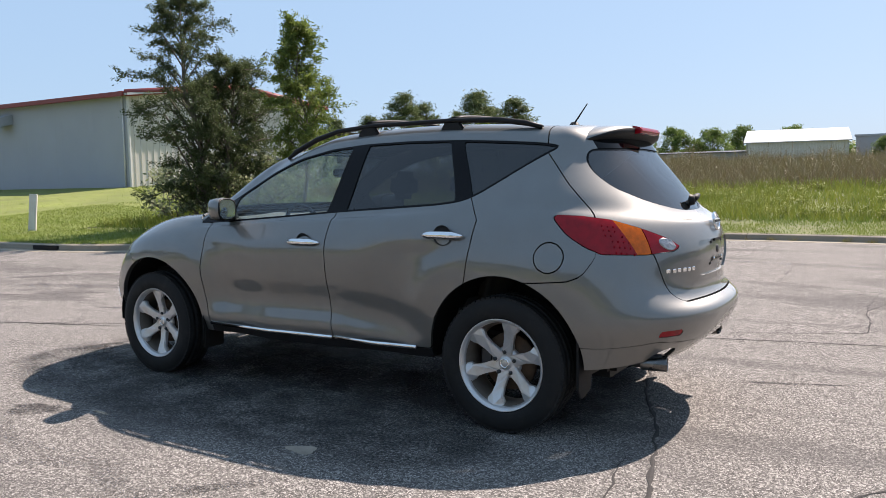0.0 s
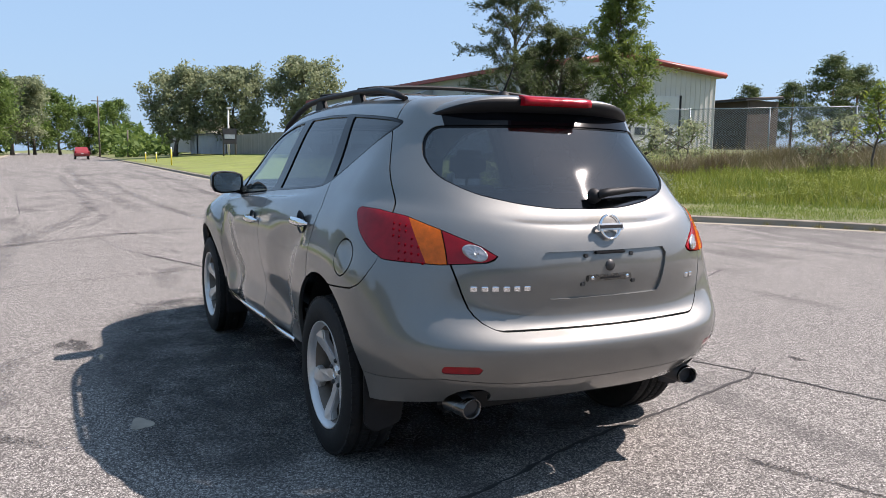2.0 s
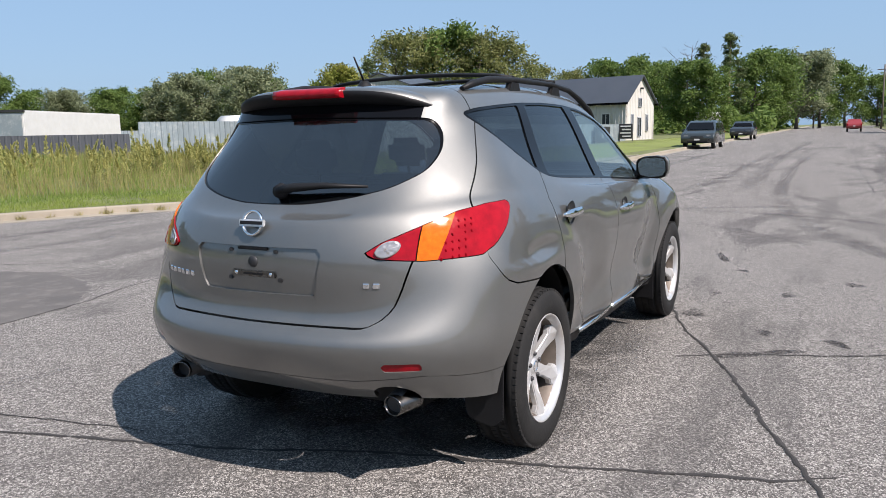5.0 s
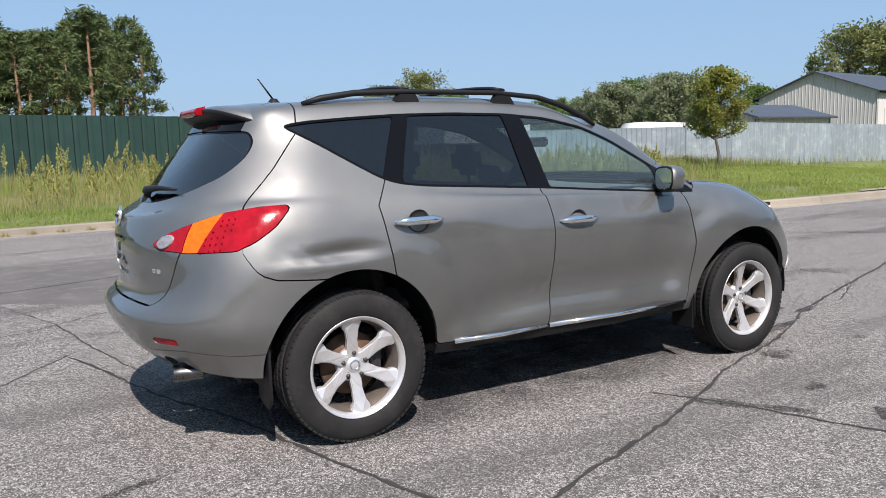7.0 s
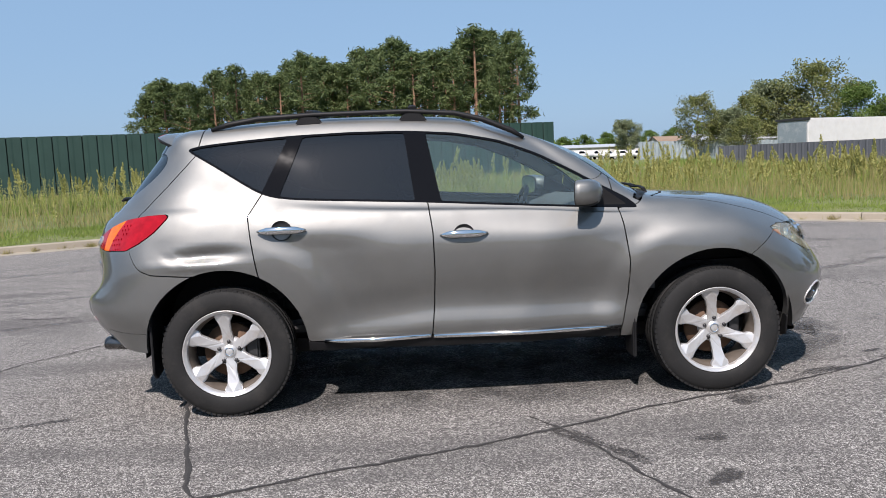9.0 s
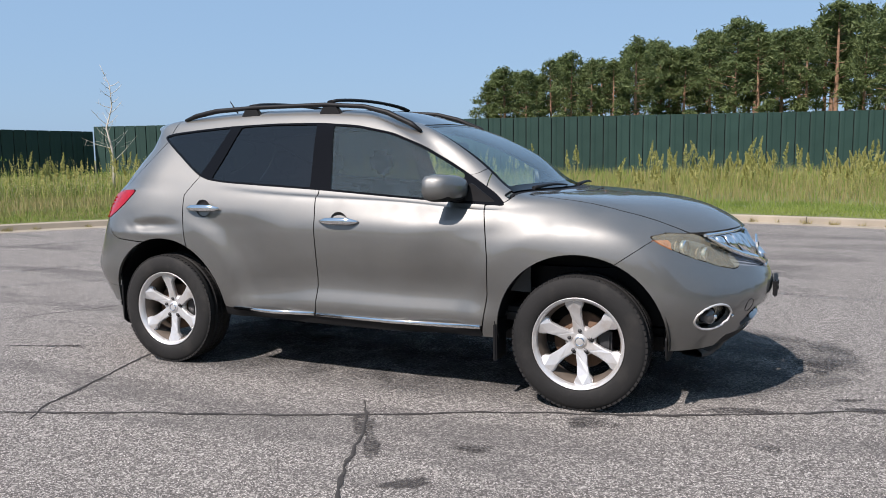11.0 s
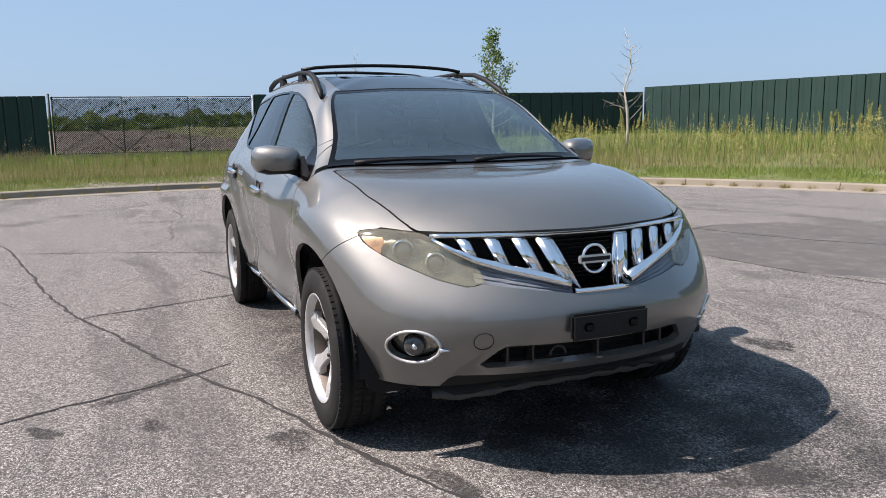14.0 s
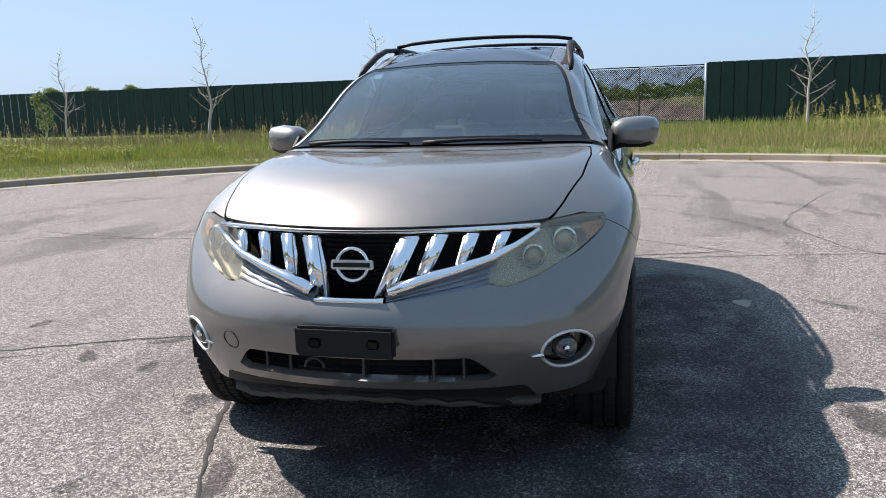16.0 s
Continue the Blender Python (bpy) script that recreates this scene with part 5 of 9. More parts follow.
def build_grille(car):
    back = [(2.10 - .25 * (y / .62) ** 2, y) for y in [-.62 + 1.24 * k / 20 for k in range(21)]]
    bm = bmesh.new()
    rows = [[bm.verts.new((x - .03, y, .70)), bm.verts.new((x - .03, y, .96))] for x, y in back]
    for a, b in zip(rows, rows[1:]):
        bm.faces.new((a[0], b[0], b[1], a[1])).smooth = True
    grille = put("radiator_grille", bm, BLACK, car, "black mesh grille with chrome bars")

    def front(y, z):
        return 2.225 - .40 * abs(y) ** 1.9 - .55 * max(0, z - .85) + .25 * max(0, .85 - z)
    sheet = body_sheet()
    chin = sheet.cut(np.where(sheet.x() > 1.6, sheet.v() - 3.0, 1.0))
    sheet = sheet.cut(np.where(sheet.x() > 1.6, np.maximum(sheet.v() - 6.3, 2.5 - sheet.v()), 1.0))

    def lead(y, z, back=.012):
        """The grille's face, brought forward to the bumper's edge low down."""
        return max(front(y, z), skin_x(sheet, abs(y), z) - back)
    # upper chrome line along the bonnet edge
    put("grille_top_bar", tube([(front(y, .935) - .01, y, .934 + .006 * abs(y)) for y in [-.60 + 1.2 * k / 24 for k in range(25)]], .009, 8), CHROME, grille)
    for side in (1, -1):
        put("grille_wing_bar", tube([(lead(yy, zz) + .006, side * yy, zz) for yy, zz in ((.60, .928), (.53, .884), (.46, .850), (.35, .816), (.23, .787), (.13, .752))], [.009, .014, .018, .022, .025, .026], 10, True, (1, .8)), CHROME, grille)
        for k, (y0, z0, y1) in enumerate(((.0, .0, .0), (.225, .795, .280), (.345, .822, .385), (.455, .852, .490))):
            w = .034 - .004 * k
            pts = [(y0 + w, z0), (y0 - w * .6, z0 - .012), (y1 - w, .925), (y1 + w * .9, .925)]
            if k == 0:
                pts = [(.138, .735), (.078, .728), (.145, .922), (.215, .922)]
            b = bmesh.new()
            lo = [b.verts.new((front(yy, zz) - .045, side * yy, zz)) for yy, zz in pts]
            hi = [b.verts.new((lead(yy, zz, .020) + .008, side * yy, zz)) for yy, zz in pts]
            b.faces.new(lo)
            b.faces.new(hi[::-1])
            for i in range(4):
                b.faces.new((lo[i], hi[i], hi[(i + 1) % 4], lo[(i + 1) % 4]))
            bmesh.ops.recalc_face_normals(b, faces=b.faces)
            soften(b, .007, 3)
            put("grille_blade", shade(b), CHROME, grille, "chrome grille blade")
        # ribbed grey trim between the wing bar and the bumper
        band = bmesh.new()
        rows = []
        for k in range(19):
            y = .125 + .345 * k / 18
            hi = np.interp(y, (.13, .23, .35, .46, .53), (.752, .787, .816, .850, .884)) - .010
            lo = np.interp(y, (.12, .30, .47), (.722, .744, .767)) - .006
            rows.append([band.verts.new((lead(y, hi + (lo - hi) * j / 12, .008) - .004 - .006 * (j % 3 == 0), side * y, hi + (lo - hi) * j / 12)) for j in range(13)])
        for r0, r1 in zip(rows, rows[1:]):
            for j in range(12):
                band.faces.new((r0[j], r0[j + 1], r1[j + 1], r1[j]))
        bmesh.ops.recalc_face_normals(band, faces=band.faces)
        put("grille_ribbed_trim", band, BLUE_GREY, grille, "ribbed blue-grey grille trim")
    put("grille_chin_bar", tube([(lead(y, .727, .006), y, .727) for y in [-.12 + .24 * k / 8 for k in range(9)]], .012, 8), CHROME, grille)
    for r in range(11):
        z = .745 + r * .0165
        for k in range(-5 - r // 6, 6 + r // 6):
            y = (k + (r % 2) * .5) * .024
            if abs(y) < .10 + (.03 if r > 5 else .02):
                put("grille_mesh_bar", block(2.165 - .3 * y * y, 2.185 - .3 * y * y, y - .0095, y + .0095, z - .0025, z + .0025, 0), GLOSS_BLACK, grille)
    emblem(grille, (2.250, 0, .838), (1, 0, .10), .060)
    bm = bmesh.new()
    rows = []
    for k in range(21):
        y = -.52 + 1.04 * k / 20
        rows.append([bm.verts.new((skin_x(chin, abs(y), z) - .085 - .020 * (j % 2), y, z)) for j, z in enumerate((.405, .43, .445, .46, .475, .49, .505, .52, .535, .55))])
    for r0, r1 in zip(rows, rows[1:]):
        for j in range(9):
            bm.faces.new((r0[j], r1[j], r1[j + 1], r0[j + 1]))
    low = put("lower_intake", bm, RUBBER, car, "black slatted lower air intake")
    for y in (-.36, -.26, .02, .26, .36):
        x = skin_x(chin, abs(y), .49)
        put("intake_strut", block(x - .10, x - .045, y - .004, y + .006, .44, .535, .002, 1), DARK_STEEL, low)
    put("tow_hook", tube([(skin_x(chin, .16, .48) - .040, -.16 + .035 * math.cos(a), .47 + .035 * math.sin(a)) for a in [math.pi * k / 10 for k in range(11)]], .006, 6), DARK_STEEL, low)
    hold = put("front_plate_holder", block(2.352, 2.378, -.172, .172, .552, .655, .010), BLACK, car, "empty black plate holder")
    for y in (-.10, .10):
        put("holder_slot", block(2.372, 2.384, y - .022, y + .022, .585, .618, .006), GLOSS_BLACK, hold)
    strip = bmesh.new()
    rows = []
    for k in range(31):
        y = -.60 + 1.20 * k / 30
        z = .297 - .020 * math.exp(-((y + .50) / .16) ** 2) + .018 * math.exp(-(y / .3) ** 2) + .004 * math.sin(k * 1.9)
        x = 2.135 - .34 * y * y
        rows.append([strip.verts.new((x + dx, y, z + dz)) for dx, dz in ((-.10, .05), (-.02, .034), (.004, .016), (.006, -.004), (-.012, -.012), (-.10, .002))])
    for r0, r1 in zip(rows, rows[1:]):
        for j in range(5):
            strip.faces.new((r0[j], r0[j + 1], r1[j + 1], r1[j])).smooth = True
    bmesh.ops.recalc_face_normals(strip, faces=strip.faces)
    put("air_dam_strip", strip, DUSTY_BLACK, car, "sagging black plastic air dam strip")
    for side in (1, -1):
        lamp = put("fog_lamp", lathe([(.001, 0), (.030, -.004), (.042, -.014), (.046, -.03), (.046, -.06)], 28, "x"), FOG_LENS, car, "round dark fog lamp", Matrix.Translation((2.085, side * .695, .524)) @ Matrix.Rotation(side * radians(20), 4, "Z"))
        put("fog_lamp_bulb", lathe([(.001, .012), (.010, .009), (.013, 0)], 12, "x"), CHROME, lamp)


def build_wipers(car):
    for y0, y1, x0 in ((-.62, -.10, 1.06), (-.02, .52, 1.11)):
        pts = [(x0 + .08 - .16 * abs(y) ** 2, y, 1.185 + .012 * math.sin(math.pi * k / 8)) for k, y in enumerate([y0 + (y1 - y0) * k / 8 for k in range(9)])]
        put("windscreen_wiper", tube(pts, [.012, .012, .010, .009, .008, .008, .007, .006, .005], 6), BLACK, car)
    arm = put("rear_wiper", tube([(-2.170, -.035, 1.228), (-2.172, -.10, 1.240), (-2.150, -.24, 1.249), (-2.105, -.42, 1.245)], [.026, .023, .016, .007], 8, True, (1, .8)), BLACK, car)
    put("rear_wiper_pivot", lathe([(.001, -.03), (.026, -.026), (.034, 0)], 16, "x"), BLACK, arm, "", Matrix.Translation((-2.158, -.03, 1.224)))


def build_seat(car, x, y, rear=False):
    seat = empty("car_seat", "charcoal leather car seat with headrest", "car seat")
    seat.parent = car
    seat.matrix_basis = Matrix.Translation((x, y, 0))
    w = .25 if not rear else .62
    put("seat_cushion", shade(block(-.26, .26, -w, w, .50, .66, .05, 3)), SEAT, seat)
    b = block(-.07, .07, -w, w, 0, .60, .05, 3)
    bmesh.ops.transform(b, matrix=Matrix.Translation((-.26, 0, .62)) @ Matrix.Rotation(radians(-16), 4, "Y"), verts=b.verts)
    put("seat_backrest", shade(b), SEAT, seat)
    for yy in ((0,) if not rear else (-.40, .40)):
        b = block(-.05, .05, -.13, .13, .0, .18, .045, 3)
        bmesh.ops.transform(b, matrix=Matrix.Translation((-.44, yy, 1.245)) @ Matrix.Rotation(radians(-8), 4, "Y"), verts=b.verts)
        put("headrest", shade(b), SEAT, seat)
        put("headrest_post", tube([(-.43, yy, 1.18), (-.44, yy, 1.26)], .01, 6), DARK_STEEL, seat)


def build_cabin(car):
    put("cabin_floor", block(-1.95, 1.1, -.70, .70, .42, .50, .03), CABIN, car)
    s = body_sheet()
    liner = s.cut(np.maximum.reduce([s.v() - 7.6, 1.4 - s.v(), np.abs(s.x() + .05) - .85]))
    for side in (1, -1):
        liner.panel("door_card", CABIN, car, side, depth=0, push=-.05)
    dash = []
    bm = bmesh.new()
    for k in range(17):
        y = -.74 + 1.48 * k / 16
        hump = .03 * math.exp(-((y - .36) / .17) ** 2)
        dash.append([bm.verts.new(c) for c in ((1.10, y, 1.11), (.92, y, 1.13), (.72, y, 1.125 + hump), (.58, y, 1.07 + hump), (.55, y, .92), (.62, y, .62), (1.10, y, .60))])
    for a, b in zip(dash, dash[1:]):
        for j in range(6):
            bm.faces.new((a[j], a[j + 1], b[j + 1], b[j])).smooth = True
    bm.faces.new(dash[0])
    bm.faces.new(dash[-1][::-1])
    bmesh.ops.recalc_face_normals(bm, faces=bm.faces)
    put("dashboard", bm, surface("grey_dashboard", (.12, .118, .112), .8, relief=.2), car)
    wheel = bmesh.new()
    c = [Vector((0, .185 * math.cos(2 * math.pi * k / 32), .185 * math.sin(2 * math.pi * k / 32))) for k in range(33)]
    tube(c, .016, 8, False, None, wheel)
    for a in (0, 180, 270):
        tube([(0.02, 0, 0), (0, .18 * math.cos(radians(a)), .18 * math.sin(radians(a)))], [.03, .018], 6, True, (.5, 1), wheel)
    put("steering_wheel", wheel, GLOSS_BLACK, car, "", Matrix.Translation((.43, .36, 1.03)) @ Matrix.Rotation(radians(24), 4, "Y"))
    put("rear_view_mirror", block(.36, .39, -.12, .12, 1.40, 1.465, .02, 3), BLACK, car)
    put("roof_lining", block(-1.45, .10, -.50, .50, 1.615, 1.625, .004), surface("grey_headlining", (.22, .22, .21), .9), car)
    for y in (.37, -.37):
        build_seat(car, .02, y)
    build_seat(car, -.88, 0, True)
    put("load_cover", block(-1.95, -1.35, -.66, .66, .98, 1.0, .006), CABIN, car)


car = empty("car", "grey metallic mid-size SUV parked on cracked asphalt", "car")
build_body(car)
build_spoiler(car)
build_rails(car)
build_mirrors(car)
for wx, ws, turn in ((-1.4125, 1, 102), (-1.4125, -1, 94), (1.4125, 1, 87), (1.4125, -1, 97)):
    build_wheel(car, wx, ws, turn)
build_underbody(car)
build_grille(car)
build_wipers(car)
build_cabin(car)

# ---- ground, road, kerb ----
CX, CY, CR = -.6, -.8, 13.0


def kerb_line():
    """The kerb's foot round the turning circle, from the road's north side to its south side."""
    pts = [(260, 9.5), (120, 8.2), (60, 7.2), (35, 6.7), (22, 6.4), (15, 6.25), (12.2, 6.25), (10.6, 6.5), (9.5, 7.3)]
    for k in range(45):
        a = radians(44 + 272 * k / 44)
        pts.append((CX + CR * math.cos(a), CY + CR * math.sin(a)))
    pts += [(9.7, -8.4), (10.7, -6.9), (12.0, -5.9), (14, -5.45), (20, -5.35), (35, -5.5), (60, -5.8), (120, -6.4), (260, -7.5)]
    p = np.array(pts, float)
    t = np.concatenate([[0], np.cumsum(np.hypot(*np.diff(p, axis=0).T))])
    return t, p


KT, KP = kerb_line()
kq = np.concatenate([np.arange(0, 235, 8.0), np.arange(235, KT[-1] - 235, .5), np.arange(KT[-1] - 235, KT[-1], 8.0)])
KERB = cubic(KT, KP, kq)
KDIR = np.gradient(KERB, axis=0)
KDIR /= np.linalg.norm(KDIR, axis=1)[:, None]
KOUT = np.stack([KDIR[:, 1], -KDIR[:, 0]], axis=1) * -1.0
if np.dot(KOUT[len(KOUT) // 2], KERB[len(KERB) // 2] - np.array([CX, CY])) < 0:
    KOUT = -KOUT


def road_z(x):
    return .0045 * np.maximum(0, np.asarray(x) - 18)


def off_kerb(x, y):
    """Distance outside the kerb line; below zero on the asphalt."""
    x, y = np.asarray(x, float), np.asarray(y, float)
    circle = np.hypot(x - CX, y - CY) - CR
    north, south = np.interp(x, [10, 35, 120, 260], [6.3, 6.7, 8.2, 9.5]), np.interp(x, [10, 35, 120, 260], [-5.4, -5.5, -6.4, -7.5])
    strip = np.where(x > 8, np.maximum(y - north, south - y), 1e3)
    return np.minimum(circle, strip)


def lawn_z(x, y):
    """Height of the land round the asphalt."""
    d = np.maximum(0, off_kerb(x, y))
    x, y = np.asarray(x, float), np.asarray(y, float)
    east_south = np.clip((x - 5) / 25, 0, 1) * np.clip((-y - 3) / 10, 0, 1)
    south = np.clip((-y - 5) / 12, 0, 1) * np.clip((20 - x) / 12, 0, 1) * np.clip((x + 22) / 16, 0, 1)
    flat = np.clip((x - 22) / 18, 0, 1) * np.clip((y - 5) / 4, 0, 1)
    west = np.clip((-x - 13) / 5, 0, 1) * np.clip((17 - y) / 9, 0, 1)
    slope = (.026 + .05 * east_south + .06 * south) * (1 - .95 * flat) * (1 - .98 * west)
    z = .12 + slope * np.minimum(d, 24) + .004 * np.minimum(np.maximum(0, d - 24), 400)
    return z + road_z(x) * np.exp(-d / 40)


def mesh_arrays(name, verts, faces, smooth=False):
    """A mesh from arrays, all faces with the same number of corners."""
    verts, faces = np.asarray(verts, np.float32), np.asarray(faces, np.int32)
    me = bpy.data.meshes.new(name)
    k = faces.shape[1]
    me.vertices.add(len(verts))
    me.vertices.foreach_set("co", verts.ravel())
    me.loops.add(faces.size)
    me.loops.foreach_set("vertex_index", faces.ravel())
    me.polygons.add(len(faces))
    me.polygons.foreach_set("loop_start", np.arange(0, faces.size, k, dtype=np.int32))
    me.polygons.foreach_set("use_smooth", np.full(len(faces), smooth))
    me.update(calc_edges=True)
    return me


def build_ground():
    n = 300
    radii = [0.0, 4, 8, 10.5, 12, 12.8, 13.3, 13.9, *np.arange(14.6, 42, .9), *np.arange(42, 90, 2.0), 95, 102, 110, 125, 150, 180, 210, 300, 450, 700, 1100, 2000]
    v, f = [(CX, CY, -.15)], []
    for r in radii[1:]:
        for k in range(n):
            a = 2 * math.pi * k / n
            x, y = CX + r * math.cos(a), CY + r * math.sin(a)
            d = float(off_kerb(x, y))
            v.append((x, y, float(lawn_z(x, y)) if d > .9 else float(road_z(x)) - .12))
    for k in range(n):
        f.append((0, 1 + k, 1 + (k + 1) % n))
    for i in range(len(radii) - 2):
        a, b = 1 + i * n, 1 + (i + 1) * n
        for k in range(n):
            f.append((a + k, b + k, b + (k + 1) % n, a + (k + 1) % n))
    tagged(put("ground", mesh_of("ground", v, f), SOIL), "grass covered land reaching the horizon", "ground", kind="structure")


def build_verge():
    """The strip of turf behind the kerb, level with its top."""
    v, f = [], []
    outs = (.20, .6, 1.5, 3.0)
    for p, o in zip(KERB, KOUT):
        for d in outs:
            q = p + o * d
            v.append((q[0], q[1], float(lawn_z(q[0], q[1])) + (.012 if d < 2 else -.05)))
    w = len(outs)
    for i in range(len(KERB) - 1):
        for c in range(w - 1):
            f.append((i * w + c, (i + 1) * w + c, (i + 1) * w + c + 1, i * w + c + 1))
    tagged(put("verge", mesh_of("verge", v, f), SOIL), "strip of turf behind the kerb", "verge", kind="structure")


def build_field():
    """The bare brown field beyond the west fence."""
    xs, ys = [-36.5, -40, -46, -55, -70, -95, -130, -180, -260, -380], [-90 + 12 * k for k in range(16)]
    v = [(x, y * (1 - (x + 36.5) / 90), float(lawn_z(x, y)) + .05) for x in xs for y in ys]
    n = len(ys)
    f = [(i * n + j, i * n + j + 1, (i + 1) * n + j + 1, (i + 1) * n + j) for i in range(len(xs) - 1) for j in range(n - 1)]
    tagged(put("field", mesh_of("field", v, f), EARTH), "bare brown field beyond the fence", "field", kind="structure")


def build_lawn():
    """The kept turf beside the street, a little above the rough land."""
    v, f, index = [], [], {}
    for i in range(int((110 - 8) / 1.5)):
        for j in range(int((20 + 26) / 1.0)):
            x, y = 8 + i * 1.5, -26 + j * 1.0
            cells = [(x, y), (x + 1.5, y), (x + 1.5, y + 1.0), (x, y + 1.0)]
            if not all(bool(mown(a, b)) and float(off_kerb(a, b)) > .3 for a, b in cells):
                continue
            face = []
            for c in cells:
                if c not in index:
                    index[c] = len(v)
                    v.append((*c, float(lawn_z(*c)) + .02))
                face.append(index[c])
            f.append(face)
    tagged(put("lawn", mesh_of("lawn", v, f), TURF), "mown yellow-green lawn beside the street", "lawn", kind="structure")


def build_asphalt():
    v, f = [], []
    m = len(KERB) // 2
    cols = 24
    for i in range(m):
        a, b = KERB[i], KERB[len(KERB) - 1 - i]
        for k in range(cols + 1):
            p = a + (b - a) * k / cols
            v.append((p[0], p[1], float(road_z(p[0]))))
    for i in range(m - 1):
        for k in range(cols):
            q = i * (cols + 1) + k
            f.append((q, q + cols + 1, q + cols + 2, q + 1))
    tagged(put("road", mesh_of("road", v, f), ASPHALT), "worn cracked grey asphalt of a street's turning circle", "road", kind="structure")


def build_kerb():
    kerb = empty("kerb", "weathered concrete kerb round the asphalt", "kerb", kind="structure")
    prof = [(-.35, -.02), (-.35, .004), (-.03, .008), (.0, .02), (.02, .12), (.05, .14), (.17, .14), (.20, .13), (.22, -.02)]
    i, step = 0, 6
    while i < len(KERB) - 1:
        j = min(i + step, len(KERB) - 1)
        v, f = [], []
        for k in range(i, j + 1):
            p, o = KERB[k], KOUT[k]
            e = KDIR[k] * (.006 if k == i else -.006 if k == j else 0)
            for d, h in prof:
                v.append((p[0] + o[0] * d + e[0], p[1] + o[1] * d + e[1], h + float(road_z(p[0]))))
        w = len(prof)
        for r in range(j - i):
            for c in range(w - 1):
                f.append((r * w + c, r * w + c + 1, (r + 1) * w + c + 1, (r + 1) * w + c))
        f += [tuple(range(w))[::-1], tuple(range((j - i) * w, (j - i) * w + w))]
        put("kerb_stone", mesh_of("kerb_stone", v, f, False), CONCRETE, kerb)
        i = j
    for x, y, w in ((13.8, -5.5, .8), (11.0, 6.42, .65)):
        k = int(np.argmin(np.hypot(KERB[:, 0] - x, KERB[:, 1] - y)))
        a = math.atan2(KDIR[k][1], KDIR[k][0])
        put("drain_inlet", block(-w / 2, w / 2, -.05, .03, .015, .115, .01), BLACK, kerb, "dark storm drain slot", Matrix.Translation((*KERB[k], 0)) @ Matrix.Rotation(a, 4, "Z"))


def build_apron():
    """Broken concrete and bare dirt behind the kerb where trucks have cut the corner."""
    rng = np.random.default_rng(31)
    v, f = [], []
    xs = np.arange(15.0, 33.0, .35)
    for i, x in enumerate(xs):
        w = 1.25 * math.sin(math.pi * (x - 14.6) / 18.8) ** .6 + rng.normal(0, .07)
        y = float(np.interp(x, KERB[:len(KERB) // 3, 0][::-1], KERB[:len(KERB) // 3, 1][::-1])) + .21
        for c in range(4):
            q = y + max(.1, w) * c / 3
            v.append((x, q, float(lawn_z(x, q)) + (.035 if c < 3 else -.02) + rng.normal(0, .004)))
    for i in range(len(xs) - 1):
        for c in range(3):
            f.append((i * 4 + c, i * 4 + c + 1, (i + 1) * 4 + c + 1, (i + 1) * 4 + c))
    tagged(put("concrete_apron", mesh_of("concrete_apron", v, f, False), CONCRETE), "broken bare concrete apron behind the kerb", "apron", kind="structure")


# tar-filled cracks: bent lines over the asphalt, with their width
CRACKS = [
    ([(-2.5, 1.8), (-2.05, .4), (-1.75, -.55), (-1.55, -1.2), (-1.35, -1.95), (-1.22, -2.18)], .030),
    ([(-10, -5.4), (-8.6, -4.2), (-7.3, -3.65), (-5.3, -2.9), (-2.6, -2.36), (-1.5, -2.1), (-.5, -1.7), (.34, -1.36), (.95, -1.08), (1.65, -.85), (2.2, -.62), (2.9, -.33), (4.6, .25), (6.5, .9)], .032),
    ([(.26, -1.18), (.35, -1.36), (.5, -1.65), (.62, -2.0), (.85, -2.55), (1.5, -4.2), (2.3, -5.6)], .026),
    ([(1.0, -2.4), (1.5, -3.6), (2.3, -4.7), (2.9, -5.2), (3.1, -5.5)], .018),
    ([(-10.7, 3.8), (-7.4, 3.8), (-4.8, 2.7), (-4.0, 2.5), (-2.7, 2.8), (-1.5, 3.75), (-.3, 3.9), (1.2, 4.3)], .020),
    ([(-9, -.9), (-7.5, -.82), (-6.7, -1.1), (-5.4, -1.15), (-4.6, -1.6)], .020),
    ([(-5.5, -4.0), (-4.5, -1.6), (-3.4, .6), (-2.4, 1.9)], .016),
    ([(-2.1, .95), (-2.5, 3.1), (-3.2, 5.5)], .016),
    ([(3.4, -.3), (4.8, .3), (7.2, 1.1), (9.5, 1.4)], .018),
    ([(5.6, -1.8), (6.9, -.9), (8.0, .8), (8.6, 2.4)], .018),
    ([(-1.55, -8.6), (-1.7, -6.3), (-2.9, -5.7), (-2.85, -4.5), (-2.9, -3.0), (-1.9, -2.5)], .016),
    ([(-6.7, -5.6), (-3.5, -6.3), (-3.2, -5.9), (-2.8, -4.2)], .016),
    ([(3.9, 3.2), (4.4, 2.0), (4.8, .4)], .016),
    ([(4.5, 3.6), (5.0, 3.7), (5.1, 4.3), (6.4, 5.2)], .016),
    ([(-5.7, 4.8), (-4.4, 4.6), (-1.8, 5.4), (.6, 7.0), (1.2, 6.2)], .018),
    ([(8, -5), (14, -2.6), (22, -2.4), (40, -2.2), (80, -2.4)], .03),
    ([(9, 3), (15, 2.6), (25, 3.0), (60, 3.2)], .025),
    ([(16, -5.2), (16.4, -1), (16.2, 3), (16.5, 6.2)], .025),
    ([(30, -5.3), (30.5, 0), (30.2, 6.4)], .03),
]


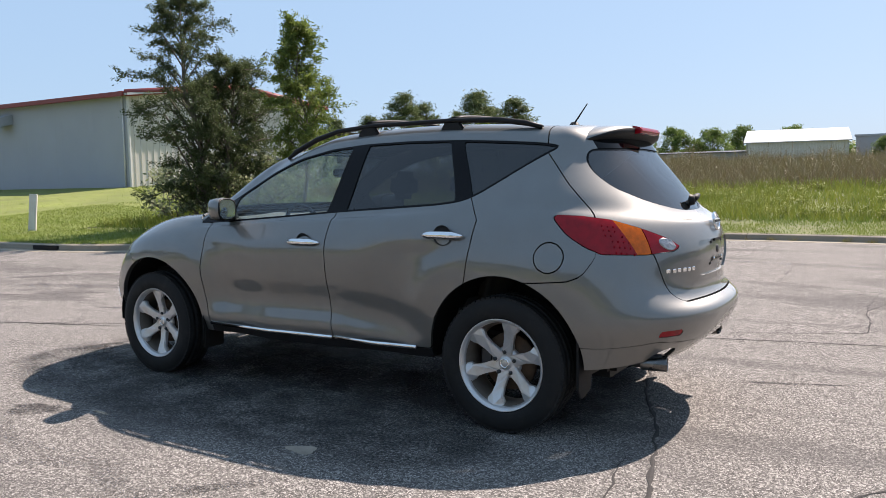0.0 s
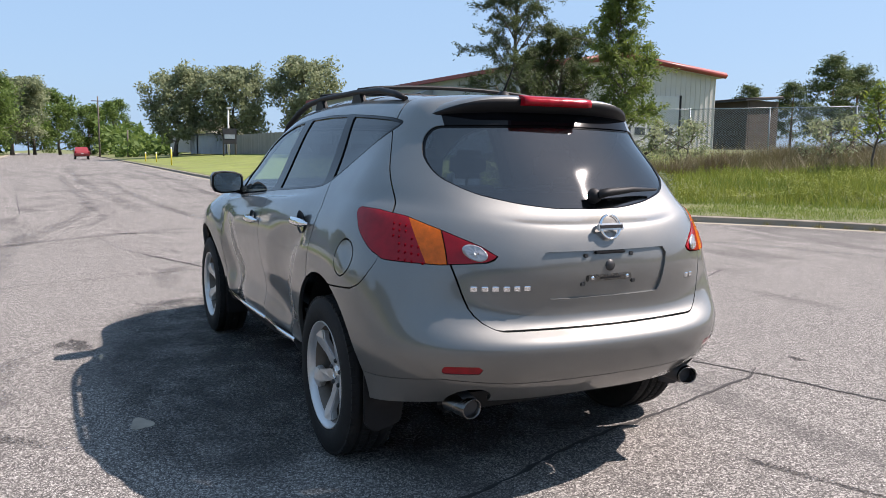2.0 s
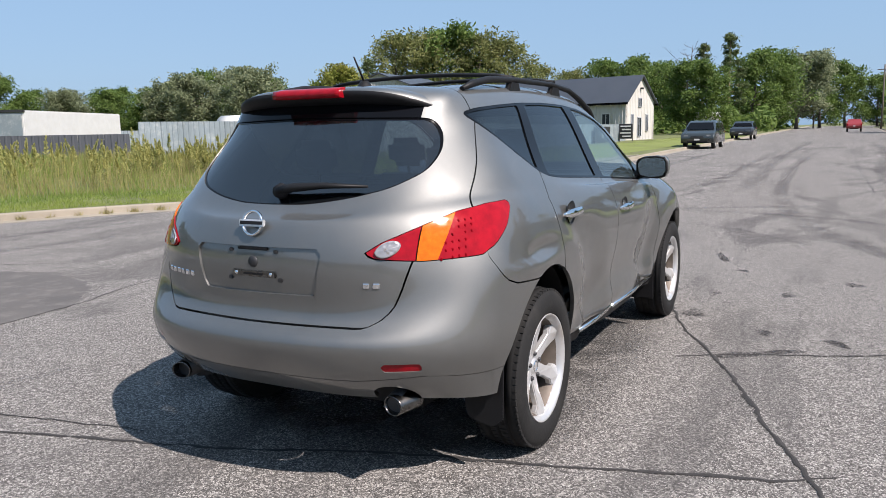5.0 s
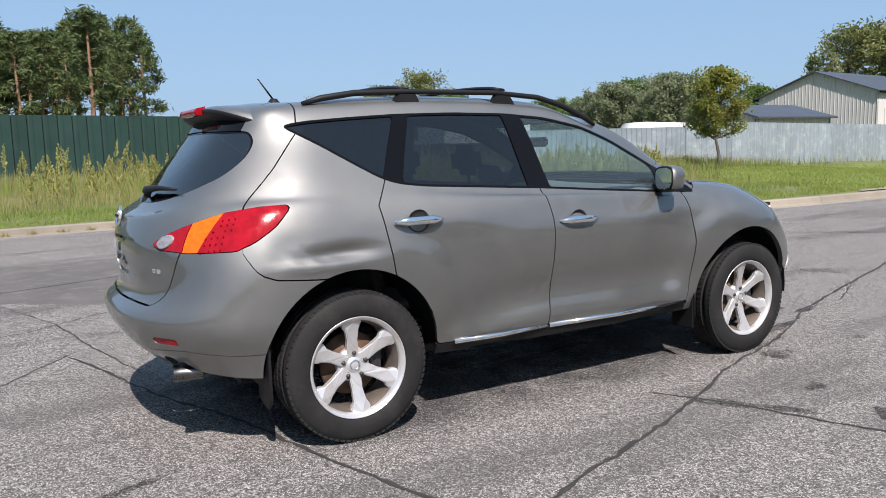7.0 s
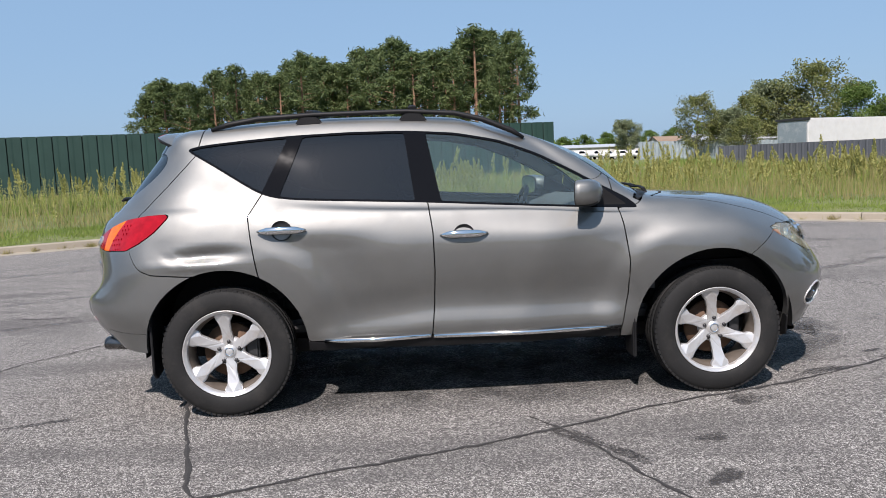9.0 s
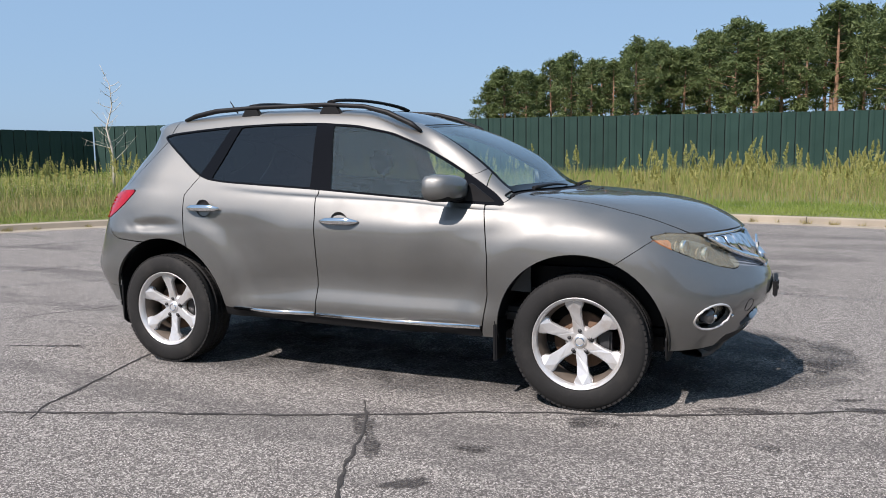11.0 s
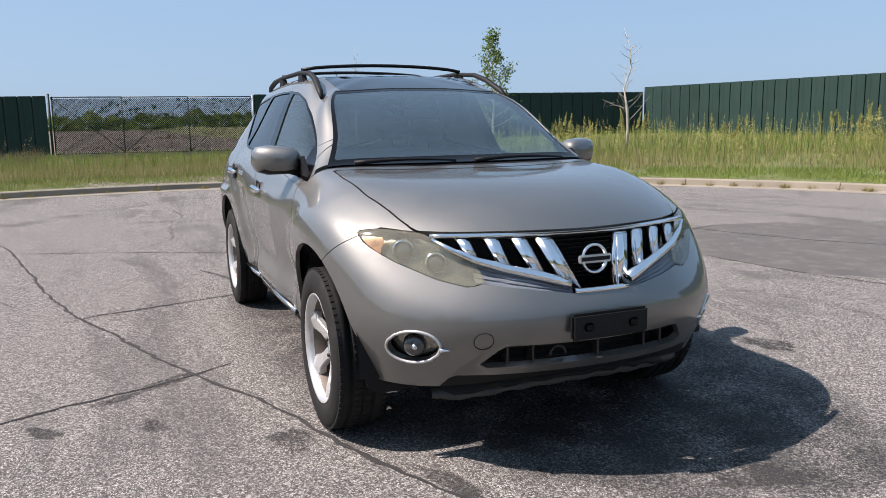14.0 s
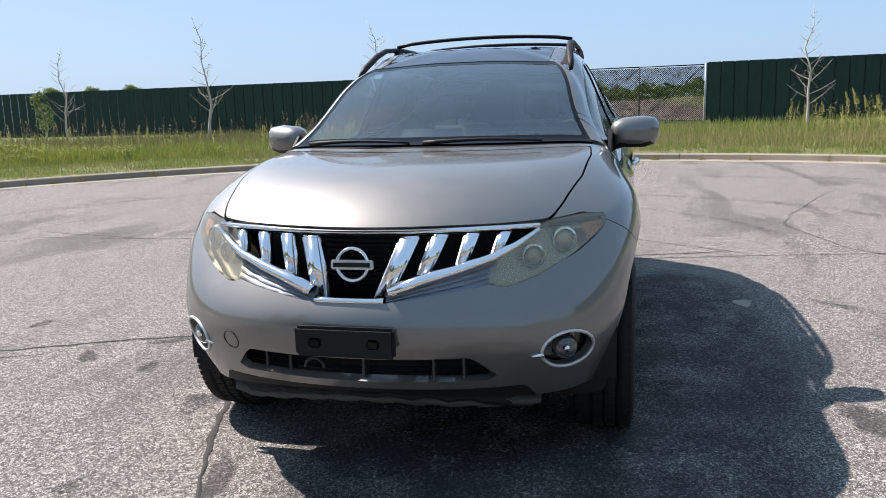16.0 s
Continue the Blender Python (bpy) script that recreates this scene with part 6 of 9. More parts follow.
def build_cracks():
    rng = np.random.default_rng(5)
    for pts, w in CRACKS:
        p = np.array(pts, float)
        t = np.concatenate([[0], np.cumsum(np.hypot(*np.diff(p, axis=0).T))])
        q = np.arange(0, t[-1], .06 if t[-1] < 25 else .2)
        line = np.stack([np.interp(q, t, p[:, 0]), np.interp(q, t, p[:, 1])], 1)
        walkn = np.cumsum(rng.normal(0, .006, (len(q), 2)), axis=0)
        walkn -= np.linspace(0, 1, len(q))[:, None] * walkn[-1]
        line = line + walkn + rng.normal(0, .004, line.shape)
        d = np.gradient(line, axis=0)
        d /= np.linalg.norm(d, axis=1)[:, None] + 1e-9
        side = np.stack([-d[:, 1], d[:, 0]], 1)
        half = w * (.25 + .55 * rng.random(len(q)))[:, None] * .7
        half[:3] *= .4
        half[-3:] *= .4
        z = road_z(line[:, 0])
        v = np.concatenate([np.column_stack([line - side * half, z + .003]), np.column_stack([line, z + .005]), np.column_stack([line + side * half, z + .003])])
        n = len(q)
        f = [(i, i + 1, n + i + 1, n + i) for i in range(n - 1)] + [(n + i, n + i + 1, 2 * n + i + 1, 2 * n + i) for i in range(n - 1)]
        tagged(put("asphalt_crack", mesh_arrays("asphalt_crack", v, f), TAR), "tar sealed crack in the asphalt", "crack", kind="structure")


def build_stains():
    """Dark spills and worn patches, each with its own ragged rim."""
    rng = np.random.default_rng(8)
    for x, y, a, b, turn in ((1.53, -1.08, .14, .09, 10), (.98, -2.1, .12, .05, 40), (2.62, .50, .20, .13, 60), (1.26, 1.90, .22, .11, 20), (.62, -1.76, .20, .04, -60), (.44, -1.52, .16, .06, -60), (2.24, -.59, .24, .05, 14), (2.95, -.32, .26, .045, 14), (2.37, -1.12, .07, .04, 0), (2.76, -.19, .09, .025, 20), (1.10, -1.63, .10, .05, 20), (2.5, -1.7, .10, .06, 0),
                             (3.2, -2.2, .13, .07, 30), (.4, -2.9, .1, .05, 0), (-2.6, -.9, .40, .03, 20), (4.4, -.9, .35, .05, 15), (-1.2, -2.6, .07, .04, 0), (3.6, -1.2, .08, .05, 50)):
        n = 36
        wob = 1 + .16 * np.sin(np.arange(n) * .52 + rng.random() * 6) + .10 * np.sin(np.arange(n) * 1.4 + rng.random() * 6) + rng.normal(0, .035, n)
        ang = np.arange(n) * 2 * math.pi / n
        px, py = a * wob * np.cos(ang), b * wob * np.sin(ang)
        c, s = math.cos(radians(turn)), math.sin(radians(turn))
        v = [(x, y, .003)] + [(x + k * (c * i - s * j), y + k * (s * i + c * j), .002) for k in (.8, 1.08) for i, j in zip(px, py)]
        f = [(0, 1 + i, 1 + (i + 1) % n) for i in range(n)] + [(1 + i, 1 + n + i, 1 + n + (i + 1) % n, 1 + (i + 1) % n) for i in range(n)]
        tagged(put("asphalt_stain", covered(mesh_of("asphalt_stain", v, f), [1] * (n + 1) + [0] * n), OIL), "dark oily stain on the asphalt", "stain", kind="structure")
    # a pale scuffed patch beside the car
    n = 24
    ang = np.arange(n) * 2 * math.pi / n
    wob = 1 + .2 * np.sin(ang * 3 + 1)
    v = [(-.66, 1.65, .004)] + [(-.66 + .09 * w * math.cos(k), 1.65 + .055 * w * math.sin(k), .002) for k, w in zip(ang, wob)]
    tagged(put("pale_patch", mesh_of("pale_patch", v, [(0, 1 + i, 1 + (i + 1) % n) for i in range(n)]), STONES), "pale scuffed patch on the asphalt", "stain", kind="structure")


# rubbed-in tyre drags, and the car's shade: bent lines over the asphalt, with their half width
DRAGS_AND_SHADE = [
    # the first four paint stain and extra shadow under and beside the car
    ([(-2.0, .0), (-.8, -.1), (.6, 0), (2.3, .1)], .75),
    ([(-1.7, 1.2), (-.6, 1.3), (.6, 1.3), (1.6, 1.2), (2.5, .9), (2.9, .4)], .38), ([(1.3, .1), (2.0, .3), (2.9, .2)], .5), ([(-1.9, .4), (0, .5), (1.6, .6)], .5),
    ([(-.97, 1.89), (-.57, 2.3), (-.3, 2.45), (0, 2.32), (.43, 2.45), (1.0, 2.6)], .07), ([(-.85, 2.0), (-.22, 2.7), (.6, 3.1), (1.6, 3.0)], .06),
    ([(.1, 2.2), (.9, 2.3), (1.5, 1.9)], .05), ([(3.0, .7), (4.4, .9), (5.6, .2)], .14),
    ([(3.5, -3.5), (6, -2.2), (10, -1.2), (18, -.6), (34, -.4)], .16), ([(4, 2.6), (8, 2.6), (13, 1.6), (25, 1.2), (45, 1.3)], .18), ([(5, 4.2), (7.5, 3.2), (9.5, 1.0), (11, -2)], .12),
    ([(-8, 5.5), (-5, 6.6), (-1, 7.8), (4, 7.2), (8, 5)], .14), ([(-9.5, 2), (-8.6, 5), (-5, 8.0), (0, 9.3), (5, 8.8)], .12), ([(-9, -4), (-6, -7), (-1, -8.8), (4, -8.2), (8, -5.5)], .15),
    ([(2.6, -4.2), (4.6, -4.4), (7, -3.6), (9, -1.5), (9.6, 1.5)], .10), ([(-7.5, -2), (-6.8, 1), (-5.4, 3.2), (-3.4, 4.2)], .10), ([(-6, .2), (-4.6, 1.8), (-3.0, 2.4), (-1.4, 2.2)], .07),
    ([(12, 4.5), (16, 3.6), (22, 3.8), (40, 4.2)], .2), ([(12, -3.6), (18, -3.0), (30, -3.3), (60, -3.4)], .2), ([(14, 0), (24, .4), (60, .6)], .22), ([(2.0, 3.4), (3.4, 3.2), (5.2, 3.9), (7.4, 5.4)], .09),
]


def ribbon(pts, half, rng, step=.08, lift=.0035):
    """A flat strip with ragged sides along a smooth line."""
    p = np.array(pts, float)
    t = np.concatenate([[0], np.cumsum(np.hypot(*np.diff(p, axis=0).T))])
    q = np.arange(0, t[-1], step if t[-1] < 20 else .25)
    line = cubic(t, p, q)
    d = np.gradient(line, axis=0)
    d /= np.linalg.norm(d, axis=1)[:, None] + 1e-9
    side = np.stack([-d[:, 1], d[:, 0]], 1)
    ends = np.minimum(1, np.minimum(np.arange(len(q)), np.arange(len(q))[::-1]) / 8 + .1)
    wob = []
    for _ in range(2):
        r = np.convolve(rng.random(len(q) + 12), np.ones(13) / 13, "valid")
        wob.append(half * ends * (.5 + 1.0 * r))
    z = road_z(line[:, 0]) + lift
    rows, cover = [], []
    for k, c in ((-1, 0), (-.62, .8), (0, 1), (.62, .8), (1, 0)):
        w = wob[0] if k < 0 else wob[1]
        rows.append(np.column_stack([line + side * (k * 1.3 * w)[:, None], z]))
        cover.append(c * np.minimum(1, ends * 1.5))
    n = len(q)
    f = [(j * n + i, j * n + i + 1, (j + 1) * n + i + 1, (j + 1) * n + i) for j in range(4) for i in range(n - 1)]
    return np.concatenate(rows), np.array(f), np.concatenate(cover)


def covered(me, values):
    """Store how thickly a smear covers each of its corners."""
    at = me.attributes.new("cover", "FLOAT", "POINT")
    at.data.foreach_set("value", np.asarray(values, np.float32))
    return me


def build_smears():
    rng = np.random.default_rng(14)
    for k, (pts, half) in enumerate(DRAGS_AND_SHADE):
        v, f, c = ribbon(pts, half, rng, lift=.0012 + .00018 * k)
        tagged(put("tyre_drag", covered(mesh_arrays("tyre_drag", v, f), c), SHADE_STAIN if k < 4 else SMEAR), "dark asphalt smear: tyre drags, and stain deepening the car's shade", "stain", kind="structure")
    rim = np.array([(-2.9, 4.42), (-1.95, 3.74), (-1.2, 3.8), (-.3, 3.88), (.4, 4.5), (.8, 5.6), (.45, 6.6), (-.1, 7.1), (-1.6, 7.0), (-3.0, 6.5), (-3.25, 5.5), (-2.9, 4.42)])
    t = np.concatenate([[0], np.cumsum(np.hypot(*np.diff(rim, axis=0).T))])
    q = np.arange(0, t[-1], .07)
    edge = np.column_stack([np.interp(q, t, rim[:, 0]), np.interp(q, t, rim[:, 1])]) + rng.normal(0, .018, (len(q), 2))
    v = [(-1.2, 5.3, .0010)] + [(x, y, .0006) for x, y in edge]
    n = len(edge)
    tagged(put("asphalt_patch", mesh_of("asphalt_patch", v, [(0, 1 + i, 1 + (i + 1) % n) for i in range(n)], False), PATCH), "darker sealed repair patch in the asphalt", "patch", kind="structure")


# ---- grass ----
def blades(name, xy, height, width, material, label, rng, lean=.35, bend=True):
    n = len(xy)
    z = lawn_z(xy[:, 0], xy[:, 1]) + np.where(mown(xy[:, 0], xy[:, 1]), .02, 0)
    a = rng.random(n) * 2 * math.pi
    side = np.stack([np.cos(a), np.sin(a), np.zeros(n)], 1) * (width * (.6 + .8 * rng.random(n)))[:, None]
    t = rng.random(n) * 2 * math.pi
    way = np.stack([np.cos(t), np.sin(t), np.zeros(n)], 1) * (height * lean * rng.random(n))[:, None]
    foot = np.column_stack([xy, z - .01])
    mid = foot + way * .35 + np.array([0, 0, 1.0]) * (height * .6)[:, None]
    tip = foot + way + np.array([0, 0, 1.0]) * height[:, None]
    if bend:
        v = np.stack([foot - side, foot + side, mid + side * .75, mid - side * .75, tip], 1).reshape(-1, 3)
        i = np.arange(n)[:, None] * 5
        f = np.concatenate([i + [0, 1, 2], i + [0, 2, 3], i + [3, 2, 4]], 0)
    else:
        v = np.stack([foot - side, foot + side, tip], 1).reshape(-1, 3)
        f = np.arange(n)[:, None] * 3 + [0, 1, 2]
    tagged(put(name, mesh_arrays(name, v, f), material), label, "grass", kind="stuff")


def scatter(rng, n, dmin, dmax, test, spread=1.0):
    """Random spots outside the kerb, thinner further out."""
    out = []
    while sum(len(o) for o in out) < n:
        m = 40000
        k = rng.integers(20, len(KERB) - 20, m)
        d = dmin + (dmax - dmin) * rng.random(m) ** spread
        w = rng.random(m)[:, None]
        p = KERB[k] * (1 - w) + KERB[k + 1] * w + (KOUT[k] * (1 - w) + KOUT[k + 1] * w) * d[:, None]
        ok = (off_kerb(p[:, 0], p[:, 1]) > .22) & test(p[:, 0], p[:, 1])
        out.append(p[ok])
    return np.concatenate(out)[:n]


def mown(x, y):
    """Where the lawn is kept short."""
    return ((x > 9.5) & (y < 0) & (y > -.2 * x - 24) & ~((x < 17) & (y < -8.5))) | ((x > 14.5 + 1.4 * np.sin(y * 1.7) + .7 * np.sin(y * 4.1 + x)) & (y > 0) & (y < 15.5 + .6 * np.sin(x * .9)))


def build_grass():
    rng = np.random.default_rng(21)
    wild = lambda x, y: ~mown(x, y) & (x < 40)
    p = scatter(rng, 120000, .22, 3.2, wild)
    bare = (noise_field(p, .38) > .60) & (off_kerb(p[:, 0], p[:, 1]) > 1.1)
    p = p[~bare | (rng.random(len(p)) < .12)]
    blades("verge_grass", p, .04 + .11 * rng.random(len(p)) * np.clip(off_kerb(p[:, 0], p[:, 1]) / 2.0, .25, 1), .006, GRASS, "short rough grass along the kerb", rng, .8, False)
    p = scatter(rng, 120000, 2.2, 12, wild, 1.2)
    p = p[noise_field(p, .55) + rng.random(len(p)) * .25 > .52]
    clump = noise_field(p)
    blades("tall_grass", p, (.12 + .34 * rng.random(len(p))) * (.45 + .8 * clump) * np.clip(off_kerb(p[:, 0], p[:, 1]) / 4.5, .5, 1) * np.where(p[:, 0] < -8, .75, 1), .006, GRASS, "tall unmown green grass", rng, .5, False)
    p = scatter(rng, 90000, 2.8, 20, lambda x, y: wild(x, y) & ~((y < -8) & (x > -18)), 1.0)
    blades("dry_grass", p, (.22 + .36 * rng.random(len(p))) * (.5 + .7 * noise_field(p)) * np.where(p[:, 0] < -8, .8, 1.1), .006, STRAW, "tall straw coloured dry grass", rng, .35, False)
    p = scatter(rng, 50000, 8, 30, lambda x, y: wild(x, y) & (x > -32) & ~((y < -8) & (x > -18)), 1.0)
    blades("far_grass", p, .20 + .30 * rng.random(len(p)), .014, GRASS, "tall wild grass further off", rng, .4, False)
    p = scatter(rng, 70000, .22, 1.7, wild)
    blades("lush_verge_grass", p[noise_field(p, .7) > .42], .05 + .07 * rng.random(int((noise_field(p, .7) > .42).sum())), .006, LAWN, "lush green tufts along the kerb", rng, .8, False)
    p = scatter(rng, 90000, .2, 9, lambda x, y: mown(x, y) & (x < 34), 1.2)
    blades("lawn_grass", p, .035 + .05 * rng.random(len(p)), .007, LAWN, "mown green lawn", rng, .9, False)
    p = scatter(rng, 60000, 4, 45, lambda x, y: mown(x, y) & (x < 90), 1.0)
    blades("far_lawn_grass", p, .03 + .03 * rng.random(len(p)), .014, LAWN, "mown green lawn further off", rng, .9, False)
    p = scatter(rng, 26000, .22, 7, lambda x, y: (x < -9) & (y < 8))
    blades("dry_verge_grass", p, (.06 + .13 * rng.random(len(p))) * (.4 + noise_field(p, .6)), .006, STRAW, "dry yellowed grass behind the kerb", rng, .8, False)
    p = scatter(rng, 16000, 1.5, 15, lambda x, y: (x < -9) & (y > -9) & (y < 12) & (x > -32))
    blades("straw_meadow_grass", p, (.12 + .24 * rng.random(len(p))) * (.4 + noise_field(p, .6)), .007, STRAW, "yellowed grass before the gate", rng, .8, False)
    # weeds growing in the gutter
    k = rng.integers(60, len(KERB) - 60, 260)
    spots = np.repeat(KERB[k] - KOUT[k] * rng.uniform(-.02, .06, 260)[:, None], 28, 0)
    spots = spots + rng.normal(0, .05, spots.shape)
    n = len(spots)
    a = rng.random(n) * 2 * math.pi
    foot = np.column_stack([spots, np.full(n, .012) + road_z(spots[:, 0])])
    side = np.column_stack([np.cos(a), np.sin(a), np.zeros(n)]) * .006
    tip = foot + np.column_stack([rng.normal(0, .05, n), rng.normal(0, .05, n), .03 + .09 * rng.random(n)])
    v = np.stack([foot - side, foot + side, tip], 1).reshape(-1, 3)
    tagged(put("gutter_weeds", mesh_arrays("gutter_weeds", v, np.arange(n)[:, None] * 3 + [0, 1, 2]), STRAW), "small weeds growing in the gutter", "weeds", kind="stuff")


def noise_field(p, s=.35):
    return np.array([.5 + .5 * noise.noise(Vector((x * s, y * s, 3.0))) for x, y in p])


def build_weeds():
    """Tall flowering stalks in clumps, and the brown weeds on the bank."""
    rng = np.random.default_rng(33)

    def stalks(name, spots, hmin, hmax, material, label, plume):
        vs, fs, base = [], [], 0
        for x, y in spots:
            h = rng.uniform(hmin, hmax)
            z = float(lawn_z(x, y)) - .02
            lean = rng.normal(0, .10, 2) * h
            m = 26 if plume else 30
            w = rng.random(m)
            top = w > .62
            t = np.where(top, .62 + .38 * rng.random(m), .12 + .5 * rng.random(m))
            a = rng.random(m) * 2 * math.pi
            reach = np.where(top, (1.06 - t) * .30 * h * .6, .10 + .05 * rng.random(m))
            c = np.column_stack([x + lean[0] * t ** 2, y + lean[1] * t ** 2, z + h * t])
            o = np.column_stack([np.cos(a), np.sin(a), np.where(top, .6, .25)]) * reach[:, None]
            s = np.column_stack([-np.sin(a), np.cos(a), np.zeros(m)]) * np.where(top, .020, .016)[:, None]
            q = np.stack([c, c + o * .5 + s, c + o, c + o * .5 - s], 1).reshape(-1, 3)
            st = np.array([[x - .006, y, z], [x + .006, y, z], [x + lean[0] + .003, y + lean[1], z + h * .95], [x + lean[0] - .003, y + lean[1], z + h * .95]])
            vs.append(np.concatenate([q, st]))
            fs.append(base + np.arange((m + 1) * 4).reshape(-1, 4))
            base += (m + 1) * 4
        tagged(put(name, mesh_arrays(name, np.concatenate(vs), np.concatenate(fs)), material), label, "weeds", kind="stuff")

    def plumes(name, spots, hmin, hmax, label):
        """Tall stalks with a feathery pointed head and narrow leaves."""
        vs, fs, base = [], [], 0
        for x, y in spots:
            h = rng.uniform(hmin, hmax) * rng.uniform(.8, 1.0)
            z = float(lawn_z(x, y)) - .02
            lean = rng.normal(0, .13, 2) * h
            m = 150
            top = np.arange(m) < 116
            t = np.where(top, .55 + .45 * rng.random(m) ** .8, .08 + .46 * rng.random(m))
            a = rng.random(m) * 2 * math.pi
            reach = np.where(top, .025 + (1.0 - t) * .19 * h * rng.random(m) ** .5, .12 + .05 * rng.random(m))
            c = np.column_stack([x + lean[0] * t ** 2, y + lean[1] * t ** 2, z + h * t])
            o = np.column_stack([np.cos(a), np.sin(a), np.where(top, .55, .3)]) * reach[:, None]
            s = np.column_stack([-np.sin(a), np.cos(a), np.zeros(m)]) * np.where(top, .008, .010)[:, None]
            s[:, 2] = np.where(top, rng.normal(0, .02, m), 0)
            q = np.stack([c, c + o * .5 + s, c + o, c + o * .5 - s], 1).reshape(-1, 3)
            st = np.array([[x - .008, y, z], [x + .008, y, z], [x + lean[0] + .004, y + lean[1], z + h * .95], [x + lean[0] - .004, y + lean[1], z + h * .95]])
            vs.append(np.concatenate([q, st]))
            fs.append(base + np.arange((m + 1) * 4).reshape(-1, 4))
            base += (m + 1) * 4
        tagged(put(name, mesh_arrays(name, np.concatenate(vs), np.concatenate(fs)), WEED), label, "weeds", kind="stuff")

    north = lambda x, y: ~mown(x, y) & (y > 9) & (x < 12)
    p = scatter(rng, 900, 7.0, 16.5, north, .8)
    plumes("tall_plume_weeds", p[noise_field(p, .45) > .60], .9, 1.65, "tall yellow-green plumed weeds by the fence")
    ne = lambda x, y: ~mown(x, y) & (y > 8) & (x > -2) & (x < 15)
    p = scatter(rng, 820, 4.5, 13, ne, 1.0)
    plumes("goldenrod", p[noise_field(p, .5) > .50], .6, 1.25, "yellow-green goldenrod stalks")
    west = lambda x, y: ~mown(x, y) & (x < -9) & (y > 7)
    p = scatter(rng, 520, 5, 19, west, .7)
    stalks("meadow_weeds", p[noise_field(p, .4) > .4], .6, 1.2, WEED, "tall meadow weeds", True)
    south = lambda x, y: ~mown(x, y) & (y < -9) & (x > -16) & (x < 22)
    p = scatter(rng, 80000, 10.0, 26, south, .85)
    blades("brown_bank_grass", p, (.32 + .46 * rng.random(len(p))) * (.35 + 1.5 * noise_field(p, .6) ** 1.3), .010, BROWN_WEED, "dense brown grass on the bank", rng, 1.3, False)
    p = scatter(rng, 70000, 2.4, 12, south, 1.0)
    blades("lush_bank_grass", p, (.10 + .22 * rng.random(len(p))) * (.2 + 1.4 * noise_field(p, .55)), .013, LUSH, "lush green growth on the bank", rng, .9, False)
    p = scatter(rng, 380, 11, 26, south, .9)
    stalks("brown_bank_weeds", p, .6, 1.25, BROWN_WEED, "dense brown weeds on the bank", False)
    far_west = lambda x, y: (x < -14) & (y < 2) & ((y < -4.5) | (x > -24))
    p = scatter(rng, 16000, 11, 20, far_west, .8)
    blades("brown_meadow_grass", p, (.25 + .35 * rng.random(len(p))) * (.3 + 1.2 * noise_field(p, .5)), .010, BROWN_WEED, "brown seeding grass before the fence", rng, .6, False)
    p = scatter(rng, 170, 14, 19.5, lambda x, y: far_west(x, y) & (y < -5), .9)
    stalks("dead_meadow_weeds", p, .6, 1.25, BROWN_WEED, "dry brown seed stalks by the fence", False)
    p = scatter(rng, 90, 9, 19, lambda x, y: far_west(x, y) & (y < -5), .9)
    plumes("meadow_goldenrod", p[noise_field(p, .4) > .5], .5, .9, "goldenrod clumps in the brown meadow")
    p = scatter(rng, 4500, 3.0, 11.5, south, 1.0)
    stalks("green_bank_weeds", p[noise_field(p, .5) > .48], .2, .45, LUSH, "bright green weeds on the bank", False)


build_ground()
build_verge()
build_field()
build_lawn()
build_asphalt()
build_kerb()
build_apron()
build_cracks()
build_stains()
build_smears()
build_grass()
build_weeds()


# ---- trees ----
def leaves_at(rng, centres, size, wide=.45):
    """Small leaf quads round the given centres, each turned its own way."""
    n = len(centres)
    up = rng.normal(0, 1, (n, 3)) + np.array([0, 0, .8])
    a = np.cross(up, rng.normal(0, 1, (n, 3)))
    a /= np.linalg.norm(a, axis=1)[:, None] + 1e-9
    b = np.cross(up, a)
    b /= np.linalg.norm(b, axis=1)[:, None] + 1e-9
    s = (size * (.6 + .8 * rng.random(n)))[:, None]
    v = np.stack([centres - a * s, centres + b * s * wide, centres + a * s, centres - b * s * wide], 1).reshape(-1, 3)
    return v, np.arange(n * 4).reshape(-1, 4)


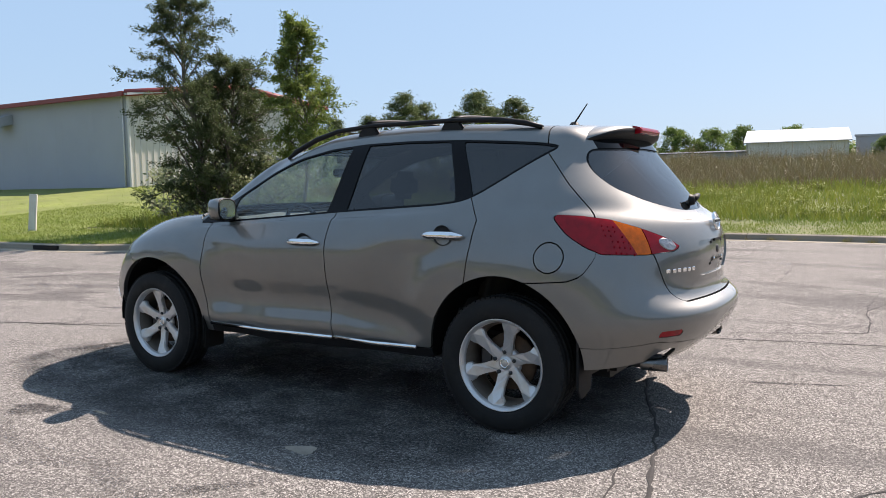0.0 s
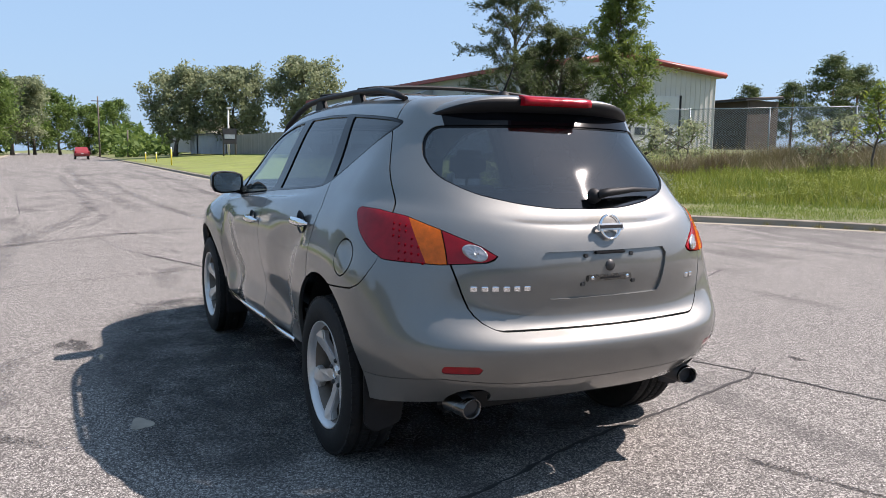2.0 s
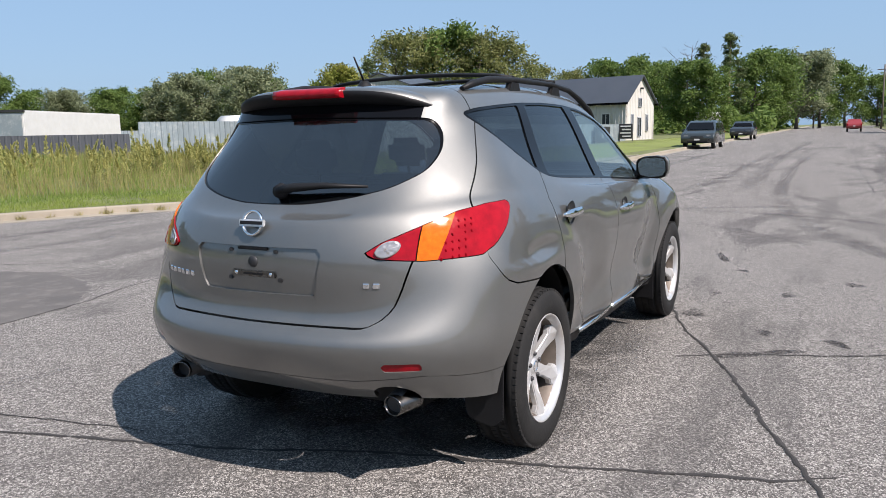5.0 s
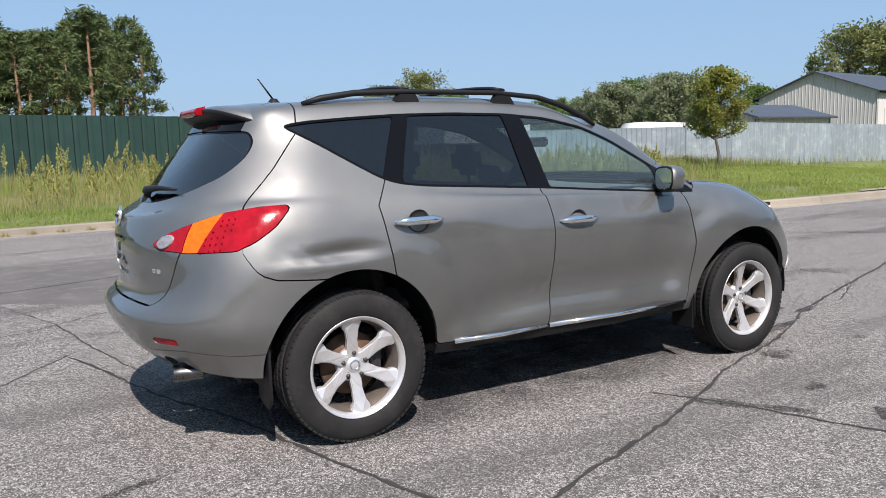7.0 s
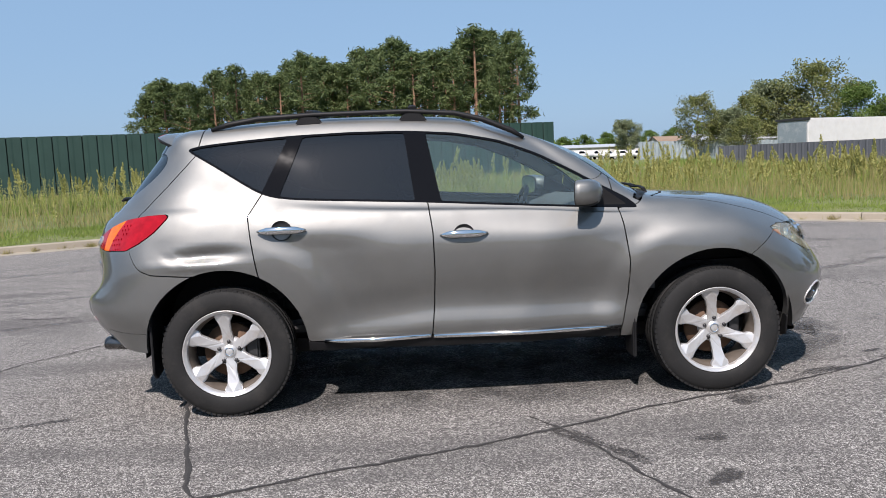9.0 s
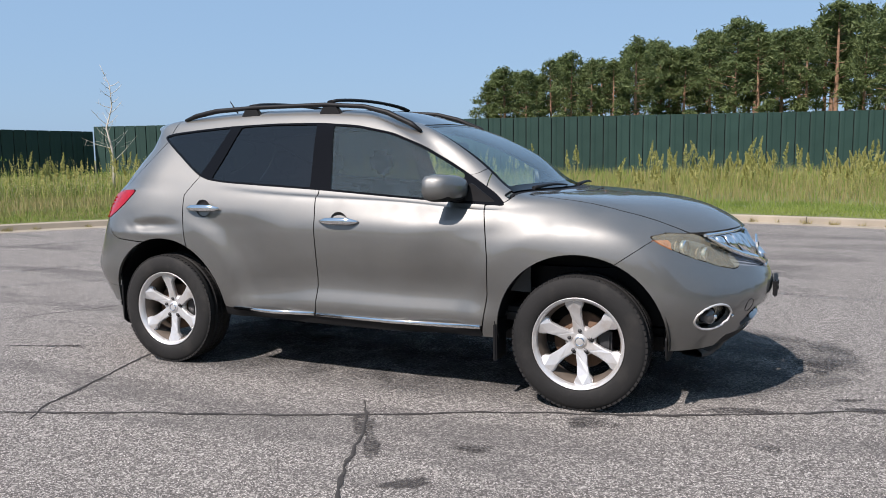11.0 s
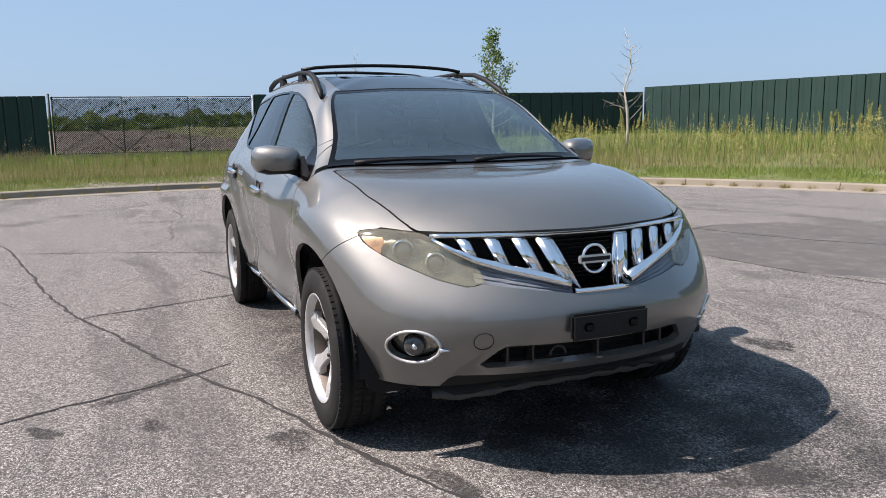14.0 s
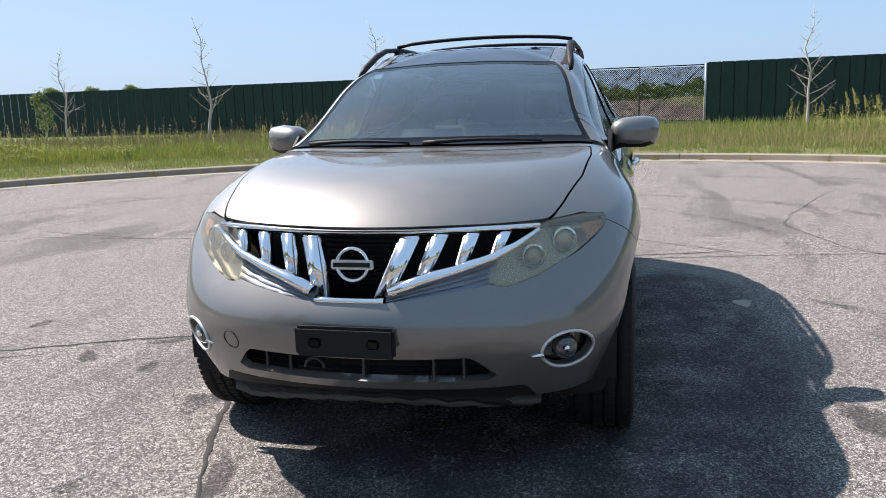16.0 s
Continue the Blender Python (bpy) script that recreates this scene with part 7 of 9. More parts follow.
def crown_tree(name, label, height, spread, leaves, size, leaf, bark, seed, trunk=.30, low=.25, limbs=16, shape="round", stems=1):
    """A broad-leaved tree: a tapered trunk with limbs and boughs, and clumps of leaves round their ends."""
    rng = np.random.default_rng(seed)
    tree = empty(name, label, "tree")
    wood = bmesh.new()
    ends = []
    for st in range(stems):
        off = Vector((rng.normal(0, .25), rng.normal(0, .25), 0)) if stems > 1 else Vector((0, 0, 0))
        tilt = Vector((rng.normal(0, .06), rng.normal(0, .06), 0)) * height + off * 2
        tops = [off * .4 + tilt * (k / 6) ** 1.3 + Vector((0, 0, -.15 + height * .96 * k / 6)) + Vector((rng.normal(0, .02), rng.normal(0, .02), 0)) * height * (k > 0) for k in range(7)]
        r0 = trunk * (.6 if stems > 1 else 1)
        tube(tops, [r0 * (1.25 if k == 0 else 1) * (1 - k / 6.6) for k in range(7)], 7, True, None, wood)
        for i in range(limbs // stems):
            t = low + (1 - low) * (i + rng.random() * .8) / (limbs / stems)
            t = min(t, .97)
            k = min(5, int(t * 6))
            p = tops[k].lerp(tops[k + 1], t * 6 - k)
            a = i * 2.4 + rng.random() * .9 + st * 1.3
            if shape == "round":
                reach = spread * (math.sin(math.pi * min(1, (t - low) / (1 - low) * .75 + .22)) ** .7) * rng.uniform(.75, 1.1)
                rise = reach * rng.uniform(.25, .8)
            else:
                reach = spread * (1.05 - t) ** .8 * rng.uniform(.55, 1.2)
                rise = reach * rng.uniform(.5, 1.3)
            e = p + Vector((math.cos(a) * reach, math.sin(a) * reach, rise))
            m = p.lerp(e, .5) + Vector((0, 0, -reach * .06))
            tube([p, m, e], [r0 * .30 * (1.1 - t) + .02, r0 * .18 * (1.1 - t) + .012, .008], 5, False, None, wood)
            for j in range(5):
                w = .35 + .65 * (j + 1) / 5
                q = p.lerp(e, w)
                b = q + Vector(tuple(rng.normal(0, 1, 3))).normalized() * reach * rng.uniform(.12, .34)
                tube([q, b], [.015 + .02 * (1 - w), .005], 3, False, None, wood)
                ends += [q.lerp(b, .5), b]
        ends.append(tops[-1])
    put("trunk", wood, bark, tree)
    ends = np.array([tuple(e) for e in ends])
    if leaves:
        pick = ends[rng.integers(0, len(ends), leaves)]
        c = pick + np.clip(rng.normal(0, 1, (leaves, 3)), -1.6, 1.6) * spread * np.array([.125, .125, .10])
        c = c[c[:, 2] > height * low * .55]
        v, f = leaves_at(rng, c, size)
        put("crown", mesh_arrays("crown", v, f), leaf, tree)
    return tree


def feather_tree(name, label, height, spread, leaf, bark, seed, trunk=.15, low=.05, limbs=48, stems=2, size=.05, per=26):
    """An upright tree with fine drooping sprays: leaves sit along many thin twigs."""
    rng = np.random.default_rng(seed)
    tree = empty(name, label, "tree")
    wood = bmesh.new()
    a0, a1 = [], []
    for st in range(stems):
        turn = st * math.pi + .6
        off = Vector((math.cos(turn), math.sin(turn), 0)) * (.12 if stems > 1 else 0)
        tall = height * (1 if st == 0 else .68)
        tops = [off * (1 + k * .9) + Vector((rng.normal(0, .05), rng.normal(0, .05), 0)) * k * .5 + Vector((0, 0, -.15 + tall * k / 7)) for k in range(8)]
        tube(tops, [trunk * (1.3 if k == 0 else 1) * (1 - k / 7.4) for k in range(8)], 7, True, None, wood)
        for i in range(limbs // stems):
            t = min(.97, low + (1 - low) * (i + rng.random() * .8) / (limbs / stems))
            k = min(6, int(t * 7))
            p = tops[k].lerp(tops[k + 1], t * 7 - k)
            a = i * 2.4 + rng.random() * .9 + st * 1.9
            reach = spread * (.16 + 1.05 * (1 - t) ** .75) * rng.uniform(.5, 1.2) * (1.0 if t > .12 else .8)
            out = Vector((math.cos(a), math.sin(a), 0))
            m = p + out * reach * .55 + Vector((0, 0, reach * rng.uniform(.45, .95)))
            e = m + out * reach * .5 + Vector((0, 0, reach * rng.uniform(-.15, .25)))
            tube([p, m, e], [trunk * .26 * (1.1 - t) + .012, trunk * .12 * (1.1 - t) + .009, .004], 5, False, None, wood)
            for j in range(15):
                w = .18 + .82 * (j + rng.random()) / 15
                q = p.lerp(m, w * 2) if w < .5 else m.lerp(e, w * 2 - 1)
                way = (out * .75 + Vector(tuple(rng.normal(0, .62, 3))) + Vector((0, 0, .15))).normalized()
                b = q + way * rng.uniform(.16, .60) * (.6 + .4 * reach / spread)
                tube([q, b], [.006, .002], 3, False, None, wood)
                a0.append(tuple(q))
                a1.append(tuple(b))
    put("trunk", wood, bark, tree)
    a0, a1 = np.array(a0), np.array(a1)
    n = len(a0) * per
    pick = rng.integers(0, len(a0), n)
    w = rng.random((n, 1)) ** .8
    c = a0[pick] * (1 - w) + a1[pick] * w + rng.normal(0, .045, (n, 3))
    axis = (a1 - a0)[pick]
    axis = axis / (np.linalg.norm(axis, axis=1)[:, None] + 1e-9) + rng.normal(0, .55, (n, 3)) + np.array([0, 0, -.15])
    axis /= np.linalg.norm(axis, axis=1)[:, None] + 1e-9
    side = np.cross(axis, rng.normal(0, 1, (n, 3)))
    side /= np.linalg.norm(side, axis=1)[:, None] + 1e-9
    ln = (size * (.6 + .8 * rng.random(n)))[:, None]
    v = np.stack([c - axis * ln, c + side * ln * .34, c + axis * ln, c - side * ln * .34], 1).reshape(-1, 3)
    put("crown", mesh_arrays("crown", v, np.arange(n * 4).reshape(-1, 4)), leaf, tree)
    return tree


def pine_tree(name, label, height, spread, tufts, size, seed, bare=.45):
    """A tall pine: long bare reddish trunk, short whorled boughs, tufts of needles."""
    rng = np.random.default_rng(seed)
    tree = empty(name, label, "pine tree")
    wood = bmesh.new()
    bend = rng.normal(0, .012, 2) * height
    tops = [Vector((bend[0] * (k / 6) ** 2, bend[1] * (k / 6) ** 2, -.2 + height * k / 6)) for k in range(7)]
    tube(tops, [.20 * (1 - k / 7) + .02 for k in range(7)], 7, True, None, wood)
    ends = []
    for i in range(34):
        t = bare + (1 - bare) * (i + rng.random()) / 34
        t = min(t, .985)
        k = min(5, int(t * 6))
        p = tops[k].lerp(tops[k + 1], t * 6 - k)
        a = i * 2.1 + rng.random()
        w = (t - bare) / (1 - bare)
        reach = spread * (.45 + .9 * math.sin(math.pi * min(1, w * .8 + .12))) * (1.12 - w) ** .55 * rng.uniform(.6, 1.15)
        e = p + Vector((math.cos(a) * reach, math.sin(a) * reach, reach * rng.uniform(-.1, .45)))
        tube([p, e], [.045 * (1.1 - t) + .012, .008], 4, False, None, wood)
        for j in range(4):
            ends.append(p.lerp(e, .45 + .55 * (j + rng.random()) / 4))
    for i in range(16):
        t = .10 + (bare - .05) * i / 16
        p = Vector(tops[0]).lerp(tops[-1], t)
        a = i * 2.6 + rng.random()
        r = spread * rng.uniform(.3, .7)
        tube([p, p + Vector((math.cos(a) * r, math.sin(a) * r, r * rng.uniform(-.2, .2)))], [.03, .008], 3, False, None, wood)
    ends.append(tops[-1])
    put("trunk", wood, PINE_BARK, tree)
    ends = np.array([tuple(e) for e in ends])
    c = ends[rng.integers(0, len(ends), tufts)] + rng.normal(0, 1, (tufts, 3)) * spread * np.array([.13, .13, .09])
    v, f = leaves_at(rng, c, size, .22)
    put("crown", mesh_arrays("crown", v, f), NEEDLE, tree)
    return tree


def bare_sapling(name, label, height, seed, leafy=0):
    rng = np.random.default_rng(seed)
    tree = empty(name, label, "young tree")
    wood = bmesh.new()
    tops = [Vector((rng.normal(0, .03) * k, rng.normal(0, .03) * k, -.1 + height * k / 6)) for k in range(7)]
    tube(tops, [.055, .048, .038, .028, .02, .012, .005], 7, True, None, wood)
    ends = []
    for i in range(26):
        t = .22 + .72 * (i + rng.random()) / 26
        k = min(5, int(t * 6))
        p = tops[k].lerp(tops[k + 1], t * 6 - k)
        a = i * 2.3 + rng.random()
        reach = height * .26 * (1.1 - t) * rng.uniform(.6, 1.2)
        e = p + Vector((math.cos(a) * reach, math.sin(a) * reach, reach * rng.uniform(.3, 1.1)))
        m = p.lerp(e, .5) + Vector((0, 0, -.04))
        tube([p, m, e], [.012, .008, .003], 4, False, None, wood)
        for j in range(3):
            q = m.lerp(e, j / 3)
            b = q + Vector(tuple(rng.normal(0, 1, 3))).normalized() * reach * .35
            tube([q, b], [.005, .002], 3, False, None, wood)
            ends += [q, b]
    put("trunk", wood, PALE_BARK, tree)
    if leafy:
        ends = np.array([tuple(e) for e in ends])
        c = ends[rng.integers(0, len(ends), leafy)] + rng.normal(0, .09, (leafy, 3))
        v, f = leaves_at(rng, c, .055)
        put("crown", mesh_arrays("crown", v, f), LEAF, tree)
    return tree


def stand(tree, x, y, turn=0, size=1.0, sink=0.0, high=None):
    z = float(lawn_z(x, y)) - sink
    tree.matrix_basis = Matrix.Translation((x, y, z)) @ Matrix.Rotation(radians(turn), 4, "Z") @ Matrix.Diagonal((size, size, (high or size), 1))
    return tree


def again(tree, x, y, turn, size, high=None, label=""):
    ob = copy_thing(tree, Matrix.Translation((x, y, float(lawn_z(x, y)))) @ Matrix.Rotation(radians(turn), 4, "Z"))
    ob.scale = (size, size, high or size)
    return tagged(ob, label)


def at_bearing(az, dist, eye=(0, 0)):
    return eye[0] + dist * math.cos(radians(az)), eye[1] + dist * math.sin(radians(az))


def build_trees():
    # beside the south-east lawn
    stand(feather_tree("shade_tree", "dark feathery multi-stemmed tree by the lawn", 6.3, 1.75, LEAF_DARK, BARK, 3, .11, .03, 110, 2, .032, 70), 13.0, -9.9, 20)
    stand(feather_tree("young_elm", "slender bright green tree beside the shade tree", 5.3, .95, LEAF_FRESH, BARK, 4, .06, .30, 38, 1, .042, 42), 10.2, -10.4, 0)
    bush = crown_tree("scrub_bush", "low scrubby bush in the rough grass", 1.5, .95, 1500, .06, LEAF_GREY, BARK, 6, .04, .05, 18, "round", 3)
    bush["category"] = "bush"
    stand(bush, 11.6, -10.9, 0)
    for x, y, s in ((13.2, -10.2, 1.0), (12.6, -11.8, 1.2), (9.6, -11.0, .55), (15.6, -10.6, 1.1), (20, -22, 1.3), (15, -24, 1.2)):
        again(bush, x, y, x * 40, s)
    # young street trees on the west side
    stand(bare_sapling("bare_sapling", "leafless young tree with a pale trunk", 4.3, 11), -24.8, 7.0)
    sap = bare_sapling("bare_sapling", "leafless young tree with a pale trunk", 4.2, 12)
    stand(sap, -20.0, 16.2, 0, 1.08)
    again(sap, -29.6, -10.2, 70, 1.24)
    again(sap, -24.2, -15.6, 160, 1.2)
    again(sap, -27.3, -24.8, 250, 1.08)
    stand(bare_sapling("leafy_sapling", "young tree with a pale trunk and sparse small leaves", 4.7, 13, 2100), -20.2, 10.6)
    small = bare_sapling("leafy_sapling", "young tree with a pale trunk and sparse small leaves", 2.6, 14, 900)
    stand(small, -26.9, -25.6)
    stand(crown_tree("young_maple", "round young maple with yellow-green leaves by the steel fence", 3.9, 1.05, 12500, .055, LEAF_MAPLE, BARK, 15, .07, .30, 34, "round"), 21.4, 16.0)
    stand(crown_tree("young_maple", "small staked tree with yellowing leaves", 3.0, .9, 900, .07, LEAF_LIGHT, BARK, 16, .05, .3, 18, "cone"), 11.5, -22.0)
    # pine stand behind the green fence
    kinds = [pine_tree("pine_tree", "tall pine with a bare reddish trunk", 13.0, 2.2, 3700, .25, 40 + k, (.36, .58, .46)[k]) for k in range(3)]
    rng = np.random.default_rng(9)
    eye = (-.3, -5.3)
    for i in range(52):
        az = 81.8 + (108.9 - 81.8) * (i + rng.random() * .7) / 52
        dist = rng.uniform(74, 98) if i % 3 else rng.uniform(70, 78)
        x, y = at_bearing(az, dist, eye)
        el = np.interp(az, [81.5, 84, 90, 99, 103.5, 108, 110.5], [8.4, 9.1, 8.8, 7.6, 6.8, 6.0, 5.0])
        top = 1.4 + dist * math.tan(radians(el)) * rng.uniform(.86, 1.06) - float(lawn_z(x, y))
        k = kinds[i % 3]
        if i < 3:
            stand(k, x, y, i * 70, top / 13, 0)
        else:
            tagged(again(k, x, y, i * 67, top / 13 * rng.uniform(.95, 1.25), top / 13), group="pine stand")
    # pines beyond the south fence
    scrub = pine_tree("pine_tree", "scrubby pine beyond the wire fence", 13.0, 3.5, 9500, .25, 47, .22)
    stand(scrub, 52, -88, 0, .7)
    for i, (az, d, el) in enumerate(((-48.6, 84, 4.9), (-51.2, 88, 5.0), (-53.6, 80, 6.6), (-55.0, 84, 5.9), (-58.9, 82, 6.7), (-61.8, 84, 6.2), (-60.3, 90, 5.6))):
        x, y = at_bearing(az, d, (-4.6, 2.7))
        h = 1.4 + d * math.tan(radians(el)) - float(lawn_z(x, y))
        again(scrub, x, y, i * 50, h / 13 * 1.25, h / 13, "scrubby pine beyond the wire fence")
    # broad-leaved trees further off
    b1 = crown_tree("broadleaf_tree", "large leafy green tree", 12, 4.6, 9500, .24, LEAF, BARK, 51, .28, .08, 26)
    b2 = crown_tree("broadleaf_tree", "large leafy green tree", 12, 5.2, 11000, .23, LEAF, BARK, 52, .30, .06, 28)
    b3 = crown_tree("broadleaf_tree", "tree with thin yellowing foliage", 12, 4.4, 7000, .20, LEAF_DRY, BARK, 53, .26, .15, 26)
    b5 = crown_tree("broadleaf_tree", "silvery green round tree", 12, 4.8, 13000, .25, LEAF_GREY, BARK, 55, .3, .17, 30)
    firtree = pine_tree("spruce_tree", "dark narrow spruce among the roadside trees", 13.0, 2.0, 3600, .3, 60, .12)
    dead = crown_tree("dead_tree", "bare dead tree above the green crowns", 12, 4.0, 0, .1, LEAF, BARK, 61, .22, .35, 20)
    spots = [(b5, -7.6, 112, 6.0, (-4.9, 1.3)), (b5, -11.6, 108, 6.2, (-4.9, 1.3)), (b5, -17.0, 106, 7.0, (-4.9, 1.3)),
             (b1, -3.8, 210, 3.6, (-4.9, 1.3)), (b2, -2.4, 205, 3.2, (-4.9, 1.3)), (b1, -.6, 200, 4.1, (-4.9, 1.3)), (b2, .9, 195, 4.0, (-4.9, 1.3)), (b5, 2.2, 180, 4.8, (-4.9, 1.3)), (b2, 3.6, 160, 5.0, (-4.9, 1.3)),
             (b1, 4.8, 150, 5.2, (-4.9, 1.3)), (firtree, 6.2, 140, 6.2, (-4.9, 1.3)), (firtree, 8.0, 150, 5.6, (-4.9, 1.3)), (dead, 9.0, 150, 6.2, (-4.9, 1.3)), (b1, 7.2, 118, 4.6, (-4.9, 1.3)), (b1, 8.6, 122, 4.6, (-4.9, 1.3)),
             (b2, 10.6, 150, 4.4, (-4.9, 1.3)), (b2, 12.4, 165, 4.6, (-4.4, -2.7)), (b1, 14.4, 165, 5.1, (-4.4, -2.7)), (b1, 16.4, 168, 5.0, (-4.4, -2.7)), (b3, 18.6, 165, 4.4, (-4.4, -2.7)), (b3, 20.8, 150, 4.9, (-4.4, -2.7)),
             (b3, 23.2, 130, 6.8, (-4.4, -2.7)), (b3, 25.2, 128, 7.2, (-4.4, -2.7)), (b1, 27.2, 130, 7.6, (-4.4, -2.7)), (b3, 29.2, 128, 7.4, (-4.4, -2.7)), (b3, 31.2, 126, 7.3, (-4.4, -2.7)), (firtree, 33.2, 120, 5.2, (-4.4, -2.7)),
             (b1, 36.5, 150, 3.6, (-4.4, -2.7)), (b1, 40.0, 110, 4.3, (-4.4, -2.7)), (b5, 42.4, 112, 4.6, (-4.4, -2.7)), (b1, 44.6, 108, 4.5, (-4.4, -2.7)), (b5, 47.5, 108, 3.8, (-4.4, -2.7)), (b1, 50.3, 140, 3.4, (-4.4, -2.7)), (b5, 42.9, 94, 4.9, (-2.9, -4.3)), (b1, 37.6, 118, 3.8, (-2.9, -4.3)), (b5, 46.2, 100, 4.3, (-2.9, -4.3)), (b2, 52.0, 112, 3.3, (-2.9, -4.3)), (b5, 54.5, 108, 3.2, (-2.9, -4.3)), (b2, 49.2, 112, 3.4, (-2.9, -4.3)),
             (b1, 53.5, 135, 3.1, (-4.4, -2.7)), (b1, 55.5, 130, 3.2, (-4.4, -2.7)), (b2, 57.4, 105, 4.1, (-4.4, -2.7)), (b3, 59.6, 98, 5.8, (-4.4, -2.7)), (b5, 61.4, 100, 4.6, (-4.4, -2.7)), (b3, 63.4, 96, 3.9, (-4.4, -2.7)),
             (b2, 65.5, 130, 2.8, (-4.4, -2.7)), (b5, 68.0, 88, 2.9, (-.3, -5.3)), (b3, 69.8, 86, 4.1, (-.3, -5.3)), (b3, 66.6, 84, 2.4, (-.3, -5.3)),
             (b1, 71.5, 240, 1.8, (-.3, -5.3)), (b1, 73.0, 230, 1.7, (-.3, -5.3)), (b5, 74.3, 200, 2.5, (-.3, -5.3)), (b1, 75.8, 240, 1.7, (-.3, -5.3)), (b1, 77.4, 240, 1.6, (-.3, -5.3)), (b2, 79.0, 240, 1.5, (-.3, -5.3)), (b1, 80.6, 240, 1.5, (-.3, -5.3)),
             (b1, -74.6, 150, 3.8, (-3.3, 4.5)), (b2, -77.0, 150, 3.6, (-3.3, 4.5)), (b1, -79.0, 160, 3.7, (-3.3, 4.5)), (b2, -82.0, 190, 3.6, (-3.3, 4.5)), (b1, -87.5, 120, 2.8, (-3.3, 4.5)),
             (b1, -140.5, 150, 1.9, (4.7, .9)), (b2, -143.0, 150, 1.9, (4.7, .9)), (b1, -145.6, 150, 2.0, (4.7, .9))]
    seen = set()
    for i, (kind, az, d, el, eye) in enumerate(spots):
        x, y = at_bearing(az, d, eye)
        h = 1.4 + d * math.tan(radians(el)) - float(lawn_z(x, y))
        s = h / (13 if kind is firtree else 12.6)
        wide = max(s, .42)
        if kind.name in seen:
            again(kind, x, y, i * 47, wide, s)
        else:
            seen.add(kind.name)
            stand(kind, x, y, 0, wide, 0, s)


def build_far_woods():
    """The unbroken green mass of far trees and undergrowth."""
    rng = np.random.default_rng(77)
    out = []
    for az0, az1, dist, el, n, (ex, ey) in ((-6.5, 25, 190, 2.5, 8000, (-4.9, 1.3)), (-8, 24, 134, 1.9, 5500, (-4.9, 1.3)), (24, 36, 150, 2.4, 2500, (-4.4, -2.7)), (38, 68, 145, 2.9, 7000, (-4.4, -2.7)), (66, 82, 245, 1.5, 3000, (-.3, -5.3)), (-90, -72, 170, 2.6, 3500, (-3.3, 4.5)), (-22, -6.5, 150, 1.1, 2200, (-4.9, 1.3)), (158, 196, 260, 1.25, 5200, (4.9, -1))):
        az = rng.uniform(az0, az1, n)
        d = dist * rng.uniform(.97, 1.10, n)
        top = dist * math.tan(radians(el)) * np.array([.75 + .5 * noise.noise(Vector((a * .9, dist, 0))) + .25 * noise.noise(Vector((a * 3.1, dist, 5))) for a in az])
        x, y = ex + d * np.cos(np.radians(az)), ey + d * np.sin(np.radians(az))
        z = lawn_z(x, y) + top * rng.random(n) ** .8
        keep = (np.abs(y - .5) > 8.5) | (x < 0)
        v, _ = leaves_at(rng, np.column_stack([x, y, z])[keep], dist * .0042)
        out.append(v)
    v = np.concatenate(out)
    tagged(put("far_woods", mesh_arrays("far_woods", v, np.arange(len(v)).reshape(-1, 4)), LEAF), "dense green woods in the distance", "woods", kind="stuff")


build_trees()
build_far_woods()


# ---- fences ----
def ribbed(w, h, t, ribs, depth, bm=None):
    """A ribbed sheet standing on z = 0, w along x, t thick."""
    pts = []
    for k in range(ribs):
        a, b = -w / 2 + w * k / ribs, -w / 2 + w * (k + 1) / ribs
        q = (b - a)
        pts += [(a, 0), (a + q * .12, depth), (a + q * .30, depth), (a + q * .42, 0)]
    pts.append((w / 2, 0))
    bm = bm or bmesh.new()
    lo = [bm.verts.new((x, -d - t, 0)) for x, d in pts]
    hi = [bm.verts.new((x, -d - t, h)) for x, d in pts]
    blo = [bm.verts.new((x, 0, 0)) for x in (-w / 2, w / 2)]
    bhi = [bm.verts.new((x, 0, h)) for x in (-w / 2, w / 2)]
    for i in range(len(pts) - 1):
        bm.faces.new((lo[i], lo[i + 1], hi[i + 1], hi[i]))
    bm.faces.new((blo[1], blo[0], bhi[0], bhi[1]))
    bm.faces.new((lo[0], hi[0], bhi[0], blo[0]))
    bm.faces.new((lo[-1], blo[1], bhi[1], hi[-1]))
    bm.faces.new([*hi, bhi[1], bhi[0]])
    return bm


def along(points, step):
    """Even places along a bent line: x, y, heading."""
    out = []
    for (ax, ay), (bx, by) in zip(points, points[1:]):
        n = max(1, round(math.hypot(bx - ax, by - ay) / step))
        for k in range(n):
            w = (k + .5) / n
            out.append((ax + (bx - ax) * w, ay + (by - ay) * w, math.atan2(by - ay, bx - ax), math.hypot(bx - ax, by - ay) / n))
    return out


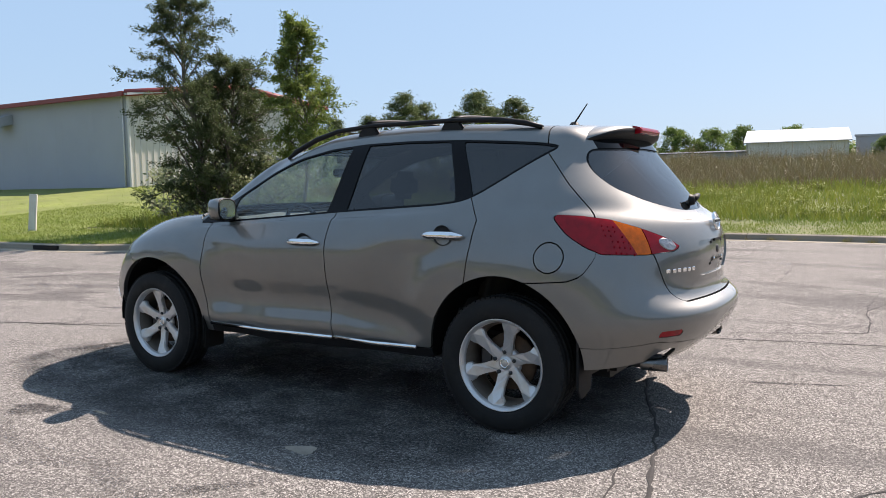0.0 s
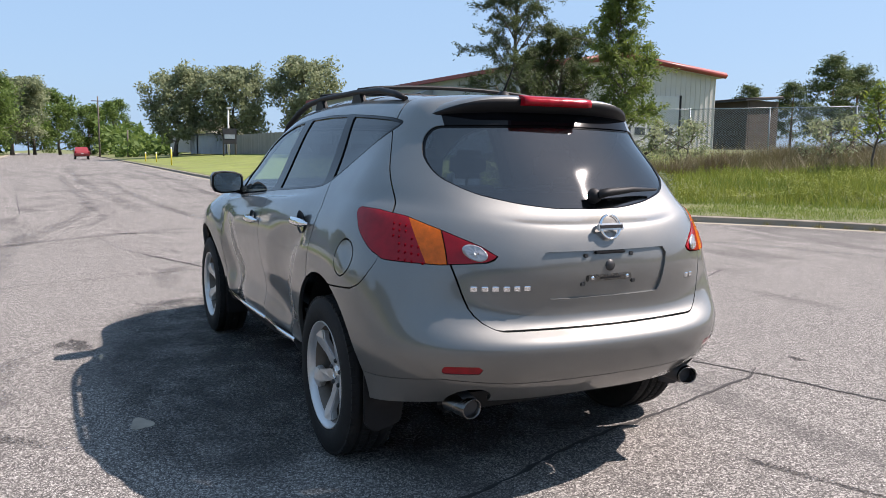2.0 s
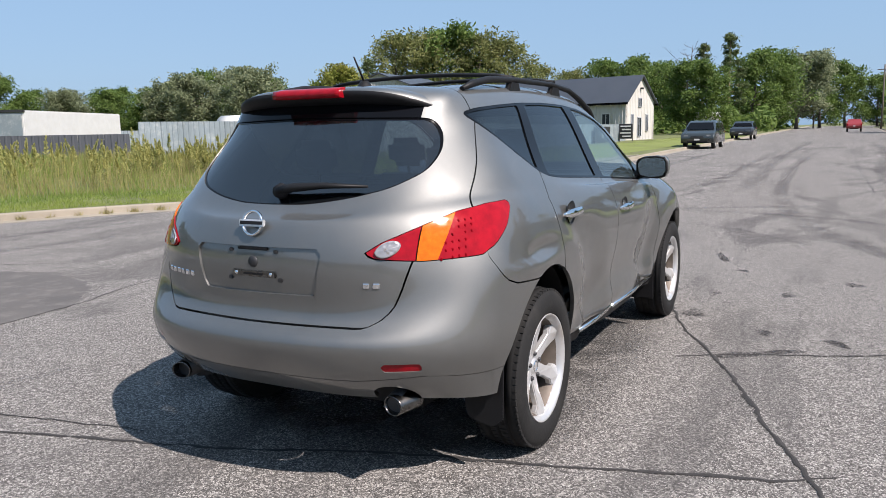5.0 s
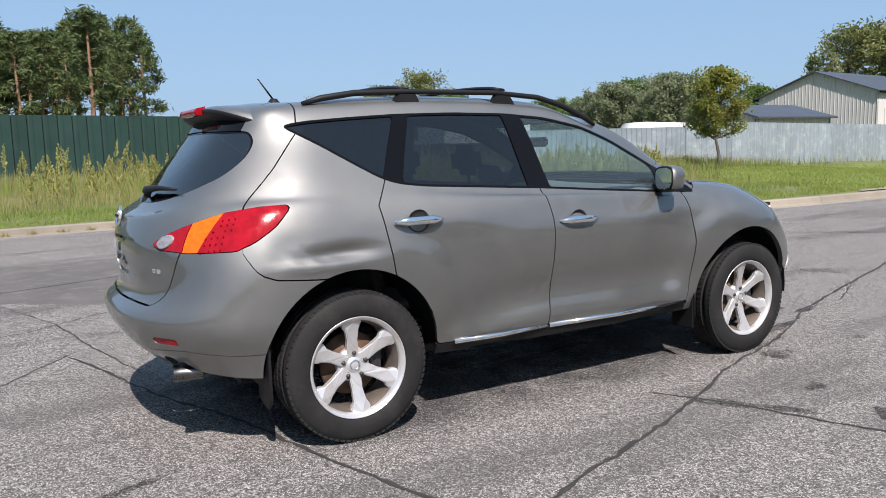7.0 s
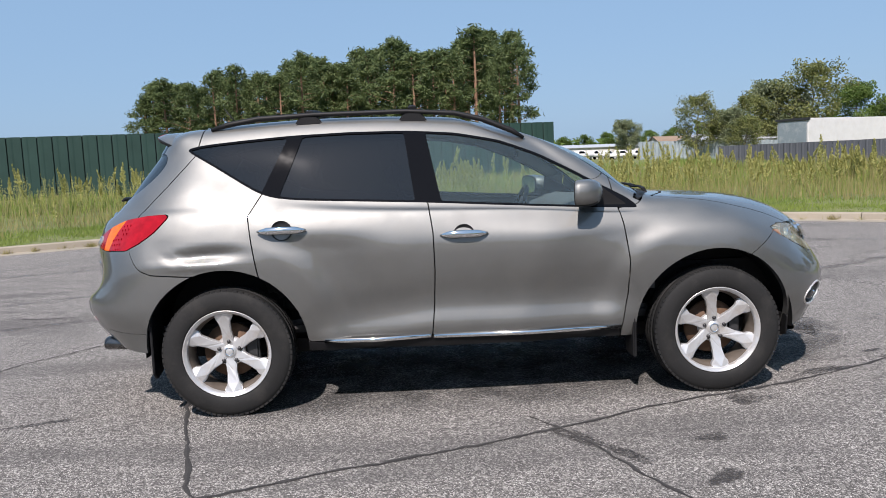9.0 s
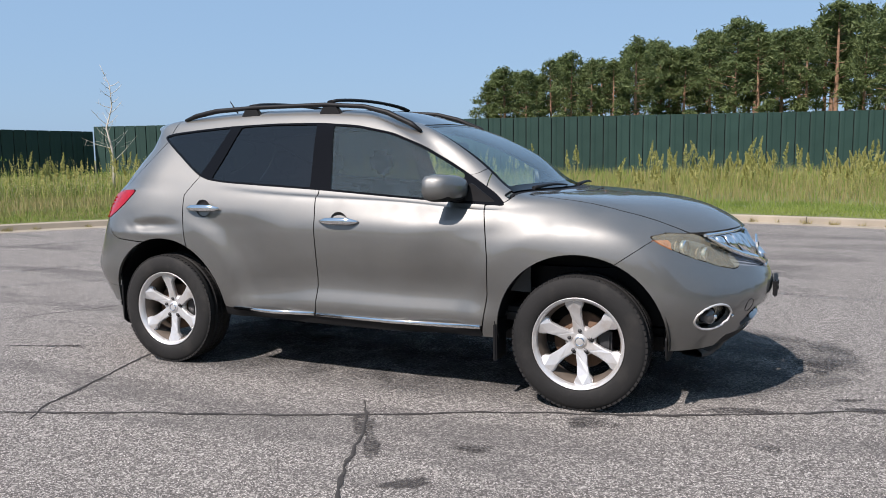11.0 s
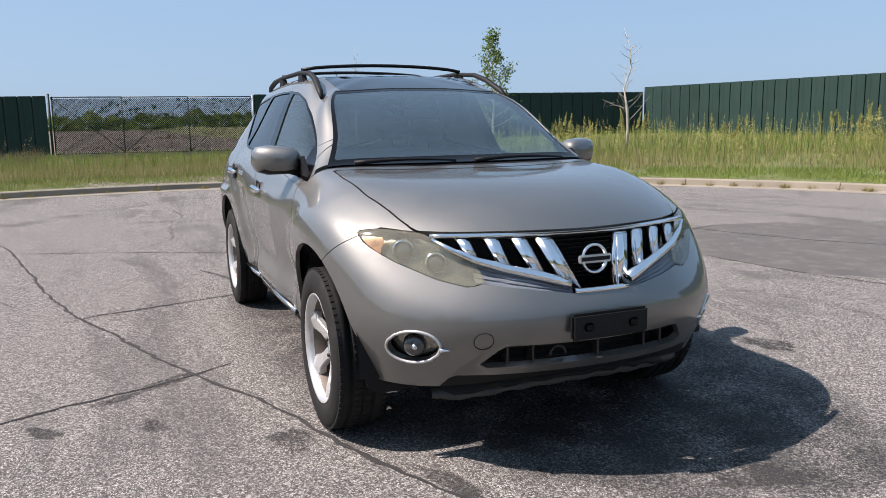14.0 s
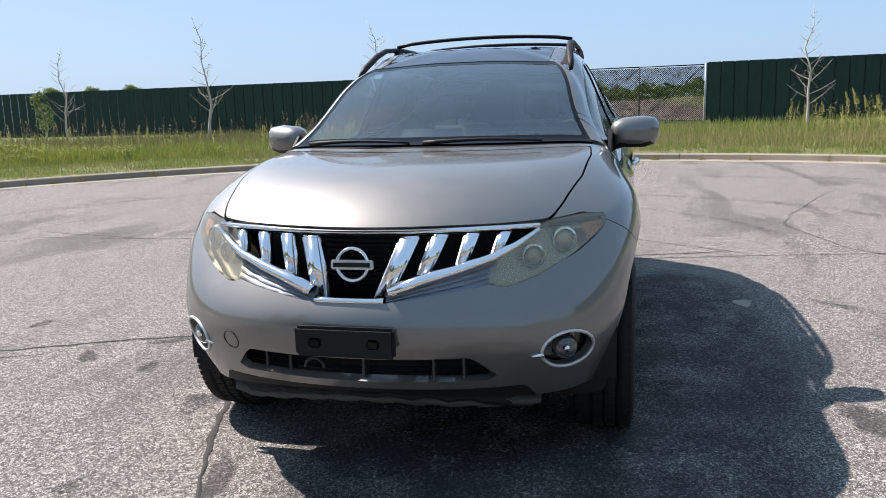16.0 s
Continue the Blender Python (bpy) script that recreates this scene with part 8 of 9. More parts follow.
def sheet_fence(name, label, points, step, height, material, base, ribs, depth, piece="fence_panel", post=None, dark=None):
    fence = empty(name, label, "fence")
    me = {}
    for i, (x, y, a, w) in enumerate(along(points, step)):
        key = round(w, 3)
        if key not in me:
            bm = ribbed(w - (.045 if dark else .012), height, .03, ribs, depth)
            me[key] = bpy.data.meshes.new(piece)
            bm.to_mesh(me[key])
            bm.free()
            me[key].materials.append(material)
        put(piece, me[key], material, fence, "", Matrix.Translation((x, y, base(x, y))) @ Matrix.Rotation(a, 4, "Z"))
        # posts behind the gaps; dark puts the shade between panels into their colour
        if post and i % post == 0:
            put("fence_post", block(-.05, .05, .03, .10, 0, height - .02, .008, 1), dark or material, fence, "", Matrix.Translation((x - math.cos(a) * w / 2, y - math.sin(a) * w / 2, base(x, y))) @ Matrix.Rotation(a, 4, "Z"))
    return fence


def level(lo):
    return lambda x, y: lo + 0 * x


def build_fences():
    # the dark green steel fence: north run, west run, and the gate between
    green = ("green_steel_fence", "tall dark green steel panel fence")
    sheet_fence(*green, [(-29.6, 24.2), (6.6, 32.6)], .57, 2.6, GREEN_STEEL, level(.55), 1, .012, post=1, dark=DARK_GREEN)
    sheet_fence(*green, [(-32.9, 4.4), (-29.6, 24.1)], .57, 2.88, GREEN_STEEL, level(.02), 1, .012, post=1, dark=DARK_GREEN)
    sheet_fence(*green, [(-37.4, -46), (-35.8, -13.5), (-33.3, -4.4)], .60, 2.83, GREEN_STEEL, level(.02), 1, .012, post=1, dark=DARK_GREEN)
    gate = empty("wire_gate", "long chain link sliding gate in the green fence", "gate")
    at = lambda y, z: (-33.12 + .05 * y, y, z)
    ends = (-4.2, -1.38, 1.43, 4.25)
    for k, (lo, hi) in enumerate(zip(ends, ends[1:])):
        bm = bmesh.new()
        for p, q, r in ((at(lo, .32), at(hi, .32), .035), (at(lo, 2.80), at(hi, 2.80), .03), (at(lo, .32), at(lo, 2.80), .03)):
            tube([p, q], r, 6, True, None, bm)
        tube([at(lo, 2.75), at(hi, .36)] if k == 0 else [at(hi, 2.75), at(lo, .36)], .022, 5, True, None, bm)
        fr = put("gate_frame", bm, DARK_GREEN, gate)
        net = bmesh.new()
        net.faces.new([net.verts.new(at(y, z)) for y, z in ((lo, .32), (hi, .32), (hi, 2.74), (lo, 2.74))])
        put("wire_netting", net, DARK_WIRE, fr)
    put("gate_post", tube([at(4.33, -.1), at(4.33, 2.86)], .05, 8), GALV, gate, "galvanised end post")
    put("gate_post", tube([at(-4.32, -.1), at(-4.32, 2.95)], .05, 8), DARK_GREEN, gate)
    sill = put("gate_sill", block(-.16, .16, -4.6, 4.6, -.15, .20, .02), CONCRETE, None, "", Matrix.Translation((-33.0, 0, float(lawn_z(-33, 0)) - .02)) @ Matrix.Rotation(-.05, 4, "Z"))
    tagged(sill, "long pale concrete sill under the gate", "sill", kind="structure")
    # galvanised fence along the north-east lawn
    sheet_fence("galvanised_fence", "pale weathered galvanised sheet fence", [(24.4, 17.9), (37, 17.8), (69, 16.9)], .95, 1.95, GALV, lambda x, y: float(np.interp(x, [24, 45], [.25, -.08])), 4, .02)
    sheet_fence("galvanised_fence", "pale weathered galvanised sheet fence", [(18.2, 24.0), (24.6, 20.6), (28.6, 19.4)], .95, 1.75, GALV, level(.35), 4, .02)
    sheet_fence("board_fence", "far grey corrugated fence before the trailer", [(24, 78), (70, 62)], 1.6, 2.0, GALV, lambda x, y: float(lawn_z(x, y)) - .1, 4, .05)
    sheet_fence("slate_fence", "low dark slate coloured sheet fence behind the weeds", [(13.5, 29.6), (18.0, 24.3)], .95, 1.32, SLATE, level(.30), 4, .02)
    # weathered wooden fence east of the grey building
    f = empty("wooden_fence", "tall weathered grey board fence", "fence")
    bd = None
    for i, (x, y, a, w) in enumerate(along([(69.5, -21.3), (100, -19.6)], .42)):
        if bd is None:
            bm = block(-w / 2 + .006, w / 2 - .006, -.02, .02, 0, 2.5, .006, 1)
            bd = bpy.data.meshes.new("board")
            bm.to_mesh(bd)
            bm.free()
            bd.materials.append(WOOD_FENCE)
        put("board", bd, WOOD_FENCE, f, "", Matrix.Translation((x, y, 1.35 + .03 * math.sin(i * 1.7))) @ Matrix.Rotation(a, 4, "Z"))
    # chain link fence on the south bank
    c = empty("chain_link_fence", "chain link fence on the weedy bank", "fence")
    run = [(24.5, -22.0), (16.5, -28.0), (8.4, -35.0)]
    for x, y, a, w in along(run, 3.0):
        z = float(lawn_z(x, y))
        dx, dy = math.cos(a) * w / 2, math.sin(a) * w / 2
        put("fence_post", tube([(x - dx, y - dy, z - .2), (x - dx, y - dy, 3.66)], .03, 6), GALV, c)
        put("top_rail", tube([(x - dx, y - dy, 3.62), (x + dx, y + dy, 3.62)], .02, 6), GALV, c)
        net = bmesh.new()
        net.faces.new([net.verts.new(k) for k in ((x - dx, y - dy, z), (x + dx, y + dy, z), (x + dx, y + dy, 3.62), (x - dx, y - dy, 3.62))])
        put("wire_netting", net, WIRE, c)


# ---- buildings ----
def wall_sheet(parent, name, a, b, z0, tops, material, pitch=.30, thick=.18, seam=.03):
    """A standing-seam wall from a to b; tops: height at a, (middle), b."""
    (ax, ay), (bx, by) = a, b
    n = max(1, round(math.hypot(bx - ax, by - ay) / pitch))
    ang = math.atan2(by - ay, bx - ax)
    length = math.hypot(bx - ax, by - ay)
    bm = bmesh.new()
    xs, hs = np.linspace(0, 1, len(tops)), tops
    pts = []
    for k in range(n):
        s = k / n * length
        q = length / n
        pts += [(s, 0), (s + q * .80, 0), (s + q * .84, -seam), (s + q * .96, -seam)]
    pts.append((length, 0))
    lo = [bm.verts.new((x, d, z0)) for x, d in pts]
    hi = [bm.verts.new((x, d, float(np.interp(x / length, xs, hs)))) for x, d in pts]
    for i in range(len(pts) - 1):
        bm.faces.new((lo[i], lo[i + 1], hi[i + 1], hi[i]))
    bl, bh = [bm.verts.new((x, thick, z0)) for x in (0, length)], [bm.verts.new((x, thick, float(np.interp(x / length, xs, hs)))) for x in (0, length)]
    bm.faces.new((bl[1], bl[0], bh[0], bh[1]))
    bm.faces.new((lo[0], hi[0], bh[0], bl[0]))
    bm.faces.new((lo[-1], bl[1], bh[1], hi[-1]))
    return put(name, bm, material, parent, "", Matrix.Translation((ax, ay, 0)) @ Matrix.Rotation(ang, 4, "Z"))


def slab(parent, name, corners, thick, material):
    """A roof plane with thickness."""
    bm = bmesh.new()
    top = [bm.verts.new(c) for c in corners]
    low = [bm.verts.new((x, y, z - thick)) for x, y, z in corners]
    bm.faces.new(top)
    bm.faces.new(low[::-1])
    n = len(corners)
    for i in range(n):
        bm.faces.new((top[i], low[i], low[(i + 1) % n], top[(i + 1) % n]))
    bmesh.ops.recalc_face_normals(bm, faces=bm.faces)
    return put(name, bm, material, parent)


def window_on(parent, x, y, z, w, h, ang, frame=WHITE_PAINT, name="window"):
    """A framed window set 4 cm proud of a wall whose outside looks along ang - 90 degrees."""
    m = Matrix.Translation((x, y, z)) @ Matrix.Rotation(ang, 4, "Z")
    bm = bmesh.new()
    for x0, x1, z0, z1 in ((-w / 2 - .06, w / 2 + .06, -.06, 0), (-w / 2 - .06, w / 2 + .06, h, h + .06), (-w / 2 - .06, -w / 2, 0, h), (w / 2, w / 2 + .06, 0, h), (-.02, .02, 0, h)):
        block(x0, x1, -.08, .02, z0, z1, 0, 1, bm)
    win = put(name, bm, frame, parent, "", m)
    put("pane", block(-w / 2, w / 2, -.045, -.03, 0, h), WINDOW_PANE, win)
    return win


def build_grey_building():
    b = empty("grey_building", "long grey steel building with red eave trim", "building")
    z0, e = 1.1, 6.5
    wall_sheet(b, "front_wall", (69.5, -21.3), (34, -22.6), z0, [e, e], GREY_WALL, 3.0, .18, .012)
    wall_sheet(b, "gable_wall", (34, -22.6), (32.6, -36.6), z0, [e, e + .95, e + .1], WHITE_WALL, .38)
    slab(b, "roof", [(33.4, -22.2, e + .06), (70, -20.9, e + .06), (69, -29, e + 1.0), (32.9, -29.5, e + 1.0)], .12, PALE_ROOF)
    slab(b, "roof", [(32.9, -29.5, e + 1.0), (69, -29, e + 1.0), (68, -37.2, e + .16), (32.2, -36.9, e + .16)], .12, PALE_ROOF)
    put("eave_trim", block(0, 36.2, .34, .46, e - .10, e + .16, .02), RED_TRIM, b, "red eave trim", Matrix.Translation((33.7, -22.55, 0)) @ Matrix.Rotation(math.atan2(1.3, 35.5), 4, "Z"))
    for a, c in (((33.7, -22.2, e + .06), (32.9, -29.5, e + 1.02)), ((32.9, -29.5, e + 1.02), (32.15, -36.9, e + .18))):
        put("gable_trim", tube([(a[0] - .1, a[1], a[2]), (c[0] - .1, c[1], c[2])], .19, 4), RED_TRIM, b, "red gable trim")
    put("corner_trim", block(33.82, 33.97, -22.62, -22.5, z0, e, .02), WHITE_PAINT, b)
    door = put("garage_door", block(-2.4, 2.4, -.06, .02, 0, 4.2, .01), WHITE_PAINT, b, "white sectional garage door", Matrix.Translation((33.12, -31.4, z0)) @ Matrix.Rotation(math.atan2(-14.0, -1.4), 4, "Z"))
    for k in range(5):
        put("door_section", block(-2.38, 2.38, -.10, -.05, .02 + k * .835, .82 + k * .835, .015), WHITE_PAINT, door)
    for k in range(4):
        put("door_pane", block(-1.95 + k * 1.05, -1.2 + k * 1.05, -.12, -.09, 1.75, 2.2, .01), WINDOW_PANE, door)
    for y in (-2.5, 2.44):
        put("door_jamb", block(y, y + .06, -.16, .02, 0, 4.26, .01), DARK_STEEL, door)
    ang = math.atan2(1.3, 35.5)
    wall_y = lambda x: -22.6 + (x - 34) * .0366
    for x in (54.85, 58.95, 66.45):
        window_on(b, x, wall_y(x) + .01, 3.15, .75, 1.5, ang + math.pi)
    put("wall_vent_hood", prism([(0, 0), (.9, -.30), (.9, -.85), (0, -.62)], 1.2, .02, Matrix.Translation((44.6, wall_y(45), 6.08)) @ Matrix.Rotation(radians(90), 4, "Z") @ Matrix.Rotation(radians(90), 4, "X")), GREY_WALL, b, "sloping grey vent hood")
    put("hood_mouth", block(44.7, 45.7, wall_y(45) + .86, wall_y(45) + .93, 5.28, 5.74, .01), BLACK, b)
    for x, z in ((63.55, 5.34), (61.7, 5.32), (55.9, 5.68), (54.75, 5.65)):
        put("wall_lamp", block(x - .22, x + .22, wall_y(x), wall_y(x) + .28, z - .13, z + .13, .04), DARK_STEEL, b)
    put("air_unit", block(63.5, 64.9, wall_y(64) + .05, wall_y(64) + 1.0, 1.3, 2.4, .04), DARK_STEEL, b, "dark air conditioning unit")
    for x, h in ((63.7, 3.5), (62.4, 3.2), (61.4, 3.4)):
        put("meter_pipe", tube([(x, wall_y(x) + .12, 1.5), (x, wall_y(x) + .12, h)], .07, 8), DARK_STEEL, b)
    put("vent_pipe", tube([(52.85, wall_y(53) + .1, 3.1), (52.85, wall_y(53) + .2, 3.7), (52.4, wall_y(53) + .25, 3.75)], .07, 8), DARK_STEEL, b)
    for x in (69.3, 52.5):
        put("splash_block", block(x - .25, x + .25, wall_y(x) + .1, wall_y(x) + .5, 1.6, 2.15, .03), WHITE_PAINT, b)
    put("downpipe", tube([(34.3, -22.5, z0), (34.3, -22.5, e - .1)], .05, 6), WHITE_PAINT, b)


def gable_house(name, label, cx, cy, ang, length, width, eave, ridge, wall, roof, z0, trim=None, pitch=.35, gable=None):
    """A plain building with a pitched roof; the ridge runs along its own x."""
    h = empty(name, label, "building", m=Matrix.Translation((cx, cy, z0)) @ Matrix.Rotation(radians(ang), 4, "Z"))
    L, W = length / 2, width / 2
    wall_sheet(h, "wall", (-L, -W), (L, -W), 0, [eave, eave], wall, pitch)
    wall_sheet(h, "wall", (L, W), (-L, W), 0, [eave, eave], wall, pitch)
    wall_sheet(h, "gable_wall", (L, -W), (L, W), 0, [eave, ridge, eave], gable or wall, pitch)
    wall_sheet(h, "gable_wall", (-L, W), (-L, -W), 0, [eave, ridge, eave], gable or wall, pitch)
    d = .35
    slope = (ridge - eave) / W
    for s in (-1, 1):
        slab(h, "roof", [(-L - d, s * (W + d), eave - slope * d + .1), (L + d, s * (W + d), eave - slope * d + .1), (L + d, 0, ridge + .1), (-L - d, 0, ridge + .1)], .12, roof)
        if trim:
            put("eave_trim", block(-L - d, L + d, s * (W + d) - .06, s * (W + d) + .06, eave - slope * d - .12, eave - slope * d + .08, .01), trim, h)
    return h


def build_north_buildings():
    barn = gable_house("metal_barn", "pale ribbed steel barn with a dark roof", 72.7, 42.97, 5.5, 13, 11.6, 4.68, 6.79, WHITE_WALL, DARK_ROOF, .9, GLOSS_BLACK, .35, TAN_SIDING)
    put("overhead_door", block(-5.2, -.2, -5.92, -5.8, 0, 3.1, .02), WHITE_PAINT, barn)
    gable_house("low_shed", "low pale shed with a dark roof by the fence", 45.8, 33.2, 0, 8, 6.4, 2.6, 3.5, WHITE_WALL, DARK_ROOF, .35, None, .35, TAN_SIDING)
    shop = gable_house("long_workshop", "long pale steel workshop with a dark pitched roof", 76.7, 27.5, -101.4, 21.8, 6.4, 3.95, 6.42, TAN_SIDING, DARK_ROOF, .22, GLOSS_BLACK, .35, WHITE_WALL)
    for x, w, h, z in ((5.1, .8, .9, 1.75), (8.8, .8, 1.1, 1.6)):
        window_on(shop, x, -3.22, z, w, h, 0, WHITE_PAINT)
    for y, z, w, h in ((-1.9, 1.0, .4, 1.6), (-.25, .5, .7, 1.8), (1.5, 1.0, .4, 1.6), (-.15, 3.4, .6, .8)):
        window_on(shop, 10.92, y, z, w, h, radians(90), GREY_WALL)
    panel = put("fence_banner", block(59.0, 63.6, 16.82, 16.88, .25, 1.65, .01), DARK_STEEL)
    tagged(panel, "dark printed panel hung on the galvanised fence", "banner")
    put("banner_mark", block(60.9, 61.6, 16.78, 16.82, .7, 1.35), GALV, panel)
    camper = empty("camper_trailer", "white rounded camper trailer behind the fence", "trailer")
    bm = prism(rounded([(-3.2, .5), (3.2, .5), (3.1, 1.6), (2.4, 2.4), (-2.6, 2.5), (-3.2, 1.7)], .5, 6), 2.2, .25, Matrix.Translation((36.9, 35.0, .30)) @ Matrix.Rotation(radians(90), 4, "X"), 3)
    put("body", shade(bm), WHITE_PAINT, camper)
    for dx in (-.5, .6):
        put("wheel", lathe([(.01, -.1), (.30, -.1), (.34, -.06), (.34, .06), (.30, .1), (.01, .1)], 18, "y"), RUBBER, camper, "", Matrix.Translation((36.9 + dx, 32.9, .9)))
    put("roof_vent", tube([(-3, -1.7, 4.9), (-3, -1.7, 5.8)], .08, 8), GALV, shop)
    put("gable_lamp", block(10.95, 11.2, -.16, .16, 5.1, 5.28, .03), DARK_STEEL, shop)
    sign = empty("wall_sign", "dark banner sign on a post by the workshop", "sign")
    put("banner", block(66.6, 66.68, 15.6, 16.8, .55, 1.9, .01), DARK_STEEL, sign)
    for k in range(4):
        put("banner_line", block(66.55, 66.59, 15.72, 16.68 - .15 * (k % 2), 1.62 - k * .3, 1.74 - k * .3), WHITE_PAINT, sign)
    for y in (15.6, 16.8):
        put("sign_post", tube([(66.7, y, .1), (66.7, y, 1.9)], .04, 6), DARK_STEEL, sign)
    # trailer and far sheds
    t = empty("box_trailer", "white box trailer parked behind the fence", "trailer", m=Matrix.Translation((23.5, 36.0, float(lawn_z(22.9, 35.8)) + .02)) @ Matrix.Rotation(radians(22), 4, "Z"))
    h = 2.87 - float(lawn_z(22.9, 35.8)) - .02
    put("box", block(-4.6, 4.6, -1.0, 1.0, .55, h, .04), WHITE_PAINT, t)
    put("rear_door", block(-4.66, -4.6, -.9, .9, .62, h - .15, .02), GALV, t)
    put("door_frame", block(-4.7, -4.5, -1.03, 1.03, h - .1, h + .03, .02), DARK_STEEL, t)
    for x in (-2.2, -1.1):
        put("wheel", lathe([(.01, -.95), (.34, -.95), (.36, -.9), (.36, .9), (.34, .95), (.01, .95)], 20, "y"), RUBBER, t, "", Matrix.Translation((x, 0, .36)))
    put("landing_leg", block(4.2, 4.35, -.9, .9, 0, .56, .02), DARK_STEEL, t)
    gable_house("far_shed", "distant white shed roofs", 62, 205, 20, 70, 18, 3.4, 4.2, WHITE_WALL, PALE_ROOF, float(lawn_z(62, 205)) - .6)
    gable_house("far_house", "distant house with a red-brown roof", 66, 188, 10, 13, 9, 2.9, 4.8, WHITE_WALL, BROWN_ROOF, float(lawn_z(66, 188)))
    gable_house("far_shed", "small white shed behind the trees", 36, 84, 10, 9, 5, 2.2, 2.8, WHITE_WALL, PALE_ROOF, float(lawn_z(36, 84)))


def build_south_buildings():
    gable_house("white_hall", "distant white steel hall", 13.4, -118, 8, 12.6, 16, 3.3, 5.3, WHITE_WALL, PALE_ROOF, 3.2)
    gable_house("low_shed", "distant low grey shed", 30, -122, 3, 26, 8, 2.2, 2.5, GREY_WALL, DARK_ROOF, 3.4)
    gable_house("low_shed", "distant low grey shed", -10, -112, 3, 14, 8, 2.6, 3.0, GREY_WALL, DARK_ROOF, 3.2)
    hall = empty("flat_hall", "distant grey flat-roofed hall", "building")
    put("hall_wall", block(-9.0, 6.0, -136, -121, 2.8, 7.3, .02), GREY_WALL, hall)
    put("hall_roof", block(-9.2, 6.2, -136.2, -120.8, 7.3, 7.6, .04), PALE_ROOF, hall)
    rack = empty("open_shelter", "long dark open pergola with braced posts", "shelter", m=Matrix.Translation((27.2, -62.5, .25)) @ Matrix.Rotation(radians(27), 4, "Z") @ Matrix.Diagonal((.80, .8, .96, 1)) @ Matrix.Translation((-26.8, 60, 0)))
    for y in (-60, -63):
        put("shelter_beam", block(20.6, 33.0, y - .1, y + .1, 5.85, 6.0, .02), DARK_STEEL, rack)
    for k in range(26):
        x = 20.7 + k * .48
        put("shelter_slat", block(x, x + .12, -63.6, -59.4, 6.0, 6.12), DARK_STEEL, rack)
    for k in range(7):
        x = 21.2 + k * 1.85
        put("shelter_post", tube([(x, -60, 2.6), (x, -60, 5.8)], .12, 6), DARK_STEEL, rack)
        for d in (-1, 1):
            put("shelter_brace", tube([(x + d * .75, -60, 5.75), (x + d * .3, -60, 5.5), (x, -60, 5.0)], .08, 5), DARK_STEEL, rack)
    low = empty("timber_store", "low brown shed with a ribbed weathered roof", "shed")
    slab(low, "store_roof", [(38.0, -45.4, 5.95), (45.0, -45.4, 5.9), (45.0, -49.5, 6.2), (38.0, -49.5, 6.25)], .12, DARK_STEEL)
    for k in range(15):
        x = 38.1 + k * .48
        put("roof_rib", tube([(x, -45.3, 5.98 - k * .003), (x, -49.5, 6.28 - k * .003)], .05, 4), BROWN_BOARDS, low)
    put("store_wall", block(38.3, 44.7, -46.1, -45.9, 2.0, 5.85, .02), BROWN_BOARDS, low)
    put("side_wall", block(38.3, 38.5, -49.3, -46.1, 2.0, 5.9, .02), BROWN_BOARDS, low)
    for i, (x, y) in enumerate(((24, -66), (28.5, -67), (32, -66))):
        hut = gable_house("storage_hut", "small tan storage hut", x, y, -35, 4, 3, 1.6, 2.3, surface("tan_boards", (.33, .24, .13), .8) if i == 0 else bpy.data.materials["tan_boards"], BROWN_ROOF, float(lawn_z(x, y)) + .3)
        put("hut_door", block(2.0, 2.06, -.4, .4, 0, 1.4), WINDOW_PANE, hut)


